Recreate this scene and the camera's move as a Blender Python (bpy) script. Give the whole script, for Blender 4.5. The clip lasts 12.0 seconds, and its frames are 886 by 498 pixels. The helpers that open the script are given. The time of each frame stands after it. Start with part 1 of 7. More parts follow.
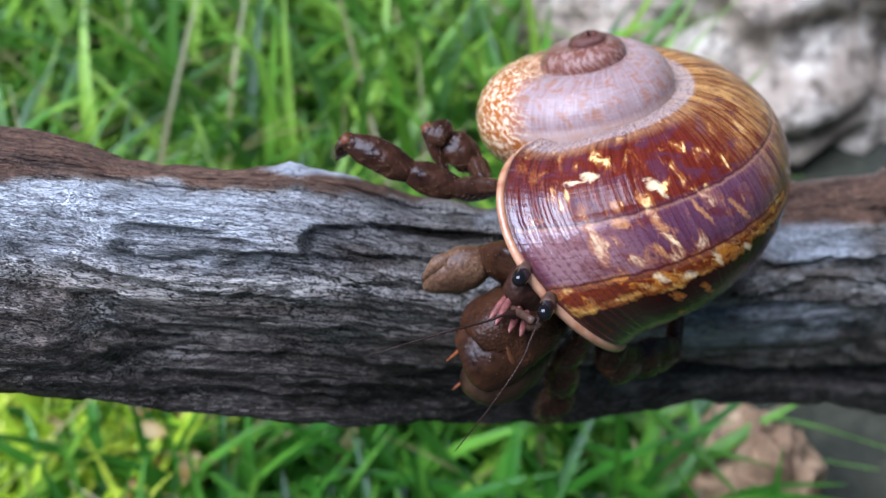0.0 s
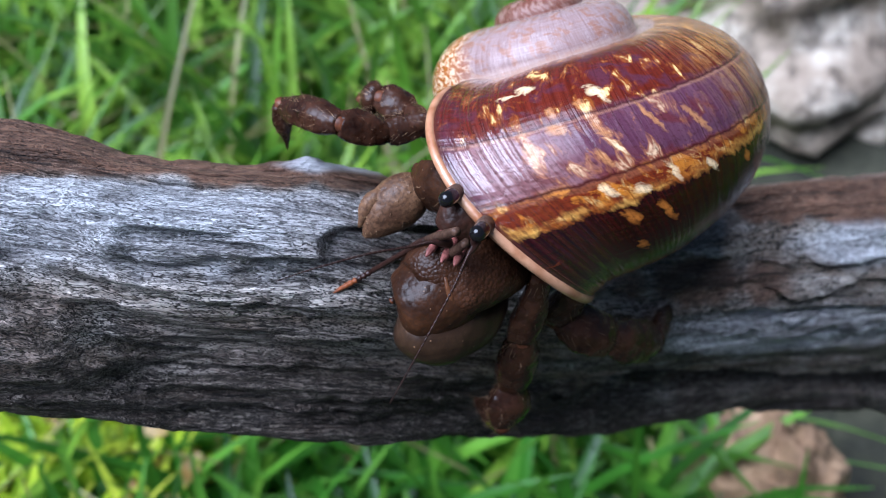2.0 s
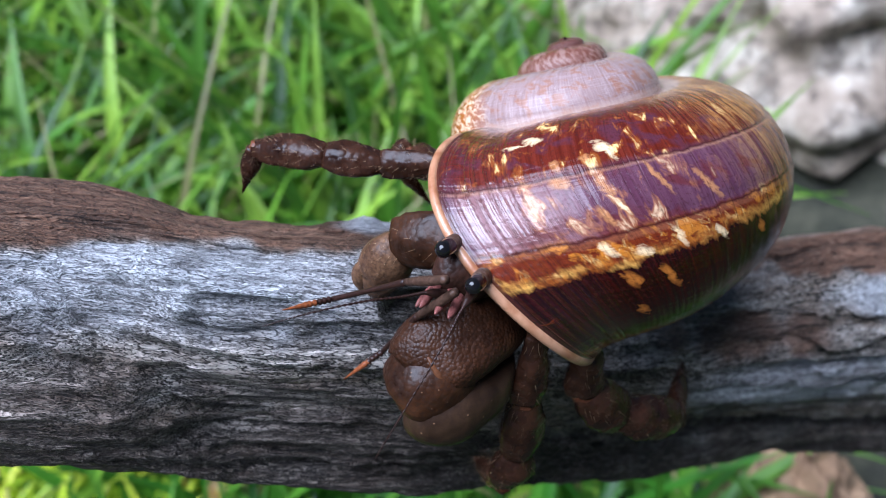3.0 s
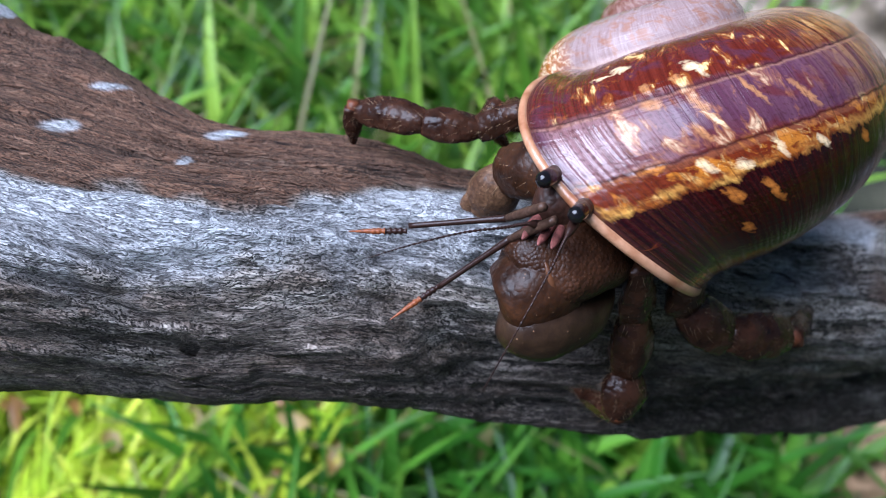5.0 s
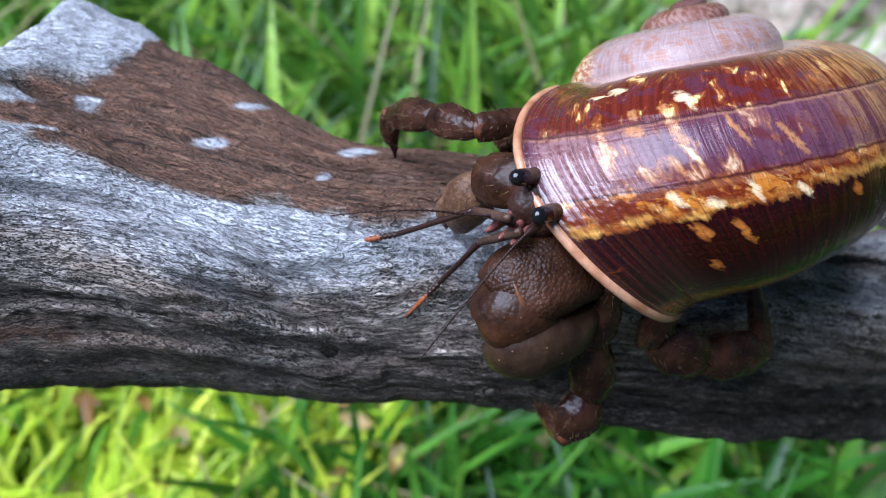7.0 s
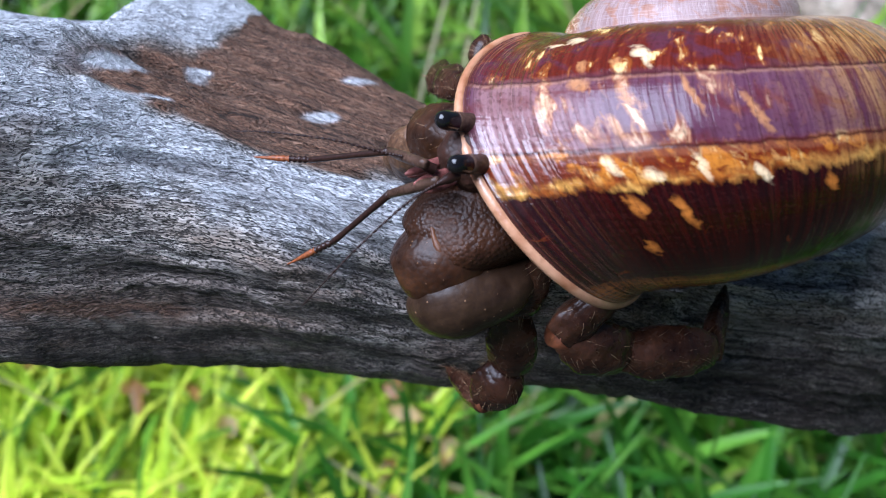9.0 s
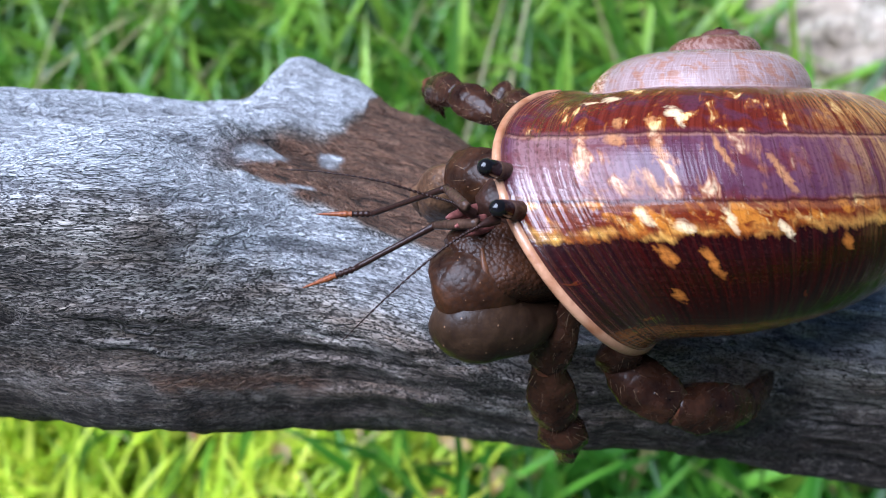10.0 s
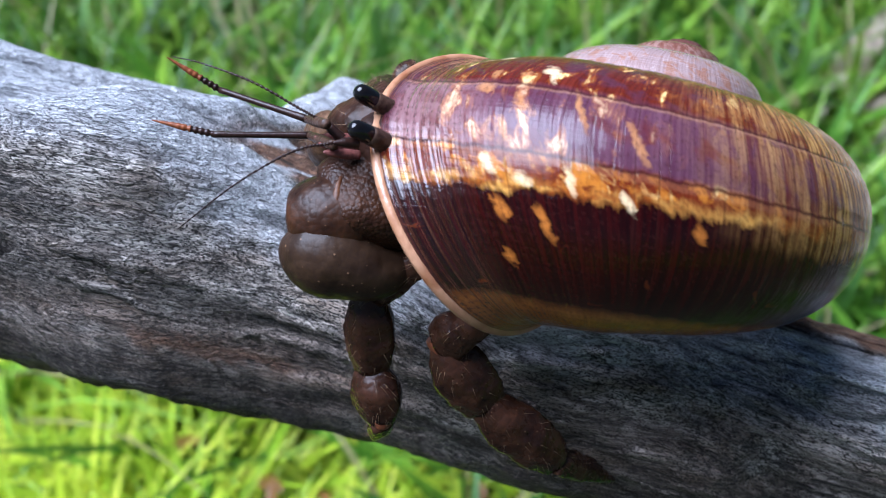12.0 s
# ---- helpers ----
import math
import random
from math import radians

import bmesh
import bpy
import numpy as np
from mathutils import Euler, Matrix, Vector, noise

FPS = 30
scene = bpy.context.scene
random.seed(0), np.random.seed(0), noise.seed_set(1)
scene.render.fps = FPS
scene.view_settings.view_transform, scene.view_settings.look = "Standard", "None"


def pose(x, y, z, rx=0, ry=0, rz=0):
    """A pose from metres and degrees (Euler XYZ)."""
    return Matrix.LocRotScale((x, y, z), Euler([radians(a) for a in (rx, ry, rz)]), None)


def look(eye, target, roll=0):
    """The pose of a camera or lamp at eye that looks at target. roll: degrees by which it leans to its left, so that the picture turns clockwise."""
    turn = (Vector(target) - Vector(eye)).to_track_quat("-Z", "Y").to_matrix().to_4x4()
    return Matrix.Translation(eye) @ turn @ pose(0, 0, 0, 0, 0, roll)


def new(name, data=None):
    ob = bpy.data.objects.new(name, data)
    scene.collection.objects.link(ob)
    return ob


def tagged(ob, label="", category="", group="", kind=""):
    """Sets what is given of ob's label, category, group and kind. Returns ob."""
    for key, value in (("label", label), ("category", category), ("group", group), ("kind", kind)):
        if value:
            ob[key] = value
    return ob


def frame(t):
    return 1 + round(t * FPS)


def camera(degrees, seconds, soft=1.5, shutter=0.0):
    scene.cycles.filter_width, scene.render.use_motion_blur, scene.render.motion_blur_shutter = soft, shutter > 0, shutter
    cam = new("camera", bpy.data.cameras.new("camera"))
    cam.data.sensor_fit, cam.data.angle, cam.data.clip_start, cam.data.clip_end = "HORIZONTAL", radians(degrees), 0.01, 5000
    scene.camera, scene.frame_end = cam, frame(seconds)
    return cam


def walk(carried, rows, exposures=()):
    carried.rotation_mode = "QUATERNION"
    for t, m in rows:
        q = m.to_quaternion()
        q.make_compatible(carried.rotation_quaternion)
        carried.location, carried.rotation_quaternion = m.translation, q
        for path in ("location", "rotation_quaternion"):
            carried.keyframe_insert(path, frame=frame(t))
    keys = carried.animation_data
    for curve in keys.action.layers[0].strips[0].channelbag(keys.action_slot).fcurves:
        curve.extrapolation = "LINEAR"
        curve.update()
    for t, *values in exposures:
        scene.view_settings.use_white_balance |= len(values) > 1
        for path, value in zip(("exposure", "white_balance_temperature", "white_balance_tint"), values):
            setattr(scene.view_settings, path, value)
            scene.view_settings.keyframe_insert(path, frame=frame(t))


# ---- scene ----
cam = camera(47.4, 12.0, soft=1.0)
cam.data.dof.use_dof = True
cam.data.dof.focus_distance = 0.1075
cam.data.dof.aperture_fstop = 33.0

walk(cam, [
    (0.0, look((0.0000, -0.0840, 0.0960), (0.0000, -0.0050, 0.0057), 0.00)),
    (0.5, look((0.0015, -0.0785, 0.0931), (0.0019, 0.0003, 0.0025), 0.28)),
    (1.0, look((0.0011, -0.0809, 0.0877), (0.0013, -0.0025, -0.0032), 0.02)),
    (1.5, look((-0.0024, -0.0771, 0.0908), (-0.0020, 0.0009, -0.0004), 0.22)),
    (2.0, look((-0.0041, -0.0742, 0.0879), (-0.0040, 0.0037, -0.0034), 0.16)),
    (2.5, look((-0.0070, -0.0750, 0.0899), (-0.0073, 0.0030, -0.0013), 0.08)),
    (3.0, look((-0.0099, -0.0711, 0.0949), (-0.0109, 0.0073, 0.0040), 0.09)),
    (3.5, look((-0.0167, -0.0769, 0.0943), (-0.0191, 0.0009, 0.0030), -0.41)),
    (3.7, look((-0.0227, -0.0811, 0.0964), (-0.0253, -0.0026, 0.0057), -0.67)),
    (5.3, look((-0.0383, -0.0806, 0.0975), (-0.0441, -0.0032, 0.0059), -2.65)),
    (5.5, look((-0.0387, -0.0825, 0.0992), (-0.0451, -0.0052, 0.0076), -3.00)),
    (6.0, look((-0.0398, -0.0838, 0.1021), (-0.0464, -0.0065, 0.0106), -2.86)),
    (6.5, look((-0.0447, -0.0863, 0.1036), (-0.0523, -0.0088, 0.0123), -3.04)),
    (7.0, look((-0.0488, -0.0861, 0.1049), (-0.0571, -0.0084, 0.0138), -3.21)),
    (7.2, look((-0.0487, -0.0853, 0.1048), (-0.0575, -0.0077, 0.0138), -3.28)),
    (8.8, look((-0.0584, -0.0850, 0.1025), (-0.0689, -0.0075, 0.0115), -3.81)),
    (9.0, look((-0.0606, -0.0866, 0.1012), (-0.0714, -0.0092, 0.0101), -3.90)),
    (9.5, look((-0.0659, -0.0871, 0.1071), (-0.0773, -0.0097, 0.0161), -4.03)),
    (10.0, look((-0.0732, -0.0872, 0.1143), (-0.0858, -0.0091, 0.0241), -4.45)),
    (10.5, look((-0.0728, -0.0883, 0.1151), (-0.0887, -0.0091, 0.0264), -4.62)),
    (11.0, look((-0.0624, -0.0921, 0.1180), (-0.0837, -0.0104, 0.0328), -4.83)),
    (11.5, look((-0.0562, -0.0943, 0.1004), (-0.0839, -0.0114, 0.0182), -5.10)),
    (12.0, look((-0.0495, -0.0952, 0.1005), (-0.0830, -0.0091, 0.0239), -4.70)),
], exposures=[(0.0, 1.0, 5150, 8), (9.5, 1.04, 5150, 8), (12.0, 1.2, 5150, 8)])

# ---- light ----
world = bpy.data.worlds.new("sky")
scene.world = world
world.use_nodes = True
wn = world.node_tree
sky = wn.nodes.new("ShaderNodeTexSky")
sky.sky_type = 'NISHITA'
sky.sun_disc = False
sky.sun_elevation = radians(62)
sky.sun_rotation = radians(-103)
sky.dust_density = 1.5
back = wn.nodes["Background"]
back.inputs["Strength"].default_value = 0.022
wn.links.new(sky.outputs[0], back.inputs[0])

sun_data = bpy.data.lights.new("sun", 'SUN')
sun_data.energy = 5.0
sun_data.angle = radians(52)
sun_data.color = (0.97, 0.935, 1.0)
sun = new("sun", sun_data)
sun.matrix_world = look((-0.44, -0.10, 0.89), (0, 0, 0))


# ---- materials ----
class Nodes:
    """A node material, built up by short calls; sockets are passed on as values."""

    def __init__(self, name):
        self.mat = bpy.data.materials.new(name)
        self.mat.use_nodes = True
        self.tree = self.mat.node_tree
        self.bsdf = self.tree.nodes["Principled BSDF"]
        self.place = self.tree.nodes.new("ShaderNodeTexCoord").outputs["Object"]

    def put(self, socket, value):
        if isinstance(value, bpy.types.NodeSocket):
            self.tree.links.new(value, socket)
        elif value is not None:
            if socket.type == 'RGBA' and len(value) == 3:
                value = (*value, 1.0)
            socket.default_value = value

    def stretch(self, by, where=None, shift=(0, 0, 0)):
        n = self.tree.nodes.new("ShaderNodeMapping")
        self.put(n.inputs["Vector"], where or self.place)
        n.inputs["Scale"].default_value = by
        n.inputs["Location"].default_value = shift
        return n.outputs[0]

    def uv(self, name="grain"):
        n = self.tree.nodes.new("ShaderNodeUVMap")
        n.uv_map = name
        return n.outputs[0]

    def noise(self, scale, where=None, detail=4.0, rough=0.55, distort=0.0):
        n = self.tree.nodes.new("ShaderNodeTexNoise")
        self.put(n.inputs["Vector"], where or self.place)
        n.inputs["Scale"].default_value, n.inputs["Detail"].default_value = scale, detail
        n.inputs["Roughness"].default_value, n.inputs["Distortion"].default_value = rough, distort
        return n.outputs["Fac"]

    def cells(self, scale, where=None, kind='F1'):
        n = self.tree.nodes.new("ShaderNodeTexVoronoi")
        n.feature = kind
        self.put(n.inputs["Vector"], where or self.place)
        n.inputs["Scale"].default_value = scale
        return n.outputs["Distance"]

    def ramp(self, fac, *stops, smooth=False):
        n = self.tree.nodes.new("ShaderNodeValToRGB")
        self.put(n.inputs[0], fac)
        r = n.color_ramp
        if smooth:
            r.interpolation = 'EASE'
        while len(r.elements) < len(stops):
            r.elements.new(0.5)
        for e, (at, c) in zip(r.elements, stops):
            e.position = at
            e.color = (c, c, c, 1) if isinstance(c, (int, float)) else (*c, 1)
        return n.outputs[0]

    def mix(self, fac, a, b, how='MIX'):
        n = self.tree.nodes.new("ShaderNodeMix")
        n.data_type, n.blend_type = 'RGBA', how
        self.put(n.inputs[0], fac)
        self.put(n.inputs[6], a)
        self.put(n.inputs[7], b)
        return n.outputs[2]

    def maths(self, how, a, b=None, c=None):
        n = self.tree.nodes.new("ShaderNodeMath")
        n.operation = how
        for s, v in zip(n.inputs, (a, b, c)):
            self.put(s, v)
        return n.outputs[0]

    def split(self, vec):
        n = self.tree.nodes.new("ShaderNodeSeparateXYZ")
        self.put(n.inputs[0], vec)
        return n.outputs

    def join(self, x, y, z=0.0):
        n = self.tree.nodes.new("ShaderNodeCombineXYZ")
        for s, v in zip(n.inputs, (x, y, z)):
            self.put(s, v)
        return n.outputs[0]

    def attribute(self, name):
        n = self.tree.nodes.new("ShaderNodeAttribute")
        n.attribute_name = name
        return n.outputs["Color"]

    def direction(self, name):
        n = self.tree.nodes.new("ShaderNodeAttribute")
        n.attribute_name = name
        return n.outputs["Vector"]

    def island(self):
        return self.tree.nodes.new("ShaderNodeNewGeometry").outputs["Random Per Island"]

    def bump(self, height, metres, strength=1.0, normal=None):
        n = self.tree.nodes.new("ShaderNodeBump")
        n.inputs["Strength"].default_value, n.inputs["Distance"].default_value = strength, metres
        self.put(n.inputs["Height"], height)
        if normal is not None:
            self.put(n.inputs["Normal"], normal)
        return n.outputs[0]

    def done(self, **values):
        for name, v in values.items():
            self.put(self.bsdf.inputs[name.replace("_", " ")], v)
        return self.mat


def wood_material():
    """Weathered driftwood: silver grey with dark pores along the grain, bare brown patches by attribute."""
    m = Nodes("driftwood")
    g = m.direction("grain")
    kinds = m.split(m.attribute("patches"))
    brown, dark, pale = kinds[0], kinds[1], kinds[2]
    bent = m.mix(0.0009, g, m.noise(330, g, 3), 'ADD')
    fibre = m.noise(2900, m.stretch((0.11, 1, 1), bent), 5, 0.72, 0.3)
    broad = m.noise(480, m.stretch((0.17, 1, 1), bent), 5, 0.65, 0.4)
    blotch = m.noise(85, m.stretch((0.55, 1, 1), g), 5, 0.6)
    often = m.noise(160, m.stretch((0.45, 1, 1), g, (2, 3, 1)), 4, 0.65)
    pores = m.cells(5200, m.stretch((0.34, 1, 1), bent))
    pore = m.ramp(m.maths('SUBTRACT', pores, m.maths('MULTIPLY', often, 0.62)), (0.0, 1.0), (0.09, 0.0))
    # thin wavy lines where the cell layers have weathered back
    wavy = m.noise(1750, m.stretch((0.20, 1, 1), bent, (5, 2, 4)), 1.5, 0.5, 0.35)
    lines = m.ramp(m.maths('ABSOLUTE', m.maths('SUBTRACT', wavy, 0.5)), (0.016, 1.0), (0.062, 0.0))
    lines = m.maths('MULTIPLY', lines, m.ramp(m.noise(1500, m.stretch((0.4, 1, 1), g, (6, 1, 3)), 2), (0.34, 0.25), (0.52, 1.0)))
    streak = m.ramp(m.noise(2700, m.stretch((0.09, 1, 1), bent, (3, 1, 0)), 4, 0.75), (0.55, 0.0), (0.60, 1.0))
    crack = m.ramp(m.noise(1000, m.stretch((0.035, 1, 1), bent, (7, 2, 0)), 3, 0.6), (0.61, 0.0), (0.65, 1.0))
    seam = m.ramp(m.noise(430, m.stretch((0.05, 1, 1), bent, (1, 8, 2)), 4, 0.62), (0.53, 0.0), (0.60, 1.0))
    seam = m.maths('MULTIPLY', seam, m.maths('MULTIPLY_ADD', pale, -0.8, 1.0))
    silver = m.ramp(fibre, (0.29, (0.26, 0.240, 0.222)), (0.42, (0.56, 0.55, 0.545)), (0.55, (0.86, 0.855, 0.85)))
    silver = m.mix(m.ramp(broad, (0.36, 0.55), (0.46, 0.0)), silver, (0.165, 0.135, 0.110))
    silver = m.mix(m.ramp(blotch, (0.32, 0.45), (0.43, 0.0)), silver, (0.16, 0.130, 0.105))
    silver = m.mix(m.ramp(blotch, (0.54, 0.0), (0.68, 0.40)), silver, (0.72, 0.72, 0.74))
    tan = m.noise(190, m.stretch((0.35, 1, 1), g, (1, 5, 2)), 4, 0.6)
    silver = m.mix(m.ramp(tan, (0.44, 0.0), (0.62, 0.62)), silver, (0.27, 0.195, 0.135))
    silver = m.mix(m.maths('MULTIPLY_ADD', pale, -0.8, 0.85), silver, (0.94, 0.84, 0.72), 'MULTIPLY')
    earth = m.ramp(fibre, (0.30, (0.135, 0.062, 0.034)), (0.48, (0.25, 0.128, 0.073)), (0.66, (0.37, 0.22, 0.138)))
    earth = m.mix(m.ramp(broad, (0.38, 0.40), (0.52, 0.0)), earth, (0.075, 0.040, 0.027))
    col = m.mix(brown, silver, earth)
    col = m.mix(m.maths('MULTIPLY', pale, 0.9), col, m.ramp(fibre, (0.33, (0.60, 0.605, 0.62)), (0.55, (0.86, 0.87, 0.89))))
    # dark: stains, plus shade painted under ledges, in recesses and beneath the branch
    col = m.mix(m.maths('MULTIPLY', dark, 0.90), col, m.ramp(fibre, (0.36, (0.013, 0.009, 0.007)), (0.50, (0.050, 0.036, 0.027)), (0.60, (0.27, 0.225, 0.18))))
    col = m.mix(m.maths('MULTIPLY', pore, m.maths('MULTIPLY', m.maths('MULTIPLY_ADD', brown, -0.35, 0.93), m.maths('MULTIPLY_ADD', pale, -0.55, 1.0))), col, (0.013, 0.010, 0.008))
    col = m.mix(m.maths('MULTIPLY', seam, m.maths('MULTIPLY_ADD', brown, -0.30, 0.50)), col, (0.045, 0.029, 0.019))
    col = m.mix(m.maths('MULTIPLY', lines, m.maths('MULTIPLY', m.maths('MULTIPLY_ADD', brown, -0.55, 0.88), m.maths('MULTIPLY_ADD', pale, -0.5, 1.0))), col, (0.022, 0.017, 0.013))
    clean = m.maths('MULTIPLY_ADD', pale, -0.7, 1.0)
    col = m.mix(m.maths('MULTIPLY', m.maths('MULTIPLY', streak, clean), 0.30), col, (0.030, 0.024, 0.020))
    col = m.mix(m.maths('MULTIPLY', m.maths('MULTIPLY', crack, clean), 0.75), col, (0.012, 0.010, 0.008))
    relief = m.maths('ADD', m.maths('MULTIPLY', fibre, 0.9), m.maths('MULTIPLY', broad, 1.6))
    relief = m.maths('SUBTRACT', relief, m.maths('MULTIPLY', pore, 0.9))
    relief = m.maths('SUBTRACT', relief, m.maths('MULTIPLY', streak, 0.25))
    relief = m.maths('SUBTRACT', relief, m.maths('MULTIPLY', lines, 0.7))
    relief = m.maths('SUBTRACT', relief, m.maths('MULTIPLY', crack, 0.8))
    relief = m.maths('SUBTRACT', relief, m.maths('MULTIPLY', seam, 1.1))
    return m.done(Base_Color=col, Roughness=m.ramp(broad, (0.3, 0.60), (0.7, 0.85)), Normal=m.bump(relief, 0.0009, 1.0), Specular_IOR_Level=0.3)


def shell_material():
    """Polished snail shell: spiral bands over the whorl, growth lines across them. UV: u turn in radians / 10, v round the tube."""
    m = Nodes("banded_shell")
    uv = m.split(m.uv("bands"))
    u, v = m.maths('MULTIPLY', uv[0], 10.0), uv[1]

    def field(fu, fv, seed, detail=3, rough=0.55, distort=0.0):
        return m.noise(1.0, m.join(m.maths('MULTIPLY', u, fu), m.maths('MULTIPLY', v, fv), seed), detail, rough, distort)

    # growth lines lean less than the mouth does
    lean = m.maths('MULTIPLY', m.maths('SUBTRACT', v, 0.45), m.ramp(u, (0.12, 0.0), (0.75, 1.0)))
    ug = m.maths('MULTIPLY_ADD', lean, 1.2, u)

    def across(fu, fv, seed, detail=3, rough=0.55):
        return m.noise(1.0, m.join(m.maths('MULTIPLY', ug, fu), m.maths('MULTIPLY', v, fv), seed), detail, rough)

    line = across(42.0, 5.0, 0.0, 5, 0.65)
    flame = field(15.0, 60.0, 2.0, 4, 0.6, 0.8)
    tongue = m.noise(1.0, m.join(m.maths('MULTIPLY', ug, 17.0), m.maths('MULTIPLY', v, 24.0), 12.0), 4, 0.62, 0.6)
    cloud = field(9.0, 30.0, 7.0, 3, 0.5, 0.6)
    patch = field(4.5, 16.0, 5.0, 3, 0.5, 0.4)
    fine = field(70.0, 190.0, 13.0, 3, 0.6)
    spiral = field(2.0, 210.0, 14.0, 3, 0.6)
    vw = m.maths('ADD', v, m.maths('MULTIPLY', m.maths('SUBTRACT', field(18.0, 9.0, 4.0), 0.5), 0.010))
    vj = m.maths('ADD', v, m.maths('MULTIPLY', m.maths('SUBTRACT', field(9.0, 7.0, 6.0, 4, 0.6), 0.5), 0.045))
    vf = m.maths('MULTIPLY_ADD', m.maths('SUBTRACT', flame, 0.5), 0.03, v)
    cream, amber = (0.78, 0.53, 0.19), (0.42, 0.145, 0.014)
    red, plum, dark = (0.066, 0.0078, 0.0034), (0.070, 0.023, 0.040), (0.008, 0.0008, 0.0006)

    def spot(u0, v0, ru, rv, soft=0.25):
        du = m.maths('DIVIDE', m.maths('SUBTRACT', m.maths('MULTIPLY_ADD', flame, 0.06, u), u0 + 0.03), ru)
        dv = m.maths('DIVIDE', m.maths('SUBTRACT', vf, v0), rv)
        d = m.maths('ADD', m.maths('MULTIPLY', du, du), m.maths('MULTIPLY', dv, dv))
        return m.ramp(d, (1.0 - soft, 1.0), (1.0, 0.0))

    def along(a, b, c, d):
        """A stretch of the turn, in radians: rises from a to b, falls from c to d."""
        k = m.maths('MULTIPLY', u, 0.1)
        return m.maths('MULTIPLY', m.ramp(k, (a / 10, 0.0), (b / 10, 1.0)), m.ramp(k, (c / 10, 1.0), (d / 10, 0.0)))

    here = m.maths('MULTIPLY_ADD', patch, 0.9, 0.55)
    # between the suture and the first groove: red-brown with small cream flames
    top = m.mix(m.ramp(line, (0.40, 0.0), (0.6, 1.0)), red, (0.105, 0.015, 0.0075))
    # plum clouds paint some of the bluish sky sheen over the red
    top = m.mix(m.ramp(cloud, (0.50, 0.0), (0.64, 0.7)), top, (0.062, 0.020, 0.034))
    top = m.mix(m.ramp(m.maths('MULTIPLY', tongue, here), (0.54, 0.0), (0.62, 0.7)), top, (0.23, 0.062, 0.011))
    top = m.mix(m.ramp(m.maths('MULTIPLY', tongue, here), (0.63, 0.0), (0.72, 0.9)), top, cream)
    # round the middle: plum, lighter and beaded by the mouth, soft tan flames behind it
    # part of the plum is sky sheen, mixed into the base colour
    mid = m.mix(m.ramp(line, (0.38, 0.0), (0.62, 1.0)), plum, (0.098, 0.040, 0.058))
    mid = m.mix(m.maths('MULTIPLY', along(-0.2, 0.02, 0.26, 0.46), 0.60), mid, (0.27, 0.145, 0.135))
    mid = m.mix(m.ramp(m.maths('MULTIPLY', cloud, here), (0.50, 0.0), (0.66, 0.6)), mid, (0.085, 0.012, 0.008))
    mid = m.mix(m.maths('MULTIPLY', m.ramp(m.maths('MULTIPLY', tongue, here), (0.53, 0.0), (0.63, 0.65)), along(0.12, 0.22, 0.70, 1.1)), mid, (0.30, 0.115, 0.048))
    mid = m.mix(m.maths('MULTIPLY', m.ramp(m.maths('MULTIPLY', tongue, here), (0.63, 0.0), (0.75, 0.8)), along(0.12, 0.22, 0.70, 1.1)), mid, (0.66, 0.45, 0.26))
    # below the second groove: amber net with red islands and cream knots
    low = m.mix(m.ramp(line, (0.40, 0.0), (0.62, 1.0)), amber, (0.36, 0.115, 0.014))
    low = m.mix(m.ramp(tongue, (0.52, 0.0), (0.64, 0.95)), low, cream)
    low = m.mix(m.ramp(field(11.0, 34.0, 15.0, 4, 0.6, 0.7), (0.48, 1.0), (0.60, 0.0)), low, m.mix(line, red, (0.17, 0.028, 0.006)))
    night = m.mix(m.ramp(line, (0.42, 0.0), (0.66, 0.8)), dark, (0.034, 0.0018, 0.0010))
    night = m.mix(m.ramp(cloud, (0.66, 0.0), (0.73, 0.7)), night, (0.15, 0.030, 0.004))
    for u0, v0, ru, rv in ((0.37, 0.585, 0.030, 0.016), (0.50, 0.594, 0.022, 0.022), (0.33, 0.638, 0.026, 0.012), (0.98, 0.574, 0.03, 0.012)):
        night = m.mix(spot(u0, v0, ru, rv, 0.95), night, (0.40, 0.13, 0.018))

    def from_edge(coord, at, soft=0.004):
        return m.ramp(coord, (at - soft, 0.0), (at + soft, 1.0))

    # v runs 0 (inner wall) .. 0.5 (periphery) .. 1: suture near 0.32
    col = m.mix(from_edge(vw, 0.435), top, mid)
    col = m.mix(from_edge(vw, 0.522, 0.004), col, low)
    shore = m.maths('MULTIPLY_ADD', u, 0.015, m.maths('MULTIPLY_ADD', m.maths('SUBTRACT', tongue, 0.5), 0.028, vj))
    col = m.mix(m.ramp(shore, (0.556, 0.0), (0.566, 0.8), (0.572, 0.8)), col, m.mix(m.ramp(cloud, (0.40, 0.0), (0.62, 1.0)), (0.26, 0.07, 0.009), (0.66, 0.36, 0.07)))
    col = m.mix(from_edge(shore, 0.570, 0.004), col, night)
    col = m.mix(from_edge(m.maths('MULTIPLY_ADD', m.maths('SUBTRACT', vj, v), 0.4, v), 0.698, 0.008), col, m.mix(cloud, (0.16, 0.040, 0.006), (0.36, 0.125, 0.024)))
    for u0, v0, ru, rv in ((0.43, 0.424, 0.03, 0.011), (0.55, 0.421, 0.03, 0.010), (0.40, 0.447, 0.05, 0.012), (0.53, 0.478, 0.018, 0.034),
                           (0.73, 0.465, 0.016, 0.034), (0.46, 0.50, 0.02, 0.018), (0.88, 0.49, 0.02, 0.030)):
        col = m.mix(m.maths('MULTIPLY', spot(u0, v0, ru, rv, 0.9), 0.65), col, (0.44, 0.20, 0.07))
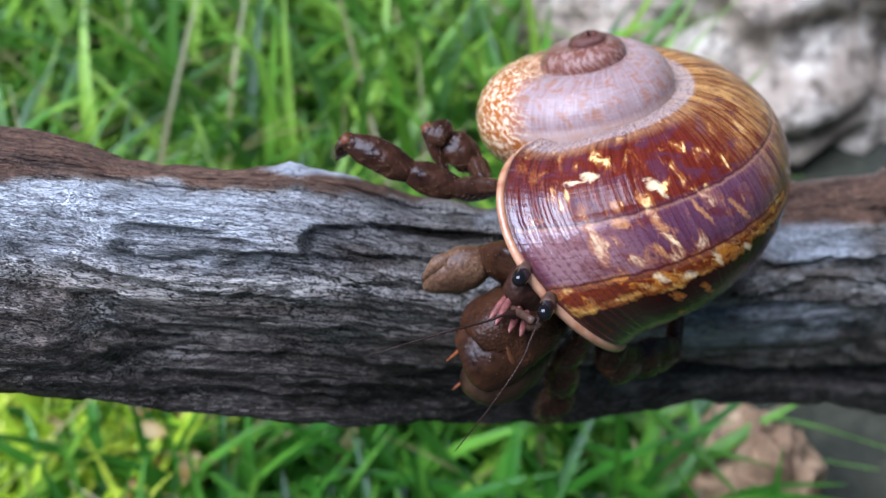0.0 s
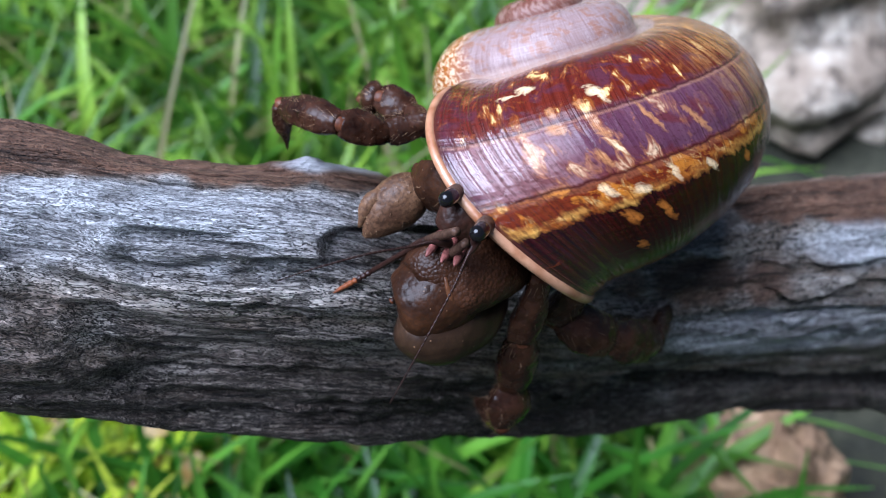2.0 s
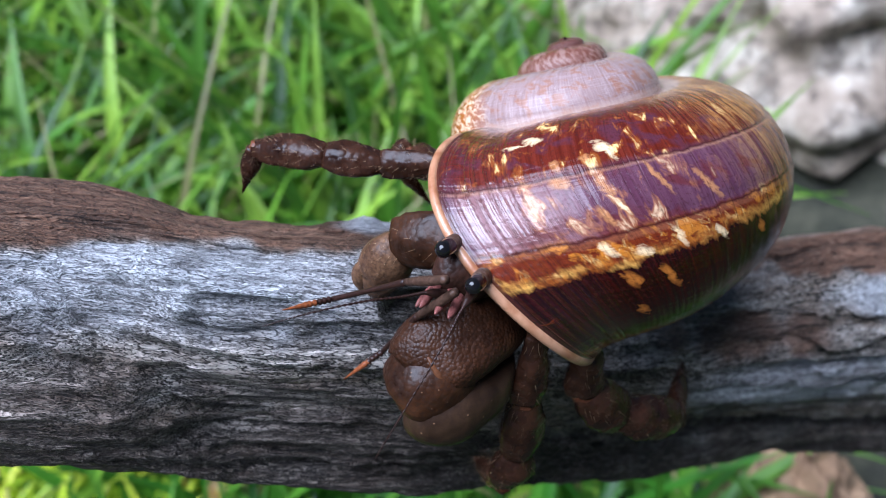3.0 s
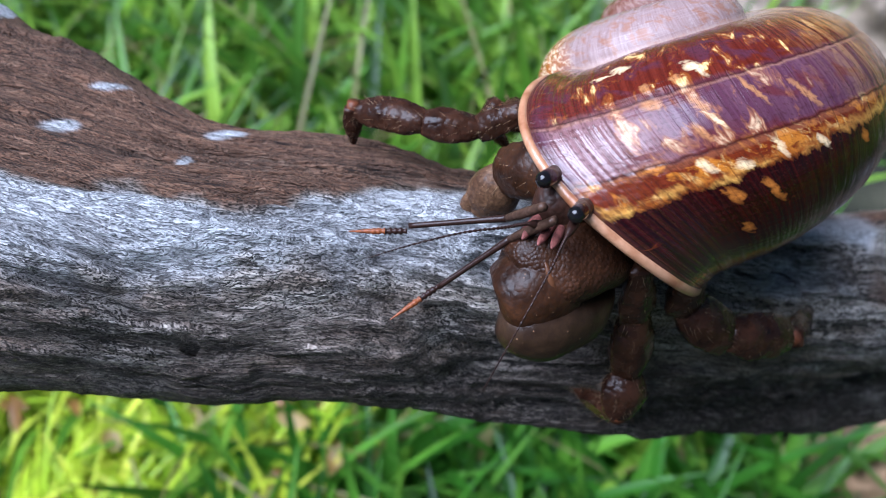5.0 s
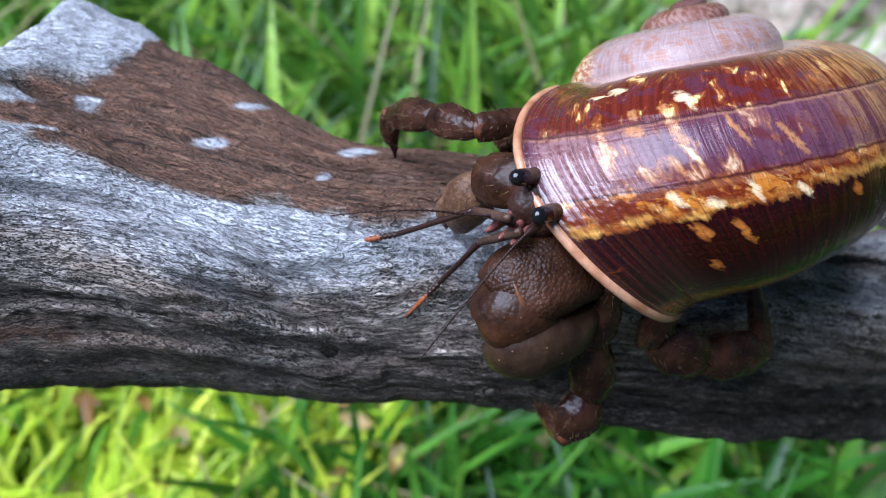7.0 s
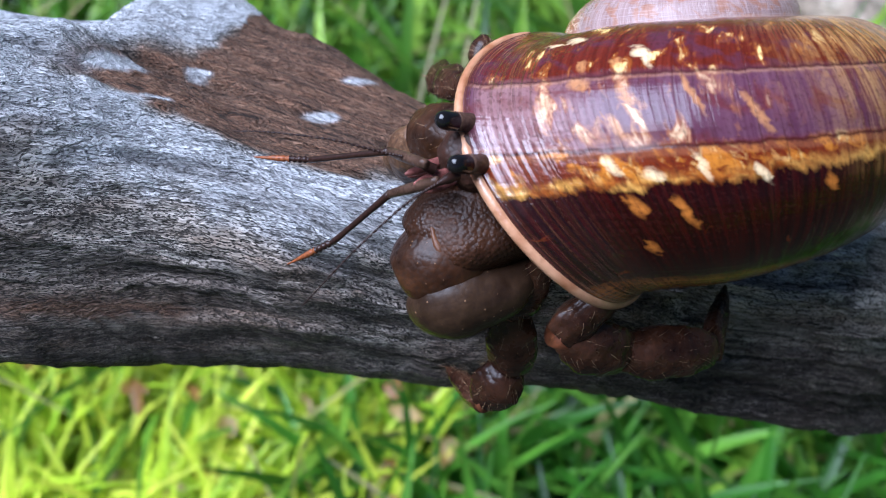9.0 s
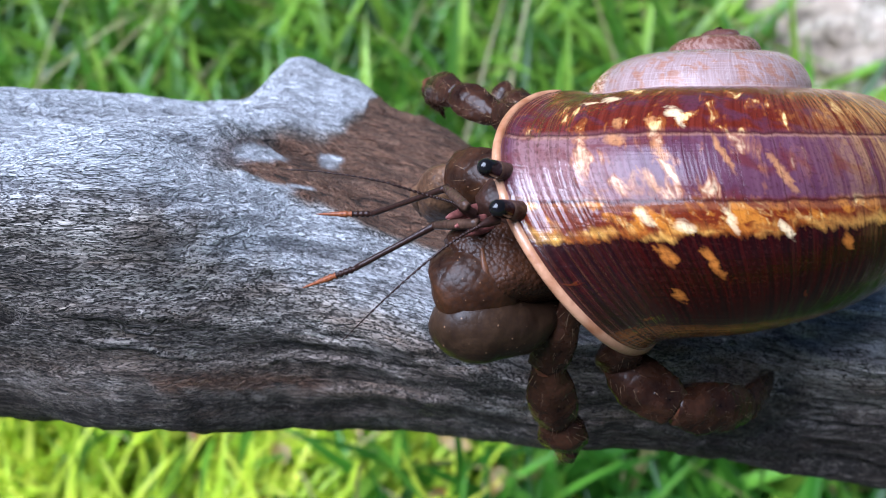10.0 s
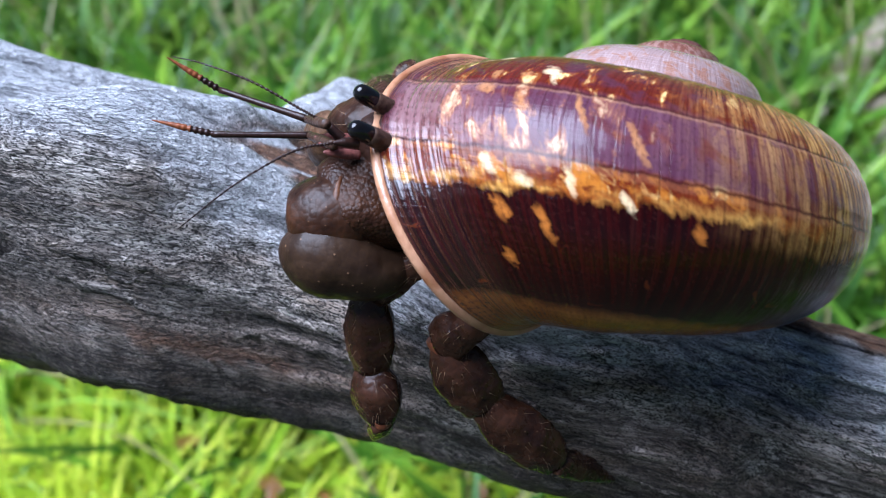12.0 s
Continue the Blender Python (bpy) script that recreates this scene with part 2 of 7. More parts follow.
    for u0, v0, ru, rv in ((0.38, 0.368, 0.055, 0.009), (0.30, 0.374, 0.07, 0.004), (0.63, 0.404, 0.045, 0.010), (0.65, 0.418, 0.02, 0.016), (0.53, 0.49, 0.010, 0.014),
                           (0.63, 0.548, 0.020, 0.020), (0.48, 0.553, 0.035, 0.010), (0.38, 0.541, 0.025, 0.012), (0.78, 0.557, 0.018, 0.012)):
        col = m.mix(m.maths('MULTIPLY', spot(u0, v0, ru, rv, 0.95), 0.8), col, (0.80, 0.60, 0.33))
    # tan by the suture, and streaked with gold at the back of the turn
    col = m.mix(m.maths('MULTIPLY', m.ramp(vw, (0.300, 0.65), (0.320, 0.0)), m.ramp(line, (0.36, 0.25), (0.56, 1.0))), col, m.mix(tongue, (0.17, 0.050, 0.014), (0.46, 0.26, 0.11)))
    back_turn = m.ramp(m.maths('MULTIPLY', u, 0.1), (0.100, 0.0), (0.160, 1.0))
    gold = m.mix(m.ramp(line, (0.42, 0.0), (0.58, 1.0)), (0.11, 0.028, 0.006), (0.44, 0.235, 0.065))
    back_turn = m.maths('MULTIPLY', back_turn, m.ramp(vj, (0.566, 1.0), (0.580, 0.07)))
    col = m.mix(m.maths('MULTIPLY', back_turn, m.ramp(tongue, (0.36, 0.20), (0.52, 0.92))), col, gold)
    # older whorls are worn to a pale mauve with chalky scuffs
    worn = m.mix(m.ramp(line, (0.35, 0.0), (0.65, 1.0)), (0.21, 0.130, 0.118), (0.31, 0.222, 0.205))
    worn = m.mix(m.ramp(m.maths('MULTIPLY', cloud, here), (0.50, 0.0), (0.62, 0.6)), worn, (0.25, 0.10, 0.045))
    worn = m.mix(m.ramp(spiral, (0.52, 0.0), (0.66, 0.20)), worn, (0.50, 0.42, 0.41))
    worn = m.mix(m.ramp(tongue, (0.60, 0.0), (0.72, 0.30)), worn, (0.55, 0.48, 0.47))
    worn = m.mix(m.ramp(vw, (0.505, 0.0), (0.53, 0.45)), worn, (0.50, 0.36, 0.28))
    tip = m.mix(m.ramp(tongue, (0.48, 0.0), (0.62, 0.7)), (0.085, 0.030, 0.022), (0.15, 0.070, 0.052))
    age = m.maths('MULTIPLY_ADD', u, 0.1, m.maths('MULTIPLY_ADD', patch, 0.05, -0.025))
    streaky = m.mix(m.ramp(field(7.0, 12.0, 16.0, 4, 0.6), (0.46, 0.0), (0.60, 0.85)), (0.135, 0.050, 0.032), (0.26, 0.155, 0.125))
    old = m.mix(m.ramp(m.maths('MULTIPLY', age, 0.5), (0.53, 0.0), (0.57, 1.0)), worn, streaky)
    old = m.mix(m.ramp(m.maths('MULTIPLY', age, 0.5), (0.68, 0.0), (0.76, 1.0)), old, tip)
    mottled = m.mix(m.ramp(flame, (0.48, 0.0), (0.58, 1.0)), m.mix(line, (0.26, 0.060, 0.010), (0.36, 0.13, 0.030)), (0.72, 0.52, 0.33))
    old = m.mix(m.ramp(age, (0.560, 1.0), (0.590, 0.0)), old, mottled)
    col = m.mix(m.ramp(age, (0.43, 0.0), (0.46, 1.0)), col, old)
    young = m.ramp(m.maths('MULTIPLY', u, 0.1), (0.42, 1.0), (0.45, 0.0))
    # chalky seam, thin dark spiral grooves and growth checks
    seam = m.ramp(m.maths('MULTIPLY_ADD', u, 0.009, vw), (0.292, 0.65), (0.298, 0.0))
    col = m.mix(m.maths('MULTIPLY', seam, young), col, m.ramp(fine, (0.4, (0.20, 0.13, 0.11)), (0.6, (0.42, 0.36, 0.34))))
    for at in (0.4365, 0.5235):
        groove = m.ramp(vw, (at - 0.0030, 0.0), (at - 0.0008, 0.9), (at + 0.0008, 0.9), (at + 0.0030, 0.0))
        col = m.mix(m.maths('MULTIPLY', groove, young), col, (0.032, 0.006, 0.005))
        pale_edge = m.ramp(vw, (at + 0.003, 0.0), (at + 0.0055, 0.35), (at + 0.009, 0.0))
        col = m.mix(m.maths('MULTIPLY', pale_edge, young), col, (0.50, 0.26, 0.13))
    growth = across(60.0, 2.5, 9.0, 4, 0.62)
    check = m.ramp(growth, (0.56, 0.0), (0.65, 0.5))
    col = m.mix(m.maths('MULTIPLY', check, m.maths('MULTIPLY', m.ramp(field(6.0, 30.0, 17.0), (0.36, 0.25), (0.60, 1.0)), m.maths('MULTIPLY_ADD', young, 0.8, 0.2))), col, (0.030, 0.006, 0.004))
    col = m.mix(m.maths('MULTIPLY', m.ramp(fine, (0.36, 0.40), (0.46, 0.0)), m.maths('MULTIPLY_ADD', young, 0.85, 0.15)), col, (0.035, 0.008, 0.006))
    # the swollen mouth rim
    # beaded ribs, regular behind the mouth and fading along the turn
    beat = m.maths('MULTIPLY_ADD', field(8.0, 14.0, 21.0), 9.0, m.maths('MULTIPLY', ug, 170.0))
    beads = m.maths('MULTIPLY_ADD', m.maths('SINE', beat), 0.5, 0.5)
    pearls = m.maths('MULTIPLY_ADD', m.maths('SINE', m.maths('MULTIPLY_ADD', fine, 2.0, m.maths('MULTIPLY', v, 620.0))), 0.5, 0.5)
    behind = m.ramp(u, (0.0, 1.0), (0.30, 0.55), (0.75, 0.0))
    furrow = m.maths('MULTIPLY', m.ramp(m.maths('MULTIPLY_ADD', pearls, 0.25, beads), (0.10, 1.0), (0.34, 0.0)), m.maths('MULTIPLY', behind, young))
    col = m.mix(m.maths('MULTIPLY', furrow, 0.5), col, (0.040, 0.008, 0.006))
    rim = m.maths('MULTIPLY_ADD', field(6.0, 20.0, 3.0), 0.016, m.maths('ADD', u, 0.045))
    col = m.mix(m.ramp(rim, (0.020, 1.0), (0.028, 0.0)), col, m.ramp(cloud, (0.35, (0.36, 0.16, 0.07)), (0.65, (0.52, 0.29, 0.16))))
    col = m.mix(m.ramp(rim, (0.026, 0.0), (0.032, 0.8), (0.038, 0.8), (0.050, 0.0)), col, (0.050, 0.014, 0.009))
    # ribs across the whorl, crossed by fine spiral threads near the mouth
    ribs = m.ramp(across(34.0, 2.2, 18.0, 4, 0.65), (0.40, 0.0), (0.50, 1.0), (0.62, 0.6))
    near = m.ramp(u, (0.10, 1.0), (0.35, 0.6), (0.7, 0.4))
    threads = m.maths('MULTIPLY', m.ramp(spiral, (0.40, 0.0), (0.60, 1.0)), 0.35)
    height = m.maths('ADD', m.maths('MULTIPLY', ribs, 0.55), m.maths('ADD', m.maths('MULTIPLY', line, 0.8), m.maths('ADD', threads, m.maths('MULTIPLY', fine, 0.35))))
    height = m.maths('SUBTRACT', m.maths('MULTIPLY', height, near), m.maths('MULTIPLY', check, 0.35))
    height = m.maths('ADD', height, m.maths('MULTIPLY', m.maths('MULTIPLY_ADD', pearls, 0.35, beads), m.maths('MULTIPLY', behind, 0.9)))
    mouth_ribs = m.maths('MULTIPLY', across(42.0, 1.5, 19.0, 2, 0.5), m.maths('MULTIPLY', m.ramp(u, (0.14, 1.0), (0.42, 0.12)), 8.0))
    rough = m.ramp(field(7.0, 20.0, 11.0, 4), (0.3, 0.04), (0.7, 0.11))
    return m.done(Base_Color=col, Roughness=rough, Normal=m.bump(height, 0.00010, 0.9), Specular_IOR_Level=0.11,
                  Coat_Weight=m.ramp(u, (0.17, 1.0), (0.30, 0.25), (0.60, 0.30)), Coat_Roughness=0.045, Coat_Normal=m.bump(m.maths('MULTIPLY_ADD', height, 0.25, mouth_ribs), 0.00010, 1.0))


def lip_material():
    m = Nodes("shell_lip")
    n = m.noise(350, None, 4)
    col = m.ramp(n, (0.35, (0.28, 0.11, 0.045)), (0.62, (0.48, 0.25, 0.135)))
    return m.done(Base_Color=col, Roughness=0.32, Normal=m.bump(m.noise(1400), 0.0002, 0.5), Coat_Weight=0.3, Coat_Roughness=0.15)


def chitin_material(name, low, high, spots=0.0, rough=0.38, grain=1500.0, bumps=0.00025):
    """Crab cuticle: mottled brown, pitted, with pale granules."""
    m = Nodes(name)
    cloud = m.noise(260, None, 5, 0.6)
    col = m.ramp(cloud, (0.32, low), (0.68, high))
    fine = m.noise(2600, None, 3)
    col = m.mix(m.ramp(fine, (0.38, 0.5), (0.55, 0.0)), col, (0.022, 0.012, 0.008))
    grit = m.cells(grain)
    if spots:
        col = m.mix(m.ramp(grit, (0.06, spots), (0.13, 0.0)), col, (0.30, 0.17, 0.09))
    return m.done(Base_Color=col, Roughness=m.ramp(cloud, (0.3, rough - 0.10), (0.7, rough + 0.14)), Specular_IOR_Level=0.17,
                  Normal=m.bump(m.maths('SUBTRACT', m.maths('MULTIPLY', cloud, 1.2), m.maths('MULTIPLY', grit, 0.6)), bumps, 0.6))


def plain(name, col, rough=0.5, grain=900.0, vary=0.35, coat=0.0):
    m = Nodes(name)
    n = m.noise(grain, None, 4)
    dim = tuple(c * (1 - vary) for c in col)
    lit = tuple(min(1.0, c * (1 + vary)) for c in col)
    return m.done(Base_Color=m.ramp(n, (0.35, dim), (0.65, lit)), Roughness=rough, Coat_Weight=coat, Specular_IOR_Level=0.25, Normal=m.bump(n, 0.0001, 0.4))


def grass_material(name, dim, mid, lit):
    """Blades lit through: colour differs from blade to blade, with veins along them."""
    m = Nodes(name)
    col = m.ramp(m.island(), (0.0, dim), (0.5, mid), (1.0, lit))
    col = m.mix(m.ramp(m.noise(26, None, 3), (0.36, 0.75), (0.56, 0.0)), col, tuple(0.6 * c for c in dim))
    m.done(Base_Color=col, Roughness=0.42, Specular_IOR_Level=0.4)
    through_leaf = m.tree.nodes.new("ShaderNodeBsdfTranslucent")
    m.put(through_leaf.inputs[0], m.mix(0.5, col, lit))
    both = m.tree.nodes.new("ShaderNodeMixShader")
    both.inputs[0].default_value = 0.45
    out = m.tree.nodes["Material Output"]
    m.tree.links.new(m.bsdf.outputs[0], both.inputs[1])
    m.tree.links.new(through_leaf.outputs[0], both.inputs[2])
    m.tree.links.new(both.outputs[0], out.inputs["Surface"])
    return m.mat


def soil_material():
    m = Nodes("soil")
    n = m.noise(35, None, 6, 0.65)
    col = m.ramp(n, (0.30, (0.010, 0.009, 0.006)), (0.5, (0.026, 0.026, 0.013)), (0.72, (0.060, 0.055, 0.032)))
    return m.done(Base_Color=col, Roughness=0.95, Normal=m.bump(m.noise(160, None, 5), 0.006, 0.8))


def stone_material(name, low, mid, high):
    m = Nodes(name)
    n = m.noise(26, None, 7, 0.66)
    col = m.ramp(n, (0.28, low), (0.48, mid), (0.66, high))
    col = m.mix(m.ramp(m.noise(70, None, 5, 0.7), (0.40, 0.7), (0.52, 0.0)), col, tuple(0.35 * c for c in low))
    return m.done(Base_Color=col, Roughness=0.8, Normal=m.bump(m.noise(60, None, 6, 0.7), 0.004, 0.9))


WOOD = wood_material()
SHELL = shell_material()
LIP = lip_material()
CLAW = chitin_material("claw_cuticle", (0.012, 0.0044, 0.0020), (0.058, 0.0215, 0.0080), 0.45, 0.36, 1300.0, 0.0002)
CARPUS = chitin_material("granular_cuticle", (0.011, 0.0038, 0.0018), (0.050, 0.0180, 0.0068), 0.40, 0.36, 2300.0, 0.00032)
LIMB = chitin_material("leg_cuticle", (0.009, 0.0033, 0.0019), (0.058, 0.0225, 0.011), 0.35, 0.26, 1300.0, 0.00022)
BODY = chitin_material("body_cuticle", (0.014, 0.006, 0.004), (0.055, 0.022, 0.013), 0.0, 0.42)
JOINT = plain("joint_skin", (0.095, 0.030, 0.012), 0.45, 1200.0)
PALE = plain("pale_claw_tip", (0.36, 0.22, 0.11), 0.45, 900.0)
EYE = plain("black_eye", (0.006, 0.005, 0.005), 0.08, 900.0, 0.1, 0.25)
STALK = chitin_material("stalk_cuticle", (0.035, 0.018, 0.012), (0.10, 0.055, 0.035), 0.0, 0.34)
FEELER = plain("feeler_black", (0.022, 0.009, 0.006), 0.35, 2500.0)
FEELER_RED = plain("feeler_red", (0.19, 0.055, 0.017), 0.4, 2500.0)
BRISTLE = plain("bristle", (0.22, 0.14, 0.075), 0.45, 900.0)
GRASS = grass_material("green_blades", (0.020, 0.062, 0.006), (0.115, 0.275, 0.022), (0.36, 0.54, 0.055))
# paler copy of the green blades: a sunlit patch put into their colour
SUN_TINTED = grass_material("sun_tinted_blades", (0.26, 0.44, 0.016), (0.60, 0.74, 0.040), (0.86, 0.86, 0.11))
STRAW = grass_material("straw_blades", (0.18, 0.16, 0.05), (0.32, 0.28, 0.11), (0.44, 0.40, 0.19))
# darker copy of the green blades, with shade put into the colour
SHADE_TINTED = grass_material("shade_tinted_blades", (0.012, 0.046, 0.004), (0.060, 0.195, 0.014), (0.20, 0.42, 0.038))
LITTER = grass_material("dead_leaves", (0.22, 0.075, 0.02), (0.38, 0.19, 0.06), (0.50, 0.38, 0.15))
SOIL = soil_material()
STONE = stone_material("pale_stone", (0.12, 0.084, 0.056), (0.30, 0.235, 0.17), (0.56, 0.49, 0.39))
STONE_TAN = stone_material("tan_stone", (0.11, 0.060, 0.030), (0.24, 0.145, 0.075), (0.38, 0.26, 0.15))
STONE_BROWN = stone_material("brown_stone", (0.06, 0.038, 0.026), (0.17, 0.115, 0.082), (0.30, 0.22, 0.165))


# ---- building helpers ----
def part(name, bm, material, parent=None, label="", smooth=True):
    """Links a bmesh as one mesh object, under a thing or under a part."""
    mesh = bpy.data.meshes.new(name)
    bm.to_mesh(mesh)
    bm.free()
    for mt in (material if isinstance(material, (list, tuple)) else [material]):
        mesh.materials.append(mt)
    if smooth:
        mesh.polygons.foreach_set("use_smooth", [True] * len(mesh.polygons))
    ob = new(name, mesh)
    ob.parent = parent
    return tagged(ob, label)


def smoothstep(a, b, x):
    t = np.clip((np.asarray(x, float) - a) / (b - a), 0, 1)
    return t * t * (3 - 2 * t)


def spline(knots, values, at):
    """Catmull-Rom through the values at the knots."""
    knots, values, at = np.asarray(knots, float), np.asarray(values, float), np.asarray(at, float)
    slope = np.gradient(values, knots, axis=0)
    i = np.clip(np.searchsorted(knots, at) - 1, 0, len(knots) - 2)
    h = (knots[i + 1] - knots[i])
    t = (at - knots[i]) / h
    a, b, c, d = 2 * t**3 - 3 * t**2 + 1, t**3 - 2 * t**2 + t, -2 * t**3 + 3 * t**2, t**3 - t**2
    ex = (slice(None),) + (None,) * (values.ndim - 1)
    return a[ex] * values[i] + (b * h)[ex] * slope[i] + c[ex] * values[i + 1] + (d * h)[ex] * slope[i + 1]


def fbm(points, octaves=4):
    return np.array([noise.fractal(Vector(p), 0.9, 2.0, octaves) for p in points])


def grid_mesh(name, co, wrap=True, cap=True):
    """A mesh from rows of rings, co[row, ring point]."""
    rows, ring = co.shape[:2]
    i = np.arange(rows - 1)[:, None] * ring
    j = np.arange(ring if wrap else ring - 1)[None]
    k = (j + 1) % ring
    faces = np.stack([i + j, i + k, i + ring + k, i + ring + j], -1).reshape(-1, 4).tolist()
    if cap and wrap:
        faces += [list(range(ring))[::-1], [(rows - 1) * ring + n for n in range(ring)]]
    mesh = bpy.data.meshes.new(name)
    mesh.from_pydata(co.reshape(-1, 3).tolist(), [], faces)
    mesh.polygons.foreach_set("use_smooth", [True] * len(mesh.polygons))
    return mesh


def loft(bm, centres, radii, sides=16, flat=None, side=(0, 0, 1), mat=0, boxy=2.0):
    """A closed limb along centres, elliptic: radii across, times flat along the side direction; boxy above 2 squares them off."""
    cs = [Vector(c) for c in centres]
    flat = flat or [1.0] * len(cs)
    rings = []
    for n, c in enumerate(cs):
        way = (cs[min(n + 1, len(cs) - 1)] - cs[max(n - 1, 0)]).normalized()
        b = Vector(side) - way * way.dot(Vector(side))
        b = b.normalized() if b.length > 1e-6 else way.orthogonal().normalized()
        a = way.cross(b)
        rings.append([bm.verts.new(c + radii[n] * (abs(math.cos(s)) ** boxy + abs(math.sin(s)) ** boxy) ** (-1 / boxy) * (math.cos(s) * a + flat[n] * math.sin(s) * b))
                      for s in (2 * math.pi * k / sides for k in range(sides))])
    made = []
    for r, q in zip(rings, rings[1:]):
        for k in range(sides):
            made.append(bm.faces.new((r[k], r[(k + 1) % sides], q[(k + 1) % sides], q[k])))
    made.append(bm.faces.new(rings[0][::-1]))
    made.append(bm.faces.new(rings[-1]))
    for fc in made:
        fc.material_index = mat
    return bm


# ---- ground ----
GROUND = -0.264


def ground():
    n = 90
    s = np.linspace(-1, 1, n)
    s = np.sign(s) * (np.abs(s) ** 5 * 900 + np.abs(s) * 1.2)
    x, y = np.meshgrid(s, s + 0.3, indexing='ij')
    flat = np.stack([x, y], -1).reshape(-1, 2)
    z = np.array([0.012 * noise.noise(Vector((p[0] * 6, p[1] * 6, 1.7))) for p in flat]) * (np.abs(flat).max(1) < 6)
    co = np.concatenate([flat, (GROUND + z)[:, None]], 1).reshape(n, n, 3)
    mesh = grid_mesh("ground", co, wrap=False)
    mesh.materials.append(SOIL)
    return tagged(new("ground", mesh), "dark moist soil under a thick sward of grass", "ground", kind="structure")


def blades(name, count, material, seed, reach, width, tall, label, clear=0.0):
    """Grass blades, folded along the middle, each bending its own way."""
    rng = np.random.default_rng(seed)
    x = rng.uniform(reach[0], reach[1], count)
    y = rng.uniform(reach[2], reach[3], count)
    far = (np.abs(x + 0.07) > clear) | (np.abs(y - 0.25) > clear * 1.4)
    # bare earth round the rocks
    far &= ((x - 0.265) / 0.25) ** 2 + ((y - 0.45) / 0.24) ** 2 > 1
    far &= ((x - 0.28) / 0.215) ** 2 + ((y - 0.18) / 0.17) ** 2 > 1
    x, y = x[far], y[far]
    count = len(x)
    clump = np.array([noise.noise(Vector((a * 9, b * 9, seed))) for a, b in zip(x, y)])
    long_ = rng.uniform(tall[0], tall[1], count) * (1 + 0.5 * clump)
    wide = rng.uniform(width[0], width[1], count)
    head = rng.uniform(0, 2 * np.pi, count)
    lean = rng.uniform(0.15, 1.15, count)
    curl = rng.uniform(0.2, 1.3, count)
    k = 6
    t = np.linspace(0, 1, k)[None]
    bend = lean[:, None] + curl[:, None] * t
    step = long_[:, None] / (k - 1)
    out = np.concatenate([np.zeros((count, 1)), np.cumsum(np.sin(bend[:, :-1]) * step, 1)], 1)
    up = np.concatenate([np.zeros((count, 1)), np.cumsum(np.cos(bend[:, :-1]) * step, 1)], 1)
    c, s = np.cos(head)[:, None], np.sin(head)[:, None]
    mid = np.stack([x[:, None] + out * c, y[:, None] + out * s, GROUND - 0.004 + up], -1)
    half = wide[:, None] / 2 * (1 - t ** 2.2) + 0.0002
    across = np.stack([-s + 0 * t, c + 0 * t, 0 * t + 0 * s], -1) * half[..., None]
    fold = np.stack([-c * np.cos(bend), -s * np.cos(bend), np.sin(bend)], -1) * (half * 0.35)[..., None]
    co = np.stack([mid + across + fold, mid, mid - across + fold], 2)
    one = []
    for a in range(k - 1):
        for b in range(2):
            q = a * 3 + b
            one.append([q, q + 1, q + 4, q + 3])
    faces = (np.array(one)[None] + (np.arange(count) * k * 3)[:, None, None]).reshape(-1, 4)
    mesh = bpy.data.meshes.new(name)
    mesh.from_pydata(co.reshape(-1, 3).tolist(), [], faces.tolist())
    mesh.polygons.foreach_set("use_smooth", [True] * len(mesh.polygons))
    mesh.materials.append(material)
    return tagged(new(name, mesh), label, "grass", kind="stuff")


def leaf_litter():
    """Small dead leaves lying in the pale grass, each a curled pointed oval."""
    rng = random.Random(31)
    bm = bmesh.new()
    for _ in range(190):
        c = Vector((rng.uniform(-0.62, -0.08), rng.uniform(0.0, 0.17), GROUND + rng.uniform(0.012, 0.05)))
        turn = Euler((rng.uniform(-0.5, 0.5), rng.uniform(-0.5, 0.5), rng.uniform(0, 6.28))).to_matrix()
        long_, wide, curl = rng.uniform(0.003, 0.008), rng.uniform(0.002, 0.0045), rng.uniform(-0.3, 0.5)
        rows = []
        for k in range(6):
            t = k / 5
            half = wide * (math.sin(math.pi * (0.06 + 0.90 * t)) ** 0.8)
            lift = curl * long_ * (2 * t - 1) ** 2
            rows.append([bm.verts.new(c + turn @ Vector((long_ * (2 * t - 1), q * half, lift + 0.35 * abs(q) * half))) for q in (-1, 0, 1)])
        for p, q in zip(rows, rows[1:]):
            for k in range(2):
                bm.faces.new((p[k], p[k + 1], q[k + 1], q[k]))
    return tagged(part("leaf_litter", bm, LITTER), "small dead tan and orange leaves among the grass", "leaves", kind="stuff")


def boulder(name, material, centre, size, seed, rough, label):
    bm = bmesh.new()
    bmesh.ops.create_icosphere(bm, subdivisions=6, radius=1.0)
    for v in bm.verts:
        d = v.co.normalized()
        k = 1 + rough * noise.fractal(d * 1.6 + Vector((seed, 0, 0)), 0.8, 2.0, 7) - 0.12 * rough * abs(noise.noise(d * 6 + Vector((0, seed, 0))))
        v.co = Vector((d.x * size[0], d.y * size[1], d.z * size[2])) * k
    ob = part(name, bm, material)
    ob.location = centre
    return tagged(ob, label, "rock")


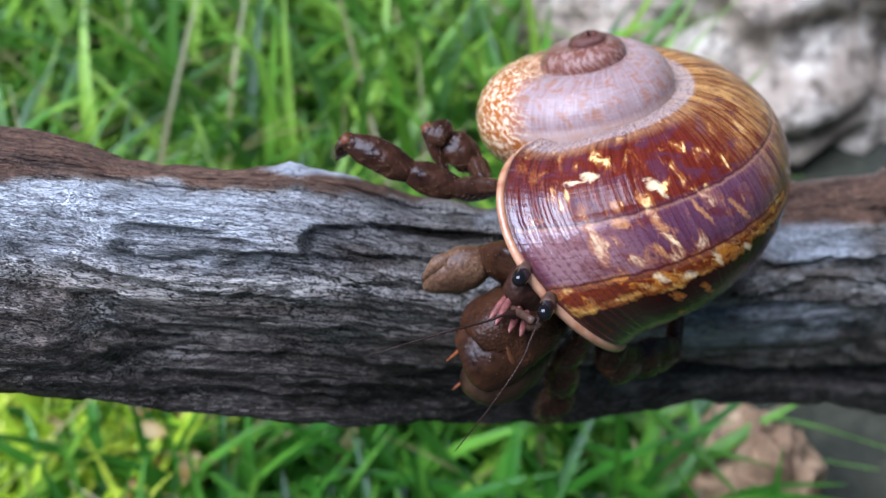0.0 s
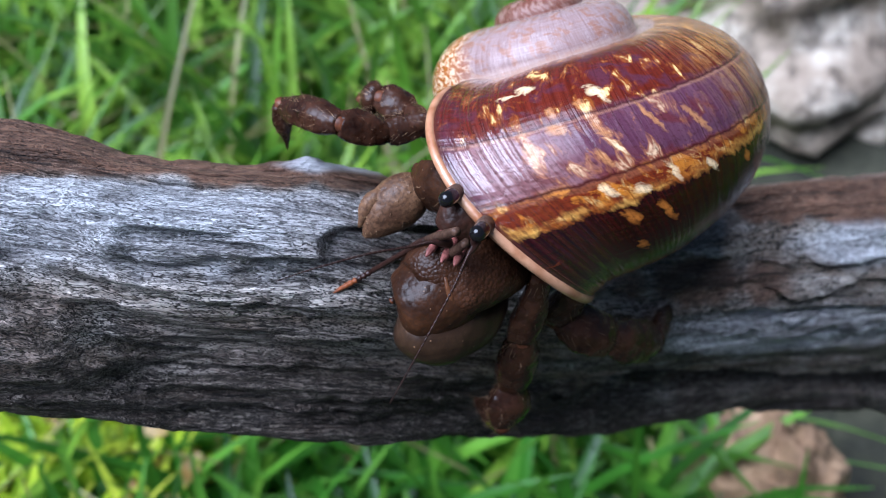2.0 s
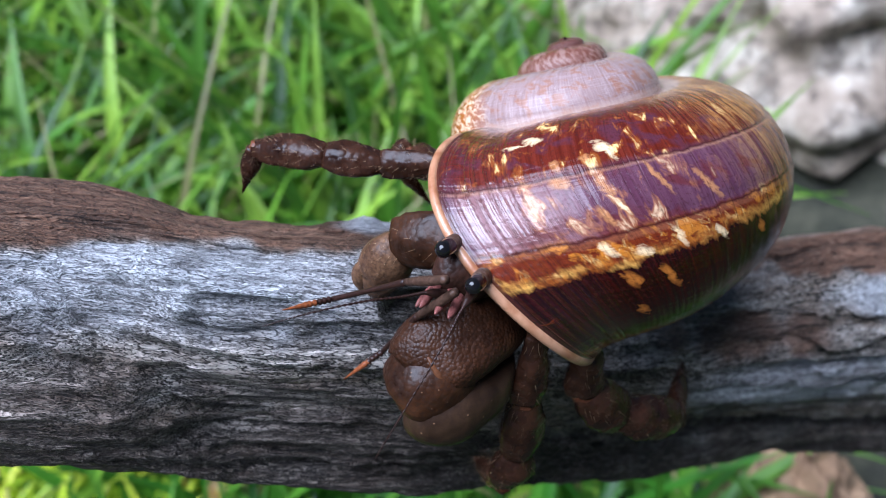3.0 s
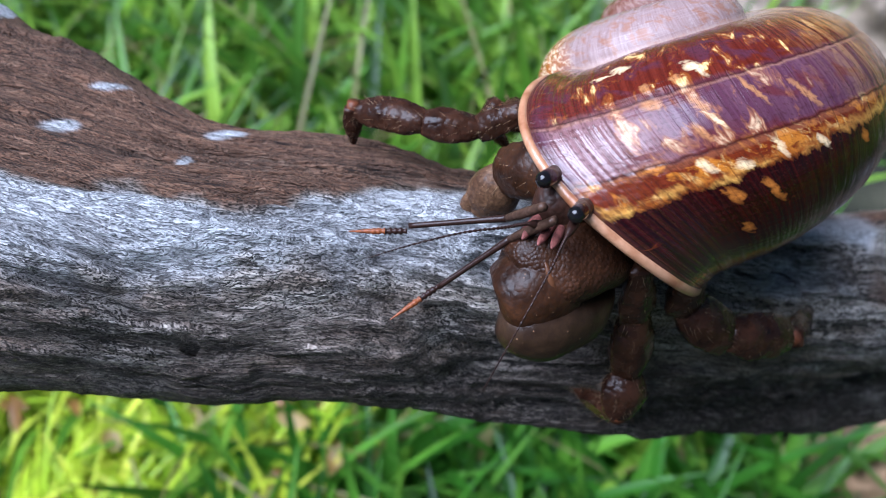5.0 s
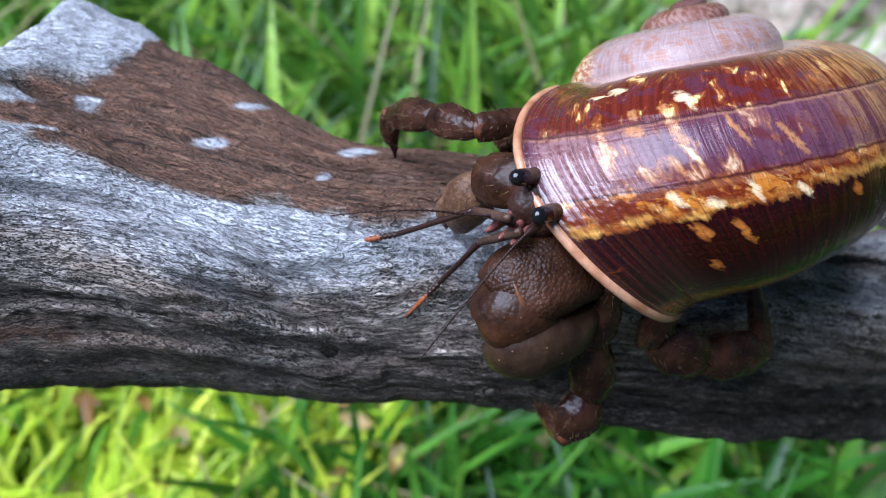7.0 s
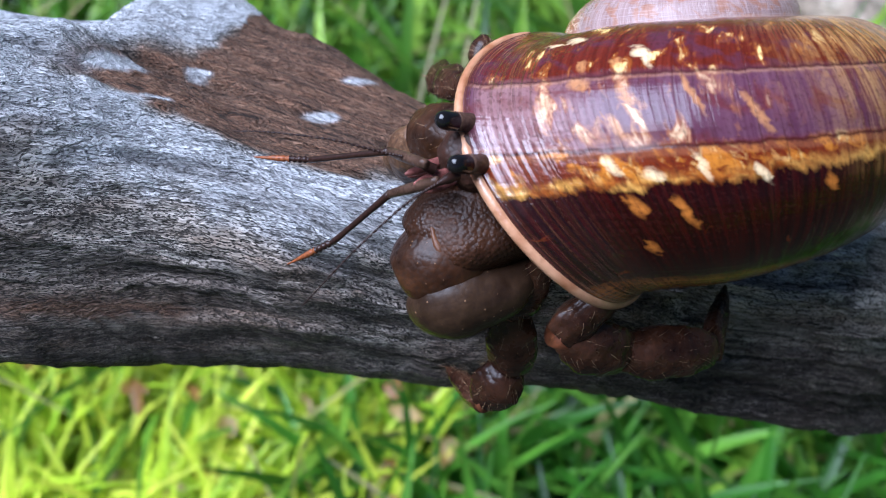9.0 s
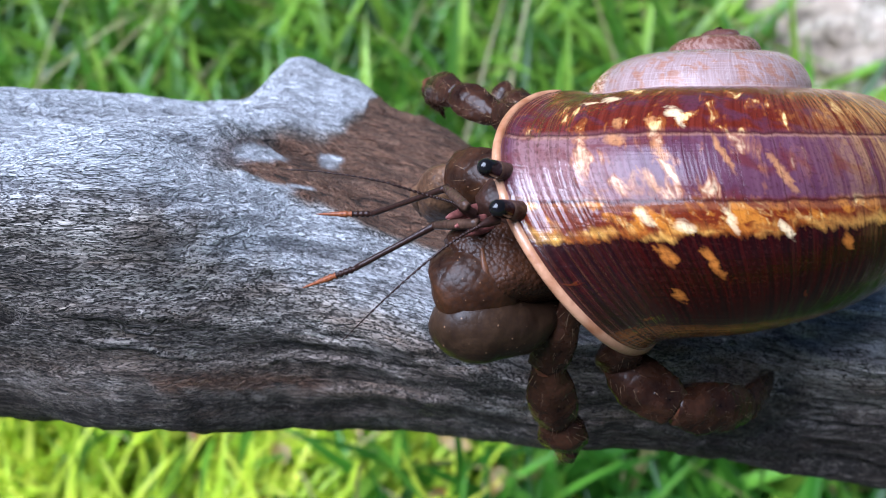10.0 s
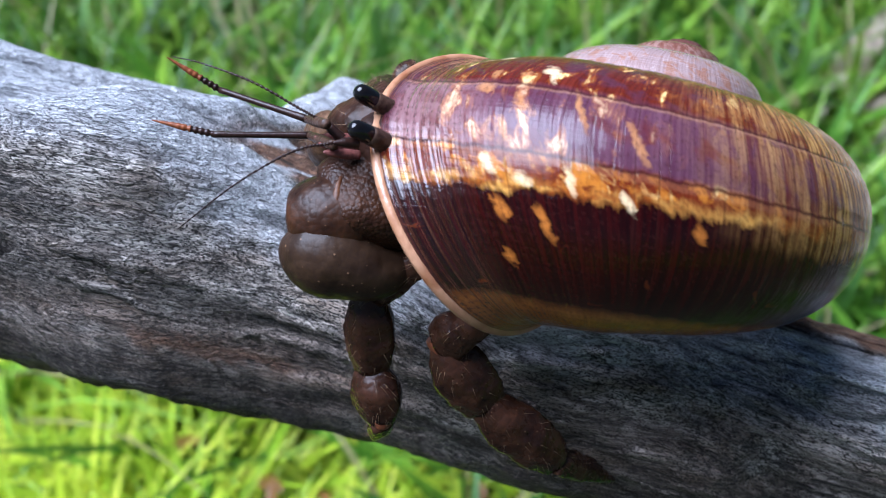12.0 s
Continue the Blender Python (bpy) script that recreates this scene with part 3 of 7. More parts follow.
ground()
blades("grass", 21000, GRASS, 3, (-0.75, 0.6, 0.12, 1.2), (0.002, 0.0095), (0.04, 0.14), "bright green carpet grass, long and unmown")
blades("short_grass", 3000, SHADE_TINTED, 4, (-0.13, 0.6, 0.0, 0.13), (0.002, 0.0085), (0.03, 0.10), "green carpet grass with dark gaps, coloured darker for shade, under the branch")
# sunlight on this patch is painted by the blade colour
blades("sun_tinted_grass", 9500, SUN_TINTED, 6, (-0.62, -0.10, 0.0, 0.17), (0.0022, 0.0062), (0.03, 0.075), "pale yellow-green grass, its sunlit look put into the blade colour")
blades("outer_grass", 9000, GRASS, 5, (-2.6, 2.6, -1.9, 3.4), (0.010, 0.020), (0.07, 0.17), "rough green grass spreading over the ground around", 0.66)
blades("dry_grass", 800, STRAW, 8, (-0.7, 0.6, 0.08, 1.1), (0.0012, 0.0036), (0.10, 0.22), "dry straw-coloured grass stems among the green")
blades("fallen_straw", 45, STRAW, 9, (-0.16, 0.09, 0.0, 0.16), (0.0015, 0.004), (0.05, 0.12), "short fallen straw lying in the grass")
leaf_litter()
boulder("rock", STONE, (0.265, 0.50, -0.262), (0.25, 0.22, 0.16), 2.0, 0.30, "pale weathered rock in the grass, lit by the sky")
boulder("rock", STONE_TAN, (0.112, 0.092, -0.258), (0.028, 0.034, 0.048), 7.0, 0.25, "small tan rock on dark earth under the driftwood branch")
boulder("rock", STONE_BROWN, (0.245, 0.075, -0.272), (0.065, 0.08, 0.042), 5.0, 0.25, "low brown weathered rock beside the driftwood branch")


# ---- the driftwood branch ----
# x, then in the cross plane: upper edge y z, lower edge y z, bulge to the front, its skew (cm)
STATIONS = [
    (-24.0, -1.6, 6.2, -3.2, 0.6, 1.3, 0.0), (-18.0, -0.2, 4.9, -2.85, 0.5, 1.7, 0.0), (-15.6, 0.7, 3.5, -2.66, 0.55, 2.2, -0.1),
    (-13.8, 1.95, 1.9, -2.6, 0.84, 2.4, -0.60), (-12.0, 2.88, 0.84, -2.6, 0.85, 2.5, -0.85), (-10.4, 2.95, 1.15, -1.9, -0.2, 2.2, -0.50),
    (-8.9, 2.41, 1.22, -1.5, -0.85, 2.11, -0.60), (-7.2, 1.85, 0.19, -1.58, -0.85, 2.15, -0.3), (-5.4, 1.95, -0.10, -1.42, -1.05, 1.75, -0.1),
    (-3.6, 1.52, 0.0, -0.98, -2.25, 1.42, 0.6), (-1.8, 1.95, -0.48, -0.70, -3.07, 1.34, 0.52), (0.0, 2.45, -1.7, 0.24, -4.6, 1.25, 0.55),
    (2.4, 3.20, -2.6, 1.55, -6.5, 1.15, 0.65), (5.4, 4.15, -3.15, 2.95, -8.2, 1.1, 0.55), (9.6, 5.3, -4.1, 4.1, -10.2, 1.05, 0.3),
    (14.4, 6.4, -7.2, 5.2, -13.2, 1.0, 0.1), (21.0, 7.4, -13.0, 6.6, -18.0, 0.9, 0.0), (28.0, 8.6, -18.5, 8.0, -23.0, 0.8, 0.0)]


def driftwood():
    table = np.array(STATIONS)
    xs = np.concatenate([np.arange(-24, -15, 0.2), np.arange(-15, 8.5, 0.038), np.arange(8.5, 28.01, 0.25)])
    p = spline(table[:, 0], table[:, 1:], xs)
    front, rear = 170, 56
    v = np.concatenate([np.linspace(0, 1, front), np.linspace(1, 0, rear + 2)[1:-1]])
    on_front = np.arange(front + rear) < front
    yt, zt, yb, zb, b1, b2 = [p[:, k][:, None] for k in range(6)]
    cy, cz = yb - yt, zb - zt
    span = np.hypot(cy, cz)
    ny, nz = cz / span, -cy / span
    arch = np.sqrt(np.clip(np.sin(np.pi * v), 0, 1))[None]
    bulge = np.where(on_front[None], b1 * arch + b2 * np.sin(2 * np.pi * v)[None], -1.25 * arch)
    y = yt + cy * v[None] + bulge * ny
    z = zt + cz * v[None] + bulge * nz
    x = np.broadcast_to(xs[:, None], y.shape).copy()
    w = 0.753 * y + 0.659 * z      # how high up the face a point lies
    flatx, flaty, flatz, fw = x.ravel(), y.ravel(), z.ravel(), w.ravel()
    mid = spline(table[:, 0], np.stack([0.753 * (table[:, 1] + table[:, 3]) / 2 + 0.659 * (table[:, 2] + table[:, 4]) / 2,
                                        -0.659 * (table[:, 1] + table[:, 3]) / 2 + 0.753 * (table[:, 2] + table[:, 4]) / 2], 1), xs)
    kernel = np.hanning(61) / np.hanning(61).sum()
    mid = np.stack([np.convolve(np.pad(mid[:, k], 30, mode='edge'), kernel, mode='valid') for k in range(2)], 1)
    high = (w - mid[:, :1]).ravel()
    inward = (-0.659 * y + 0.753 * z - mid[:, 1:]).ravel()
    grain = fbm(np.stack([flatx * 0.17, high * 1.9, inward * 1.9], 1), 5)
    ripple = fbm(np.stack([flatx * 0.40 + 9, high * 7.0, inward * 7.0], 1), 3)
    lumps = fbm(np.stack([flatx * 0.55, flaty * 0.6 + 4, flatz * 0.6], 1), 4)
    jag = fbm(np.stack([flatx * 1.6, flaty * 0.4, flatz * 0.4 + 3], 1), 4)
    push = 0.13 * grain - 0.10 * smoothstep(-0.25, -0.6, grain) + 0.045 * ripple + 0.07 * lumps
    # thin layers stepping down the weathered lower face, each lip hanging over the next
    layer_at = high * 2.6 + 0.10 * flatx + 0.55 * lumps + 0.22 * jag
    step_down = layer_at - np.floor(layer_at)
    worn_face = smoothstep(0.35, -0.35, fw) * (1 - np.exp(-(np.tile(np.minimum(v, 1 - v), len(xs)) / 0.08) ** 2)) * (0.35 + 0.65 * smoothstep(-0.3, 0.3, ripple + 0.4 * lumps))
    push += 0.20 * worn_face * (0.5 - step_down) * smoothstep(0.0, 0.10, step_down)
    # a ledge where the lower layers have split away
    ledge = np.interp(flatx, [-14, -12, -10.6, -9, -7.9, -6.4, -4.8, -2.3, -0.7, 3], [-0.3, -0.05, -0.2, -0.5, -0.74, -0.94, -1.39, -1.8, -2.0, -2.5])
    under = ledge + 0.10 * jag - fw
    push -= 0.17 * smoothstep(-0.02, 0.10, under) * (1 - 0.75 * smoothstep(0.15, 0.7, under))
    low = np.interp(flatx, [-14, -11, -9, -6.4, -4, 0], [-1.05, -0.95, -1.05, -1.3, -1.75, -2.3]) + 0.09 * jag - fw
    push -= 0.14 * smoothstep(0.0, 0.08, low) * (1 - 0.8 * smoothstep(0.15, 0.6, low))

    def spot(cx, cw, rx, rw, jitter=0.25):
        return np.sqrt(((flatx - cx) / rx) ** 2 + ((fw - cw) / rw) ** 2) + jitter * jag

    mask = np.tile(on_front, len(xs))
    # knot hollow, tapering to its left end
    taper = 0.29 + 0.06 * smoothstep(-1.6, -0.6, flatx)
    hollow = np.sqrt(((fw - 0.04 + 0.06 * (flatx + 1.4)) / taper) ** 2 + np.clip((-1.40 - flatx) / 0.46, 0, 9) ** 2 + np.clip((flatx - 1.2) / 0.8, 0, 9) ** 2) + 0.08 * jag
    push -= 0.21 * (1 - smoothstep(0.70, 1.02, hollow)) * mask
    hole = spot(-7.08, -0.94, 0.11, 0.09, 0.0)
    push -= 0.35 * (1 - smoothstep(0.6, 1.0, hole)) * mask
    push += 0.06 * (1 - smoothstep(1.0, 2.6, hole)) * smoothstep(0.9, 1.1, hole) * mask
    cavity = spot(-14.35, -0.02, 1.15, 0.30, 0.12)
    push -= 1.1 * (1 - smoothstep(0.75, 1.05, cavity)) * mask
    crack = np.abs(fw - np.interp(flatx, [1.9, 7.5, 12], [-2.1, -2.7, -3.0])) / (0.24 * smoothstep(1.9, 3.2, flatx) + 0.01)
    crack = np.where(flatx > 1.9, crack, 9)
    push -= 0.55 * (1 - smoothstep(0.5, 1.0, crack)) * mask
    dent = spot(-3.36, 0.0, 0.62, 0.24)
    push -= 0.05 * (1 - smoothstep(0.6, 1.1, dent)) * mask
    # the stub of a side branch on the upper edge
    stub = np.exp(-((flatx + 11.15) / 0.55) ** 2) * smoothstep(1.9, 2.6, fw) + 0.35 * np.exp(-((flatx + 10.3) / 0.4) ** 2) * smoothstep(2.1, 2.7, fw)
    push = push.reshape(x.shape)
    y, z = y + push * ny, z + push * nz
    lift = stub.reshape(x.shape) * 0.55
    y, z = y + 0.75 * lift, z + 0.66 * lift
    edge_jag = jag.reshape(x.shape) * np.exp(-(np.minimum(v, 1 - v) / 0.06) ** 2)[None] * 0.07
    y, z = y + 0.753 * edge_jag, z + 0.659 * edge_jag

    mesh = grid_mesh("driftwood_branch", np.stack([x, y, z], -1) * 0.01)
    mesh.materials.append(WOOD)
    # patches: bare brown wood, dark stains with painted shade, bleached and other pale spots
    edge = np.interp(flatx, [-24, -12.4, -11.6, -11.0, -10.4, -9.2, -7.9, -6.4, -5.5, -4.5, -3.5, -2.4, -1.5, 2, 6],
                     [9, 9, 2.0, 1.75, 1.40, 0.98, 0.84, 0.68, 0.80, 1.0, 0.86, 0.80, 0.78, 0.55, 0.4]) + 0.10 * jag + 0.05 * grain
    roof = np.interp(flatx, [-12, -11.4, -10.4, -10.0, -9.6], [1.6, 2.02, 2.30, 2.62, 9]) + 0.08 * jag
    brown = smoothstep(-0.05, 0.05, fw - edge) * smoothstep(-0.06, 0.06, roof - fw)
    streak = (1 - smoothstep(0.5, 1.1, spot(-11.3, -0.80, 1.5, 0.17, 0.35))) * 0.95
    foot = 0.42 * smoothstep(0.0, -0.7, fw - np.interp(flatx, [-6, -2, 3], [0, -0.5, -1.2]) + 0.25 * jag) * smoothstep(-0.6, 0.1, lumps)
    wet = 0.9 * (1 - smoothstep(0.5, 1.15, spot(3.7, -0.48, 1.75, 0.42, 0.4)))
    brown = np.maximum.reduce([brown, streak, foot, wet])
    brown[~mask] = 0.7
    def band(at, height, wide, rough=0.12):
        """A dark streak that follows a line along the face, fraying at its edges."""
        off = np.abs(fw - np.interp(flatx, at, height) + rough * jag + 0.10 * grain)
        return (1 - smoothstep(0.4 * wide, wide, off)) * smoothstep(-0.55, 0.05, ripple + 0.5 * lumps + 0.25)

    # shade painted below the ledge and the lower split, then dark streaks
    stain_and_shade = np.maximum.reduce([0.75 * smoothstep(-0.04, 0.04, under) * (1 - smoothstep(0.12, 0.34, under)), 1.0 * smoothstep(0.0, 0.05, low) * (1 - smoothstep(0.14, 0.32, low)),
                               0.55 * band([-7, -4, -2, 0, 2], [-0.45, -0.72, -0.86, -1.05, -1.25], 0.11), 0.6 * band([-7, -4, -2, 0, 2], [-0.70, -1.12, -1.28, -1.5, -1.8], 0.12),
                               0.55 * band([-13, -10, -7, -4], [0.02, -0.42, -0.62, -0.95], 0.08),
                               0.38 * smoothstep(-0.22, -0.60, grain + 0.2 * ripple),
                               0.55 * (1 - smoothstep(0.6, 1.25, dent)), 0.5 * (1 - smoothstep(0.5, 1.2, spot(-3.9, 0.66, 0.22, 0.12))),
                               # a stain, then shade painted into the hollow, hole, cavity and crack
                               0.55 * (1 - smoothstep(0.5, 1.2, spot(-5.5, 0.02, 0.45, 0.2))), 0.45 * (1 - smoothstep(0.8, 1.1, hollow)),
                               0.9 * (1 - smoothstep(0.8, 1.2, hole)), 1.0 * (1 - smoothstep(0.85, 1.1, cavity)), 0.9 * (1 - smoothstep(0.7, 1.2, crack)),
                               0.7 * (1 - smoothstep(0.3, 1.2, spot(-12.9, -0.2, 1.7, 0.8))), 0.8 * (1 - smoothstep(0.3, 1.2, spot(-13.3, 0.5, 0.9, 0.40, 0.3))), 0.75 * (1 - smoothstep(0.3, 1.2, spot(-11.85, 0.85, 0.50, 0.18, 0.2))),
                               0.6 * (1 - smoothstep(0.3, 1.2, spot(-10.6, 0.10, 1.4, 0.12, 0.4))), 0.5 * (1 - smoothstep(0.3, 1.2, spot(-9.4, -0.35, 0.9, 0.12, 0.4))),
                               # underside: dark staining together with painted shade
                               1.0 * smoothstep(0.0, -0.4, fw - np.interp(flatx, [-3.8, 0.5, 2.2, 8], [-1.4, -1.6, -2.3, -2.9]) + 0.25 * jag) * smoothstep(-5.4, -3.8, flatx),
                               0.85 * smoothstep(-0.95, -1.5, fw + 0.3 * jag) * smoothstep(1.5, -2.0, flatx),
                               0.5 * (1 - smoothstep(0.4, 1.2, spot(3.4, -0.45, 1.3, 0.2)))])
    pale = np.maximum.reduce([1 - smoothstep(0.6, 1.1, spot(cx, cw, rx, rw)) for cx, cw, rx, rw in (
        (-10.95, 1.97, 0.26, 0.11), (-8.76, 1.55, 0.24, 0.07), (-10.25, 2.03, 0.14, 0.06), (-8.4, 2.08, 0.22, 0.05), (-6.96, 1.50, 0.26, 0.05),
        (-10.75, 1.50, 0.36, 0.08), (-7.3, 1.18, 0.10, 0.05), (-10.4, 1.56, 0.16, 0.04))])
    rim = edge - fw
    pale = np.maximum(pale, 0.85 * smoothstep(0.0, 0.12, rim) * (1 - smoothstep(0.35, 1.25, rim + 0.3 * jag + 0.3 * grain)) * smoothstep(-13, -11.3, flatx) * smoothstep(0.5, -3.5, flatx))
    pale = np.maximum(pale, 1.0 * smoothstep(0.0, 0.15, fw - roof) * (flatx < -9.4))
    pale = np.maximum(pale, 0.9 * smoothstep(1.0, 1.7, fw + 0.2 * jag) * smoothstep(-10.9, -11.6, flatx))
    pale = np.maximum(pale, 0.75 * (1 - smoothstep(0.4, 1.2, spot(5.0, -1.35, 3.2, 0.5))))
    pale = np.maximum(pale, 0.8 * (1 - smoothstep(0.5, 1.2, spot(6.6, 0.1, 1.5, 0.4))))
    pale = np.maximum(pale, 0.8 * (1 - smoothstep(0.4, 1.2, spot(1.6, 0.45, 1.0, 0.25, 0.45))))
    pale = np.maximum(pale, 0.6 * (1 - smoothstep(0.4, 1.2, spot(0.9, -0.35, 1.1, 0.25, 0.45))))
    pale = np.maximum(pale, smoothstep(0.98, 1.08, fw + 0.12 * jag) * smoothstep(-2.6, -2.1, flatx) * smoothstep(-0.1, -0.5, flatx))
    cols = np.stack([brown, stain_and_shade, pale, np.ones_like(pale)], 1).astype(np.float32)
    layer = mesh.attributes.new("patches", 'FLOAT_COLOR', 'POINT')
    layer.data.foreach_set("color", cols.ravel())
    # grain coordinates in metres: along the branch, up its face, into its depth
    up = 0.753 * y + 0.659 * z - mid[:, :1]
    deep = -0.659 * y + 0.753 * z - mid[:, 1:]
    grain_at = (np.stack([x, up, deep], -1) * 0.01).reshape(-1, 3).astype(np.float32)
    mesh.attributes.new("grain", 'FLOAT_VECTOR', 'POINT').data.foreach_set("vector", grain_at.ravel())
    branch = tagged(new("driftwood_branch", mesh), "weathered silver-grey driftwood branch with bare brown patches", "branch")
    splinters(branch, np.stack([x, y, z], -1)[:, :front], w[:, :front], grain_at.reshape(x.shape + (3,))[:, :front], cols.reshape(x.shape + (4,))[:, :front])
    return branch


def splinters(branch, skin, level, grain_at, cols):
    """Raised slivers along the ledges and the ragged lower side of the branch."""
    rng = random.Random(12)
    xs = skin[:, 0, 0]
    for k in range(64):
        at = rng.uniform(-13.2, 3.0)
        edge = np.interp(at, [-14, -12, -10.6, -9, -7.9, -6.4, -4.8, -2.3, -0.7, 3], [-0.3, -0.05, -0.2, -0.5, -0.74, -0.94, -1.39, -1.8, -2.0, -2.5])
        want = edge + rng.choice((0.02, 0.04, -0.25, -0.5)) + rng.uniform(-0.05, 0.05)
        long_, wide, thick = rng.uniform(0.5, 1.7), rng.uniform(0.035, 0.10), rng.uniform(0.025, 0.05)
        rings, paint, grains = [], [], []
        steps = 12
        drift = rng.uniform(-0.08, 0.08)
        for n in range(steps + 1):
            t = n / steps
            i = int(np.clip(np.searchsorted(xs, at + long_ * (t - 0.5)), 1, len(xs) - 2))
            j = int(np.argmin(np.abs(level[i] - (want - 0.13 * (at + long_ * (t - 0.5) - at) + drift * t))))
            j = min(max(j, 3), skin.shape[1] - 4)
            c = Vector(skin[i, j])
            up = (Vector(skin[i, j - 3]) - Vector(skin[i, j + 3])).normalized()
            out = Vector((1, 0, 0)).cross(up)
            out = out if out.y < 0 or out.z > 0 else -out
            size = math.sin(math.pi * min(1.0, 0.04 + 0.96 * t)) ** 0.6 * (1 + 0.3 * noise.noise(Vector((k * 3.1, t * 5, 0))))
            rings.append([c + up * (wide * size * a) + out * (thick * size * b - 0.02) for a, b in ((1, -0.6), (0.8, 0.7), (0.1, 1.1), (-0.8, 0.8), (-1, -0.6))])
            paint += [tuple(cols[i, j])] * 5
            grains += [Vector(grain_at[i, j]) + Vector((0.0003 * k, 0.01 * (q - rings[-1][0]).dot(up), 0)) for q in rings[-1]]
        verts = [q * 0.01 for r in rings for q in r]
        faces = [(5 * n + a, 5 * n + (a + 1) % 5, 5 * n + 5 + (a + 1) % 5, 5 * n + 5 + a) for n in range(steps) for a in range(5)]
        faces += [(4, 3, 2, 1, 0), tuple(5 * steps + a for a in range(5))]
        mesh = bpy.data.meshes.new("splinter")
        mesh.from_pydata(verts, [], faces)
        mesh.polygons.foreach_set("use_smooth", [True] * len(mesh.polygons))
        mesh.materials.append(WOOD)
        mesh.attributes.new("patches", 'FLOAT_COLOR', 'POINT').data.foreach_set("color", np.array(paint, np.float32).ravel())
        mesh.attributes.new("grain", 'FLOAT_VECTOR', 'POINT').data.foreach_set("vector", np.array(grains, np.float32).ravel())
        ob = new("splinter", mesh)
        ob.parent = branch


driftwood()


# ---- the hermit crab ----
crab = tagged(new("hermit_crab"), "brown land hermit crab walking in a glossy banded snail shell", "crab")

APEX, AXIS = Vector((-0.0044, 0.0141, 0.0194)), Vector((0.1821, -0.5771, -0.7961))
OUT, TURN = Vector((-0.3481, -0.7951, 0.4967)), Vector((-0.9196, 0.1866, -0.3457))
SIZE, SHRINK = 0.024416, 0.1354
RC, HC, RA, RB, LEAN, SLANT = 0.757, 0.9788, 0.6136, 0.563, -0.2196, 0.5472


def whorl(phi, psi, thick=1.0):
    """A point of the shell: phi back from the mouth along the coil, psi round the tube (radians)."""
    c, s = np.cos(psi) * thick, np.sin(psi) * thick
    r = RC + RA * c * math.cos(LEAN) - RB * s * math.sin(LEAN)
    h = HC + RA * c * math.sin(LEAN) + RB * s * math.cos(LEAN)
    a = -(phi + SLANT * (h - HC))
    k = SIZE * np.exp(-SHRINK * phi)
    axis, out, turn = (np.array(q) for q in (AXIS, OUT, TURN))
    return np.array(APEX) + k[..., None] * (h[..., None] * axis + r[..., None] * (np.cos(a)[..., None] * out + np.sin(a)[..., None] * turn))


def shell():
    turns, ring = 520, 128
    phi = np.concatenate([np.linspace(-0.045, 7, 380), np.linspace(7, 25, turns - 380 + 1)[1:]])
    psi = np.linspace(-np.pi, np.pi, ring + 1)
    p, s = np.meshgrid(phi, psi, indexing='ij')
    rng = np.random.default_rng(5)
    wave = np.interp(phi, np.linspace(0, 25, 1400), rng.normal(0, 1, 1400))
    co = whorl(p, s, (1 + 0.0022 * wave + 0.014 - 0.062 * smoothstep(-0.04, 0.11, phi) + 0.048 * smoothstep(0.11, 0.6, phi))[:, None] - 0.010 * np.exp(-((s - 0.09) / 0.02) ** 2) - 0.012 * np.exp(-((s + 0.40) / 0.018) ** 2))
    inner = whorl(p[:70], s[:70], 0.955)
    co_all = np.concatenate([inner[::-1], co], 0)
    mesh = grid_mesh("shell", co_all, wrap=False)
    mesh.materials.append(SHELL)
    uu = np.concatenate([p[:70][::-1], p], 0) / 10
    vv = np.concatenate([s[:70], s], 0) / (2 * np.pi) + 0.5
    uv = np.stack([uu, vv], -1).reshape(-1, 2)
    index = np.empty(len(mesh.loops), np.int32)
    mesh.loops.foreach_get("vertex_index", index)
    mesh.uv_layers.new(name="bands").data.foreach_set("uv", uv[index].astype(np.float32).ravel())
    ob = new("shell", mesh)
    ob.parent = crab
    tagged(ob, "glossy snail shell banded in cream, amber, plum and dark brown")
    bm = bmesh.new()
    arc = np.linspace(radians(-66), radians(150), 90)
    rim = whorl(0 * arc - 0.045, arc, 1.002)
    fat = 0.00055 * np.interp(np.linspace(0, 1, 90), [0, 0.06, 0.7, 1], [0.5, 1, 1.25, 0.8])
    loft(bm, rim.tolist(), fat.tolist(), 10)
    part("lip", bm, LIP, ob, "thick peach-coloured shell lip")
    return ob


shell()


def smooth_path(values, times=5):
    values = np.array(values, float)
    knots = np.arange(len(values))
    return spline(knots, values, np.linspace(0, len(values) - 1, (len(values) - 1) * times + 1))


def fleshy(centres, radii, sides=28, flat=1.0, side=(0.41, -0.63, 0.66), lumps=0.0, seed=0.0, times=5, mat=0, bm=None, boxy=2.0):
    """A rounded limb through the centres (cm), with soft lumps."""
    bm = bm or bmesh.new()
    c, r = smooth_path(centres, times), np.maximum(smooth_path(radii, times), 0.004)
    first = len(bm.verts)
    loft(bm, (c * 0.01).tolist(), (r * 0.01).tolist(), sides, [flat] * len(c), side, mat, boxy)
    if lumps:
        bm.verts.ensure_lookup_table()
        bm.normal_update()
        for v in bm.verts[first:]:
            v.co += v.normal * lumps * 0.01 * noise.fractal(v.co * 260 + Vector((seed, 0, 0)), 0.8, 2.0, 4)
    return bm


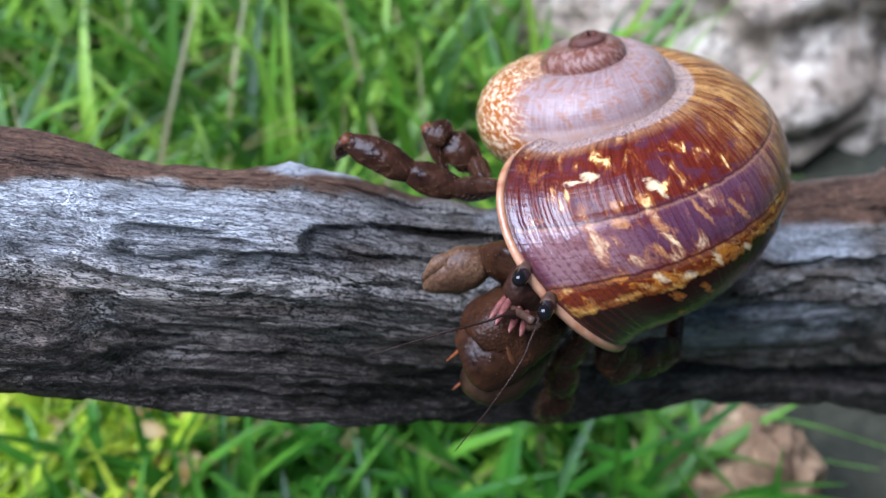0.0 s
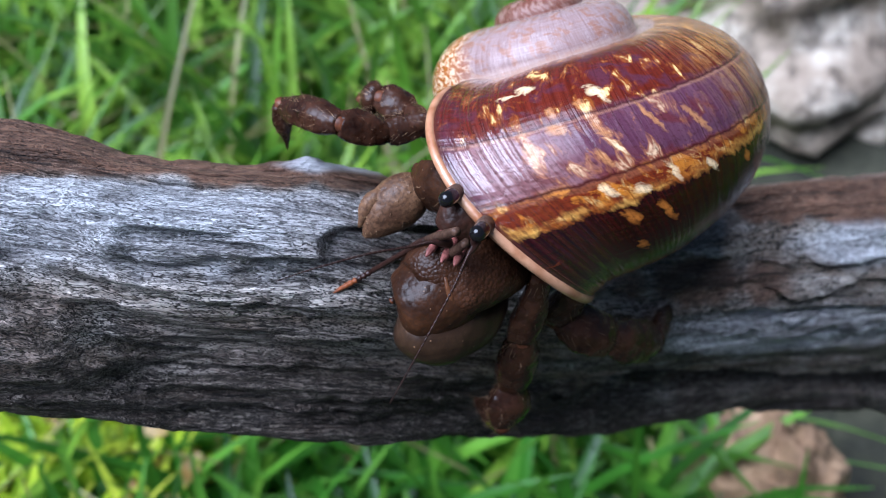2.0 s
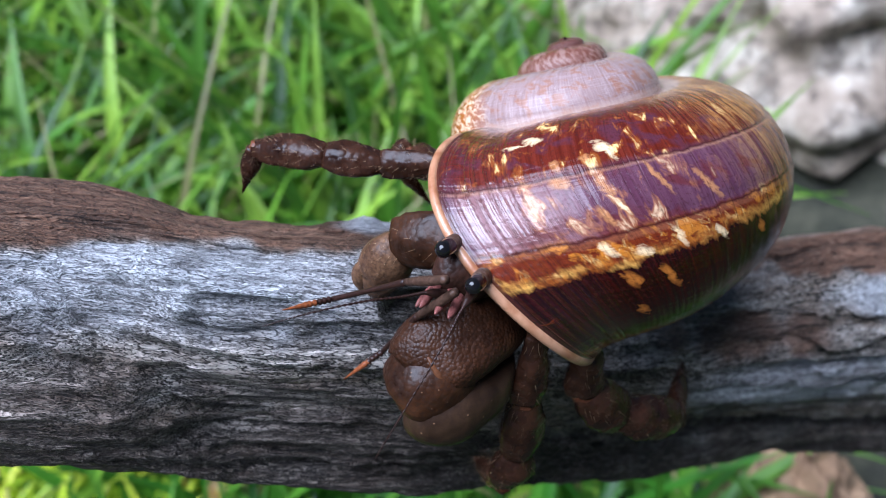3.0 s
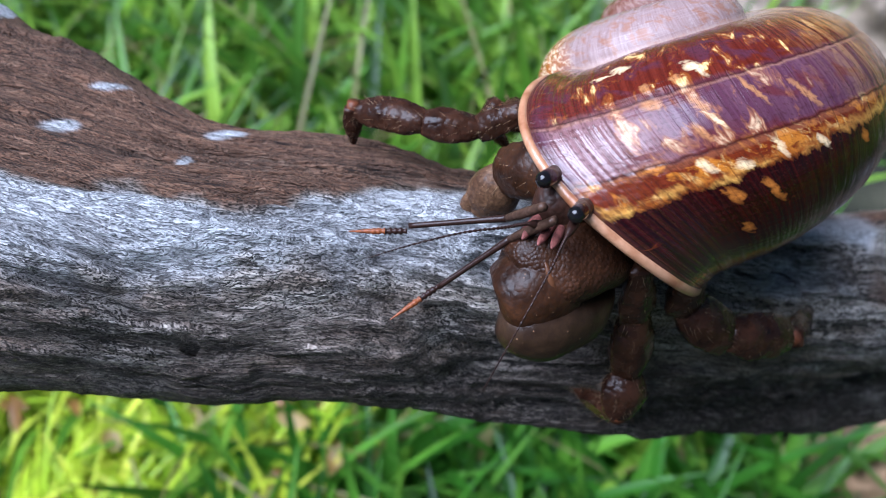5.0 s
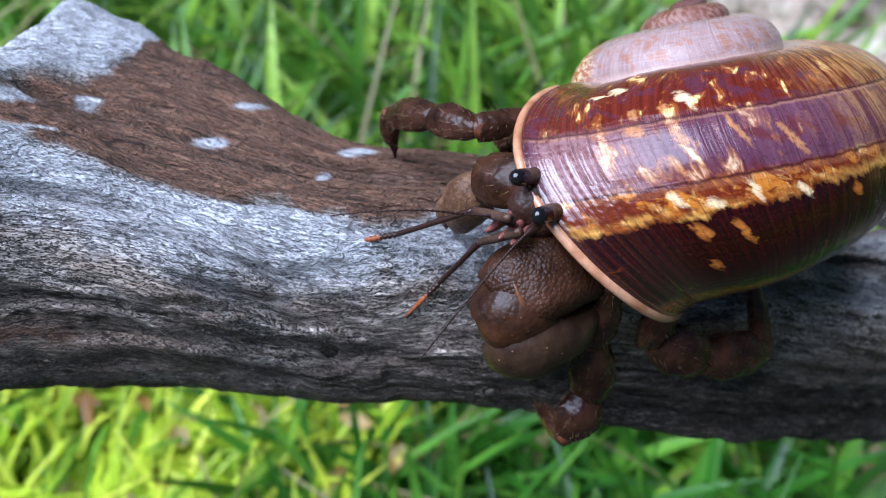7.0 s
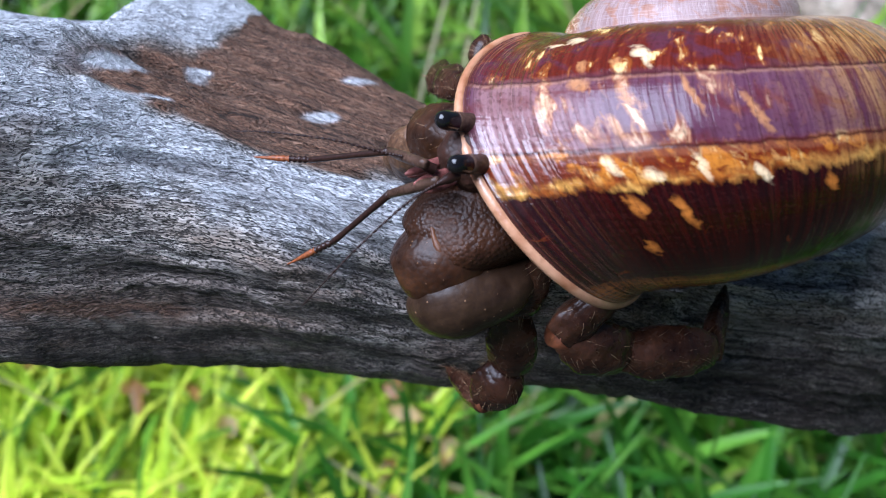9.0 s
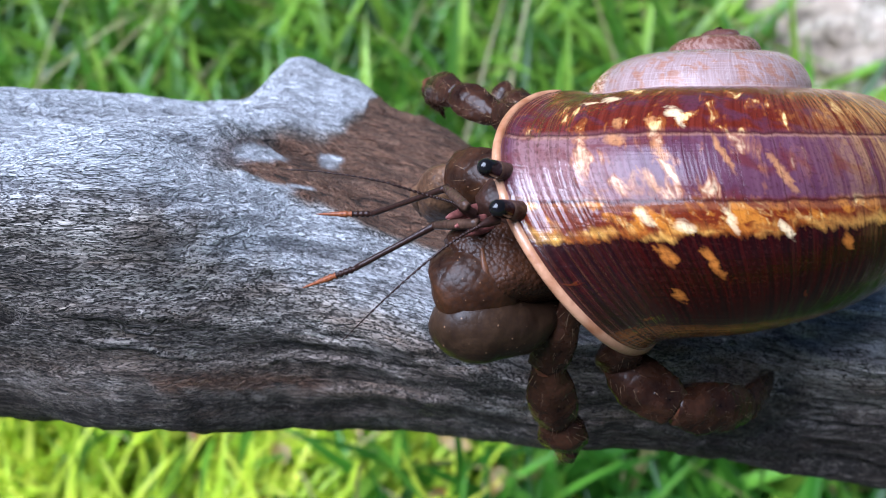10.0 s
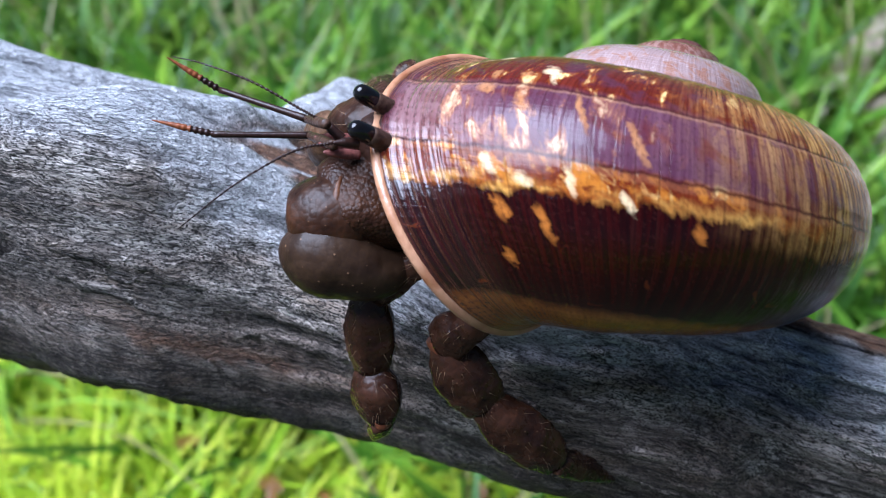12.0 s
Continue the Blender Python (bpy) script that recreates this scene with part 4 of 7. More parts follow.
def bristles(bm, count, length, seed, mat=1, tilt=0.7):
    """Draws stiff hairs out of a limb that runs along z: each grows from a small pore in one face."""
    rng = random.Random(seed)
    bm.normal_update()
    able = [fc for fc in bm.faces if len(fc.verts) == 4]
    for fc in rng.sample(able, min(count, len(able))):
        c, ring = fc.calc_center_median(), list(fc.verts)
        nrm = Vector((c.x, c.y, 0.0)).normalized()
        shift = Vector((rng.uniform(-0.2, 0.2), rng.uniform(-0.2, 0.2), rng.uniform(-0.2, 0.2))) * (ring[0].co - ring[2].co).length
        shift -= nrm * shift.dot(nrm)
        foot = c + shift
        pore = [bm.verts.new(foot + (v.co - c).normalized() * 0.000022) for v in ring]
        way = (nrm + Vector((0, 0, tilt + rng.uniform(-0.3, 0.3))) + Vector((rng.uniform(-0.3, 0.3), rng.uniform(-0.3, 0.3), 0))).normalized()
        tip = bm.verts.new(foot + way * length * rng.uniform(0.5, 1.25) * 0.01)
        old = fc.material_index
        bm.faces.remove(fc)
        for a in range(4):
            b = (a + 1) % 4
            bm.faces.new((ring[a], ring[b], pore[b], pore[a])).material_index = old
            bm.faces.new((pore[a], pore[b], tip)).material_index = mat


def segment(name, length, radii, parent, material, seed, hairs=24, flat=0.85, hair=0.15, curve=0.0, label=""):
    """One joint of a leg, along its own z axis."""
    n = len(radii)
    centres = [(0, curve * math.sin(math.pi * 0.5 * k / (n - 1)) ** 2 if curve else 0, length * (k / (n - 1) * 1.04 - 0.02)) for k in range(n)]
    bm = fleshy(centres, radii, 30, flat, (0, 1, 0), 0.03, seed, 5)
    # two toothed keels along the joint, flatter sides between them
    for v in bm.verts:
        a = math.atan2(v.co.y, v.co.x)
        keel = max(math.exp(-(math.remainder(a - q, 2 * math.pi) / 0.20) ** 2) for q in (0.35, 2.9, -1.45))
        tooth = 0.5 + 0.5 * noise.noise(Vector((seed, a * 0.7, v.co.z * 2600)))
        k = 1 + keel * (0.05 + 0.10 * tooth) - 0.05 * (1 - keel)
        v.co.x, v.co.y = v.co.x * k, v.co.y * k
    if hairs:
        bristles(bm, hairs, hair, seed)
    return part(name, bm, [material, BRISTLE], parent, label)


def walking_leg(lengths, fat, seed, label):
    a, b, c, d = lengths
    leg = segment("walking_leg", a, [0.50 * fat, 0.54 * fat, 0.64 * fat, 0.74 * fat, 0.80 * fat, 0.70 * fat], crab, LIMB, seed, 36, label=label)
    knee = segment("carpus", b, [0.58 * fat, 0.84 * fat, 0.97 * fat, 1.0 * fat, 0.92 * fat, 0.66 * fat], leg, LIMB, seed + 1, 50)
    shin = segment("propodus", c, [0.60 * fat, 0.88 * fat, 0.99 * fat, 0.95 * fat, 0.80 * fat, 0.54 * fat], leg, LIMB, seed + 2, 56)
    claw = segment("dactyl", d, [0.48 * fat, 0.55 * fat, 0.50 * fat, 0.40 * fat, 0.25 * fat, 0.04 * fat], leg, LIMB, seed + 3, 90, 0.85, 0.14, -0.06, "dark tapering leg tip with stiff bristles")
    for k, ob in ((0, knee), (1, shin), (2, claw)):
        bm = bmesh.new()
        bm.from_mesh(ob.data)
        r = fat * (0.62, 0.55, 0.42)[k]
        first = len(bm.faces)
        loft(bm, [(0, 0, -0.0010), (0, 0, 0.0004), (0, 0, 0.0016)], [0.0080 * r, 0.0092 * r, 0.0080 * r], 18, mat=2)
        bm.to_mesh(ob.data)
        bm.free()
        ob.data.materials.append(JOINT)
        ob.data.polygons.foreach_set("use_smooth", [True] * len(ob.data.polygons))
    return [leg, knee, shin, claw]


NEAR_FRONT = walking_leg((0.91, 0.93, 0.62, 0.92), 0.285, 11.0, "dark brown bristly walking leg reaching down the wood")
NEAR_REAR = walking_leg((0.88, 0.88, 1.14, 1.19), 0.315, 21.0, "dark brown walking leg trailing behind under the shell")
FAR_FRONT = walking_leg((0.83, 0.69, 0.96, 0.70), 0.215, 31.0, "brown walking leg stretched forward over the upper edge")
FAR_REAR = walking_leg((0.53, 0.53, 0.30, 0.77), 0.22, 41.0, "brown walking leg folded beside the shell")


RIDGE = plain("claw_ridge", (0.085, 0.032, 0.012), 0.4, 1200.0)


def big_claw():
    claw = part("big_claw", fleshy([(-0.0, 0.42, -0.38), (-0.29, 0.15, -0.16), (-0.53, -0.06, -0.04), (-0.86, -0.35, 0.01), (-1.05, -0.55, -0.02)],
                                   [0.25, 0.42, 0.49, 0.49, 0.36], 48, 0.95, (0.1, -0.5, 0.86), lumps=0.03, seed=3, boxy=3.6), CARPUS, crab, "large bulbous brown claw with granules")
    part("palm", fleshy([(-0.56, -0.16, -0.10), (-0.71, -0.31, -0.07), (-0.84, -0.50, -0.12), (-0.97, -0.63, -0.18), (-1.06, -0.71, -0.25), (-1.14, -0.75, -0.30)],
                        [0.35, 0.47, 0.505, 0.49, 0.42, 0.20], 40, 1.0, lumps=0.016, seed=8), CLAW, claw)
    part("finger", fleshy([(-1.08, -0.74, -0.24), (-0.94, -0.80, -0.33), (-0.76, -0.77, -0.38), (-0.59, -0.66, -0.42), (-0.33, -0.48, -0.50), (-0.15, -0.22, -0.50), (-0.06, 0.0, -0.50)],
                          [0.18, 0.39, 0.45, 0.43, 0.33, 0.18, 0.05], 40, 1.0, lumps=0.012, seed=5), FINGER, claw, "smooth olive-brown lower finger of the claw")
    part("ridge", fleshy([(-0.99, -0.20, 0.42), (-0.83, -0.45, 0.43), (-0.70, -0.64, 0.33), (-0.60, -0.75, 0.14), (-0.56, -0.76, -0.04)], [0.012, 0.026, 0.026, 0.026, 0.012], 14, 0.6, lumps=0.05, seed=2), RIDGE, claw, "orange-brown ridge between the joints")
    return claw


FINGER = chitin_material("finger_cuticle", (0.013, 0.0065, 0.0036), (0.044, 0.023, 0.0115), 0.6, 0.36, 1000.0, 0.00016)
CLAW_PART = big_claw()


def small_claw(lengths):
    a, b = lengths
    arm = segment("small_claw", a, [0.18, 0.26, 0.31, 0.30, 0.22], crab, CLAW, 51.0, 20, 0.85, label="smaller brown claw with a hairy pale tip")
    bm = fleshy([(0, 0, -0.03), (0, 0, 0.2 * b), (0, 0, 0.45 * b), (0.02, 0, 0.7 * b), (0.05, 0, 0.9 * b), (0.07, 0, 1.04 * b)], [0.16, 0.28, 0.31, 0.25, 0.15, 0.02], 26, 0.8, (0, 1, 0), 0.02, 4.0, 4)
    bristles(bm, 70, 0.10, 77)
    hand = part("hand", bm, [HAND, BRISTLE], arm, "hairy tan claw tip")
    bm = fleshy([(-0.14, 0.02, 0.40 * b), (-0.20, 0.03, 0.6 * b), (-0.17, 0.03, 0.82 * b), (-0.06, 0.02, 1.03 * b)], [0.08, 0.12, 0.10, 0.02], 18, 0.8, (0, 1, 0), 0.02, 6.0, 4)
    return [arm, hand, bm]


HAND = chitin_material("hand_cuticle", (0.055, 0.026, 0.014), (0.17, 0.09, 0.045), 0.5, 0.42, 1200.0)
SMALL_CLAW = small_claw((0.89, 0.89))
_finger = part("movable_finger", SMALL_CLAW.pop(), HAND, SMALL_CLAW[0], "pale movable finger")
SMALL_CLAW.append(_finger)


def head():
    top = part("head", fleshy([(0.1, 0.75, -0.75), (-0.13, 0.28, -0.36), (-0.31, -0.08, -0.08), (-0.50, -0.23, 0.02), (-0.66, -0.30, 0.0)],
                              [0.5, 0.46, 0.40, 0.30, 0.12], 30, 0.8, lumps=0.04, seed=9), BODY, crab, "dark brown head shield behind the eyes")
    for base, mid, end in (((-0.38, 0.22, 0.12), (-0.49, -0.14, 0.43), (-0.57, -0.31, 0.57)), ((-0.10, -0.16, 0.0), (-0.18, -0.49, 0.28), (-0.26, -0.67, 0.41))):
        b, m_, e = Vector(base), Vector(mid), Vector(end)
        bm = fleshy([b, b.lerp(m_, 0.6), m_.lerp(e, 0.3)], [0.13, 0.105, 0.098], 20, 1.0, lumps=0.01)
        tip = e + (e - m_).normalized() * 0.05
        fleshy([m_.lerp(e, 0.15), m_.lerp(e, 0.55), e, tip, tip + (e - m_).normalized() * 0.02], [0.092, 0.098, 0.090, 0.058, 0.01], 20, 1.0, mat=1, bm=bm)
        part("eyestalk", bm, [STALK, EYE], top, "dark stalk with a shiny black eye")
    for path in ([(-0.56, -0.58, 0.15), (-0.75, -0.66, 0.30), (-0.97, -0.79, 0.42), (-1.41, -0.99, 0.61), (-1.95, -1.20, 0.70), (-2.3, -1.32, 0.70)],
                 [(-0.27, -0.63, 0.24), (-0.39, -0.90, 0.28), (-0.55, -1.25, 0.25), (-0.89, -1.70, -0.08), (-1.28, -2.12, -0.56)]):
        c = smooth_path(path, 40)
        k = len(c)
        r = np.interp(np.linspace(0, 1, k), [0, 0.12, 0.2, 1], [0.06, 0.05, 0.022, 0.007])
        r = r * np.where(np.arange(k) % 4 < 2, 1.0, np.where(np.arange(k) > 0.2 * k, 0.55, 1.0))
        bm = bmesh.new()
        loft(bm, (c * 0.01).tolist(), (r * 0.01).tolist(), 10)
        part("antenna", bm, FEELER, top, "thin dark ringed antenna")
    for k, (p, q) in enumerate((((-0.62, -0.35, 0.05), (-0.82, -0.72, 0.12)), ((-0.50, -0.45, 0.02), (-0.66, -0.82, 0.14)), ((-0.40, -0.50, 0.0), (-0.52, -0.86, 0.12)), ((-0.66, -0.28, -0.08), (-0.88, -0.60, -0.04)))):
        p, q = Vector(p), Vector(q)
        part("mouthpart", fleshy([p, p.lerp(q, 0.4), p.lerp(q, 0.8), q], [0.05, 0.055, 0.04, 0.012], 12, 0.8), MOUTH, top, "reddish feathery mouthpart")
    return top


MOUTH = plain("mouth_skin", (0.16, 0.055, 0.045), 0.4, 1800.0)
HEAD = head()


def antennule(lengths, seed):
    a, b, c = lengths
    stem = part("antennule", fleshy([(0, 0, -0.03), (0, 0, 0.5 * a), (0, 0, a)], [0.05, 0.055, 0.042], 12, 1.0), STALK, crab, "jointed feeler with an orange-red tip")
    rod = part("rod", fleshy([(0, 0, -0.02), (0, 0.0, 0.35 * b), (0, 0, 0.7 * b), (0, 0, b)], [0.042, 0.034, 0.032, 0.034], 12, 1.0), FEELER, stem)
    n = 44
    t = np.linspace(0, 1, n)
    r = np.interp(t, [0, 0.1, 0.55, 1], [0.03, 0.042, 0.036, 0.006]) * np.where(np.arange(n) % 4 < 2, 1.0, np.where(t < 0.5, 0.72, 0.9))
    bm = bmesh.new()
    loft(bm, [(0, 0, 0.01 * c * (1.02 * q - 0.02)) for q in t], (r * 0.01).tolist(), 12)
    for fc in bm.faces:
        fc.material_index = 1 if fc.calc_center_median().z < 0.0035 * c else 0
    tip = part("tip", bm, [FEELER_RED, FEELER], stem, "orange-red ringed feeler tip")
    return [stem, rod, tip]


FAR_FEELER = antennule((0.63, 1.10, 0.64), 1)
NEAR_FEELER = antennule((0.68, 0.99, 0.64), 2)

part("body", fleshy([(0.9, 0.3, 0.1), (0.1, -0.7, 0.5), (-0.5, -1.5, 0.9), (-0.85, -2.05, 1.05), (-1.05, -2.35, 1.1)], [0.9, 1.0, 0.95, 0.7, 0.25], 30, 0.85, lumps=0.05, seed=14), BODY, crab, "dark soft body filling the shell mouth")


def motions():
    walk(crab, [
        (0.0, pose(0.0234, 0.0233, -0.0124, 14.4, 5.3, 3.6)),
        (0.5, pose(0.0230, 0.0231, -0.0116, 13.5, 4.6, 3.1)),
        (1.0, pose(0.0192, 0.0235, -0.0100, 4.8, 1.8, -3.0)),
        (1.5, pose(0.0144, 0.0230, -0.0088, 2.0, -1.9, -4.5)),
        (2.0, pose(0.0134, 0.0259, -0.0103, 0.4, -0.0, 0.0)),
        (2.5, pose(0.0130, 0.0262, -0.0102, 0.0, -0.0, 0.0)),
        (3.0, pose(0.0080, 0.0211, -0.0052, -2.4, 0.1, -5.0)),
        (3.5, pose(0.0023, 0.0194, -0.0034, -3.3, 0.5, -6.3)),
        (3.7, pose(0.0019, 0.0203, -0.0031, -2.0, -0.2, -5.2)),
        (5.3, pose(-0.0143, 0.0156, 0.0023, -6.6, -5.8, -3.1)),
        (5.5, pose(-0.0151, 0.0169, 0.0007, -7.8, -4.0, -1.2)),
        (6.0, pose(-0.0173, 0.0154, 0.0029, -4.8, -3.5, -4.4)),
        (6.5, pose(-0.0205, 0.0116, 0.0062, -1.4, -5.2, -12.4)),
        (7.0, pose(-0.0243, 0.0091, 0.0082, -1.7, -6.2, -14.8)),
        (7.2, pose(-0.0272, 0.0094, 0.0087, -3.1, -8.5, -13.2)),
        (8.8, pose(-0.0408, 0.0005, 0.0158, 0.1, -6.4, -24.2)),
        (9.0, pose(-0.0425, -0.0000, 0.0163, -1.4, -6.2, -24.4)),
        (9.5, pose(-0.0476, 0.0002, 0.0183, -3.1, -2.7, -21.0)),
        (10.0, pose(-0.0544, -0.0002, 0.0207, -6.1, -4.1, -23.5)),
        (10.5, pose(-0.0537, 0.0010, 0.0207, -6.0, -2.9, -22.4)),
        (11.0, pose(-0.0529, 0.0005, 0.0214, -5.6, -3.7, -22.8)),
        (11.5, pose(-0.0541, -0.0001, 0.0204, -8.8, -2.7, -23.6)),
        (12.0, pose(-0.0622, -0.0040, 0.0255, -6.7, -1.0, -27.9)),
    ])
    walk(NEAR_FRONT[0], [
        (0, pose(-0.0058, -0.0259, 0.0063, 177.0, 10.0, 24.1)), (0.5, pose(-0.0058, -0.0259, 0.0063, 179.0, 10.7, 24.0)), (1, pose(-0.0058, -0.0259, 0.0063, 164.7, 19.8, 22.0)),
        (1.5, pose(-0.0058, -0.0259, 0.0063, 170.4, 22.8, 19.2)), (2, pose(-0.0058, -0.0259, 0.0063, 170.7, 17.2, 19.6)), (2.5, pose(-0.0058, -0.0259, 0.0063, 169.9, 16.0, 19.5)),
        (3, pose(-0.0058, -0.0259, 0.0063, 166.7, 10.6, 21.1)), (3.5, pose(-0.0058, -0.0259, 0.0063, 170.2, 6.0, 23.3)), (3.7, pose(-0.0058, -0.0259, 0.0063, 165.8, 10.7, 22.7)),
        (5.3, pose(-0.0058, -0.0259, 0.0063, -170.0, -1.2, 27.4)), (5.5, pose(-0.0058, -0.0259, 0.0063, -170.7, -1.0, 28.8)), (6, pose(-0.0058, -0.0259, 0.0063, 173.8, 15.6, 29.0)),
        (6.5, pose(-0.0058, -0.0259, 0.0063, -179.0, 16.2, 26.8)), (7, pose(-0.0058, -0.0259, 0.0063, 179.6, 17.6, 24.9)), (7.2, pose(-0.0058, -0.0259, 0.0063, -172.9, 15.4, 23.8)),
        (8.8, pose(-0.0058, -0.0259, 0.0063, -177.5, 30.3, 21.4)), (9, pose(-0.0058, -0.0259, 0.0063, -179.2, 28.6, 18.1)), (9.5, pose(-0.0058, -0.0259, 0.0063, -177.2, 17.1, 17.9)),
        (10, pose(-0.0058, -0.0259, 0.0063, 173.4, 18.0, 17.6)), (10.5, pose(-0.0058, -0.0259, 0.0063, 174.9, 21.6, 16.3)), (11, pose(-0.0058, -0.0259, 0.0063, 166.3, 30.2, 13.0)),
        (11.5, pose(-0.0058, -0.0259, 0.0063, 176.4, 44.5, 2.7)), (12, pose(-0.0058, -0.0259, 0.0063, 161.9, 46.6, -2.5)),
    ])
    walk(NEAR_FRONT[1], [
        (0, pose(0.0000, -0.0000, 0.0091, -7.5, 12.2, -10.1)), (0.5, pose(0.0000, 0.0000, 0.0091, -15.6, 0.0, -6.8)), (1, pose(-0.0000, 0.0000, 0.0091, 8.6, 10.9, -4.7)),
        (1.5, pose(0.0000, -0.0000, 0.0091, 3.2, 15.0, -7.3)), (2, pose(0.0000, -0.0000, 0.0091, 3.1, 11.1, -7.1)), (2.5, pose(0.0000, -0.0000, 0.0091, 0.6, 9.9, -6.9)),
        (3, pose(-0.0000, 0.0000, 0.0091, 3.8, 5.1, -5.7)), (3.5, pose(0.0000, 0.0000, 0.0091, 7.9, 4.5, -5.0)), (3.7, pose(0.0000, 0.0000, 0.0091, 3.9, 8.3, -4.5)),
        (5.3, pose(-0.0000, 0.0000, 0.0091, -14.7, -10.5, 1.8)), (5.5, pose(0.0000, -0.0000, 0.0091, -15.4, -9.2, 3.2)), (6, pose(0.0000, -0.0000, 0.0091, 2.5, 9.3, 2.6)),
        (6.5, pose(0.0000, -0.0000, 0.0091, -7.8, 6.8, 0.0)), (7, pose(-0.0000, -0.0000, 0.0091, -8.3, 12.2, -2.4)), (7.2, pose(0.0000, 0.0000, 0.0091, -18.8, 8.0, -4.4)),
        (8.8, pose(0.0000, -0.0000, 0.0091, -13.0, 21.2, -6.4)), (9, pose(-0.0000, 0.0000, 0.0091, -9.7, 22.3, -10.0)), (9.5, pose(-0.0000, 0.0000, 0.0091, -13.0, 10.2, -9.9)),
        (10, pose(0.0000, -0.0000, 0.0091, -1.5, 25.9, -11.5)), (10.5, pose(0.0000, -0.0000, 0.0091, -7.4, 25.6, -14.7)), (11, pose(0.0000, 0.0000, 0.0091, -2.3, 33.8, -13.9)),
        (11.5, pose(-0.0000, -0.0000, 0.0091, -24.9, 28.2, -26.4)), (12, pose(0.0000, 0.0000, 0.0091, -25.7, 51.9, -33.3)),
    ])
    walk(NEAR_FRONT[2], [
        (0, pose(0.0021, 0.0009, 0.0181, -11.9, -1.5, 1.3)), (0.5, pose(0.0003, 0.0025, 0.0180, -18.6, 2.2, 0.0)), (1, pose(0.0016, -0.0015, 0.0181, -2.0, -4.9, 3.7)),
        (1.5, pose(0.0023, -0.0008, 0.0180, -11.0, 17.0, -1.7)), (2, pose(0.0017, -0.0007, 0.0182, -9.6, -1.0, 0.7)), (2.5, pose(0.0016, -0.0003, 0.0182, -14.3, -6.4, 1.9)),
        (3, pose(0.0008, -0.0007, 0.0183, 9.4, -4.6, 0.4)), (3.5, pose(0.0006, -0.0013, 0.0182, -11.5, -11.1, 2.2)), (3.7, pose(0.0013, -0.0007, 0.0182, 8.3, -4.7, 1.7)),
        (5.3, pose(-0.0017, 0.0023, 0.0179, -39.7, -24.7, 15.8)), (5.5, pose(-0.0016, 0.0024, 0.0179, -37.4, -27.0, 21.6)), (6, pose(0.0015, -0.0003, 0.0182, 11.3, 8.5, 5.8)),
        (6.5, pose(0.0011, 0.0013, 0.0182, -17.5, -3.3, 3.6)), (7, pose(0.0020, 0.0013, 0.0181, -29.1, -21.8, 12.1)), (7.2, pose(0.0014, 0.0029, 0.0178, -72.7, -34.0, 31.6)),
        (8.8, pose(0.0035, 0.0017, 0.0175, -30.7, -17.0, 18.8)), (9, pose(0.0037, 0.0009, 0.0176, -18.2, -4.1, 9.3)), (9.5, pose(0.0019, 0.0018, 0.0180, -10.6, 1.7, 2.4)),
        (10, pose(0.0040, -0.0006, 0.0174, 13.0, 35.4, -5.0)), (10.5, pose(0.0041, 0.0001, 0.0174, -2.9, 33.7, -12.6)), (11, pose(0.0051, -0.0009, 0.0168, 5.1, 41.6, -13.1)),
        (11.5, pose(0.0053, 0.0017, 0.0165, -12.8, 11.1, -19.4)), (12, pose(0.0077, -0.0002, 0.0142, -36.7, 65.7, -37.3)),
    ])
    walk(NEAR_FRONT[3], [
        (0, pose(0.0019, 0.0021, 0.0242, 9.4, 31.5, -29.8)), (0.5, pose(0.0005, 0.0045, 0.0239, 7.8, 32.5, -31.4)), (1, pose(0.0011, -0.0013, 0.0243, 52.6, 62.6, -23.6)),
        (1.5, pose(0.0041, 0.0003, 0.0239, 32.4, 58.9, -49.2)), (2, pose(0.0016, 0.0003, 0.0243, 34.1, 60.3, -44.0)), (2.5, pose(0.0008, 0.0012, 0.0242, 37.3, 64.8, -46.2)),
        (3, pose(0.0003, -0.0017, 0.0244, 39.3, 59.5, -46.3)), (3.5, pose(-0.0006, -0.0001, 0.0242, 52.9, 63.7, -38.7)), (3.7, pose(0.0008, -0.0016, 0.0244, 34.4, 67.8, -55.9)),
        (5.3, pose(-0.0047, 0.0056, 0.0223, 37.2, 47.2, -59.0)), (5.5, pose(-0.0050, 0.0051, 0.0223, 25.2, 49.5, -64.4)), (6, pose(0.0025, -0.0014, 0.0243, -6.4, 29.9, -76.9)),
        (6.5, pose(0.0006, 0.0031, 0.0241, 1.6, 11.5, -67.0)), (7, pose(-0.0006, 0.0038, 0.0231, 16.2, 62.2, -77.5)), (7.2, pose(-0.0026, 0.0074, 0.0193, 13.3, 58.6, -86.4)),
        (8.8, pose(0.0010, 0.0042, 0.0226, -6.7, 52.2, -118.9)), (9, pose(0.0029, 0.0028, 0.0235, -11.1, 56.6, -131.9)), (9.5, pose(0.0021, 0.0029, 0.0241, -11.4, 53.3, -123.6)),
        (10, pose(0.0074, -0.0023, 0.0224, -21.5, 29.9, -112.5)), (10.5, pose(0.0076, -0.0003, 0.0226, -20.0, 28.6, -107.6)), (11, pose(0.0090, -0.0024, 0.0214, -23.4, 35.3, -109.1)),
        (11.5, pose(0.0068, 0.0026, 0.0225, -5.2, 11.7, -106.7)), (12, pose(0.0136, -0.0000, 0.0163, -25.3, 30.4, -105.8)),
    ])
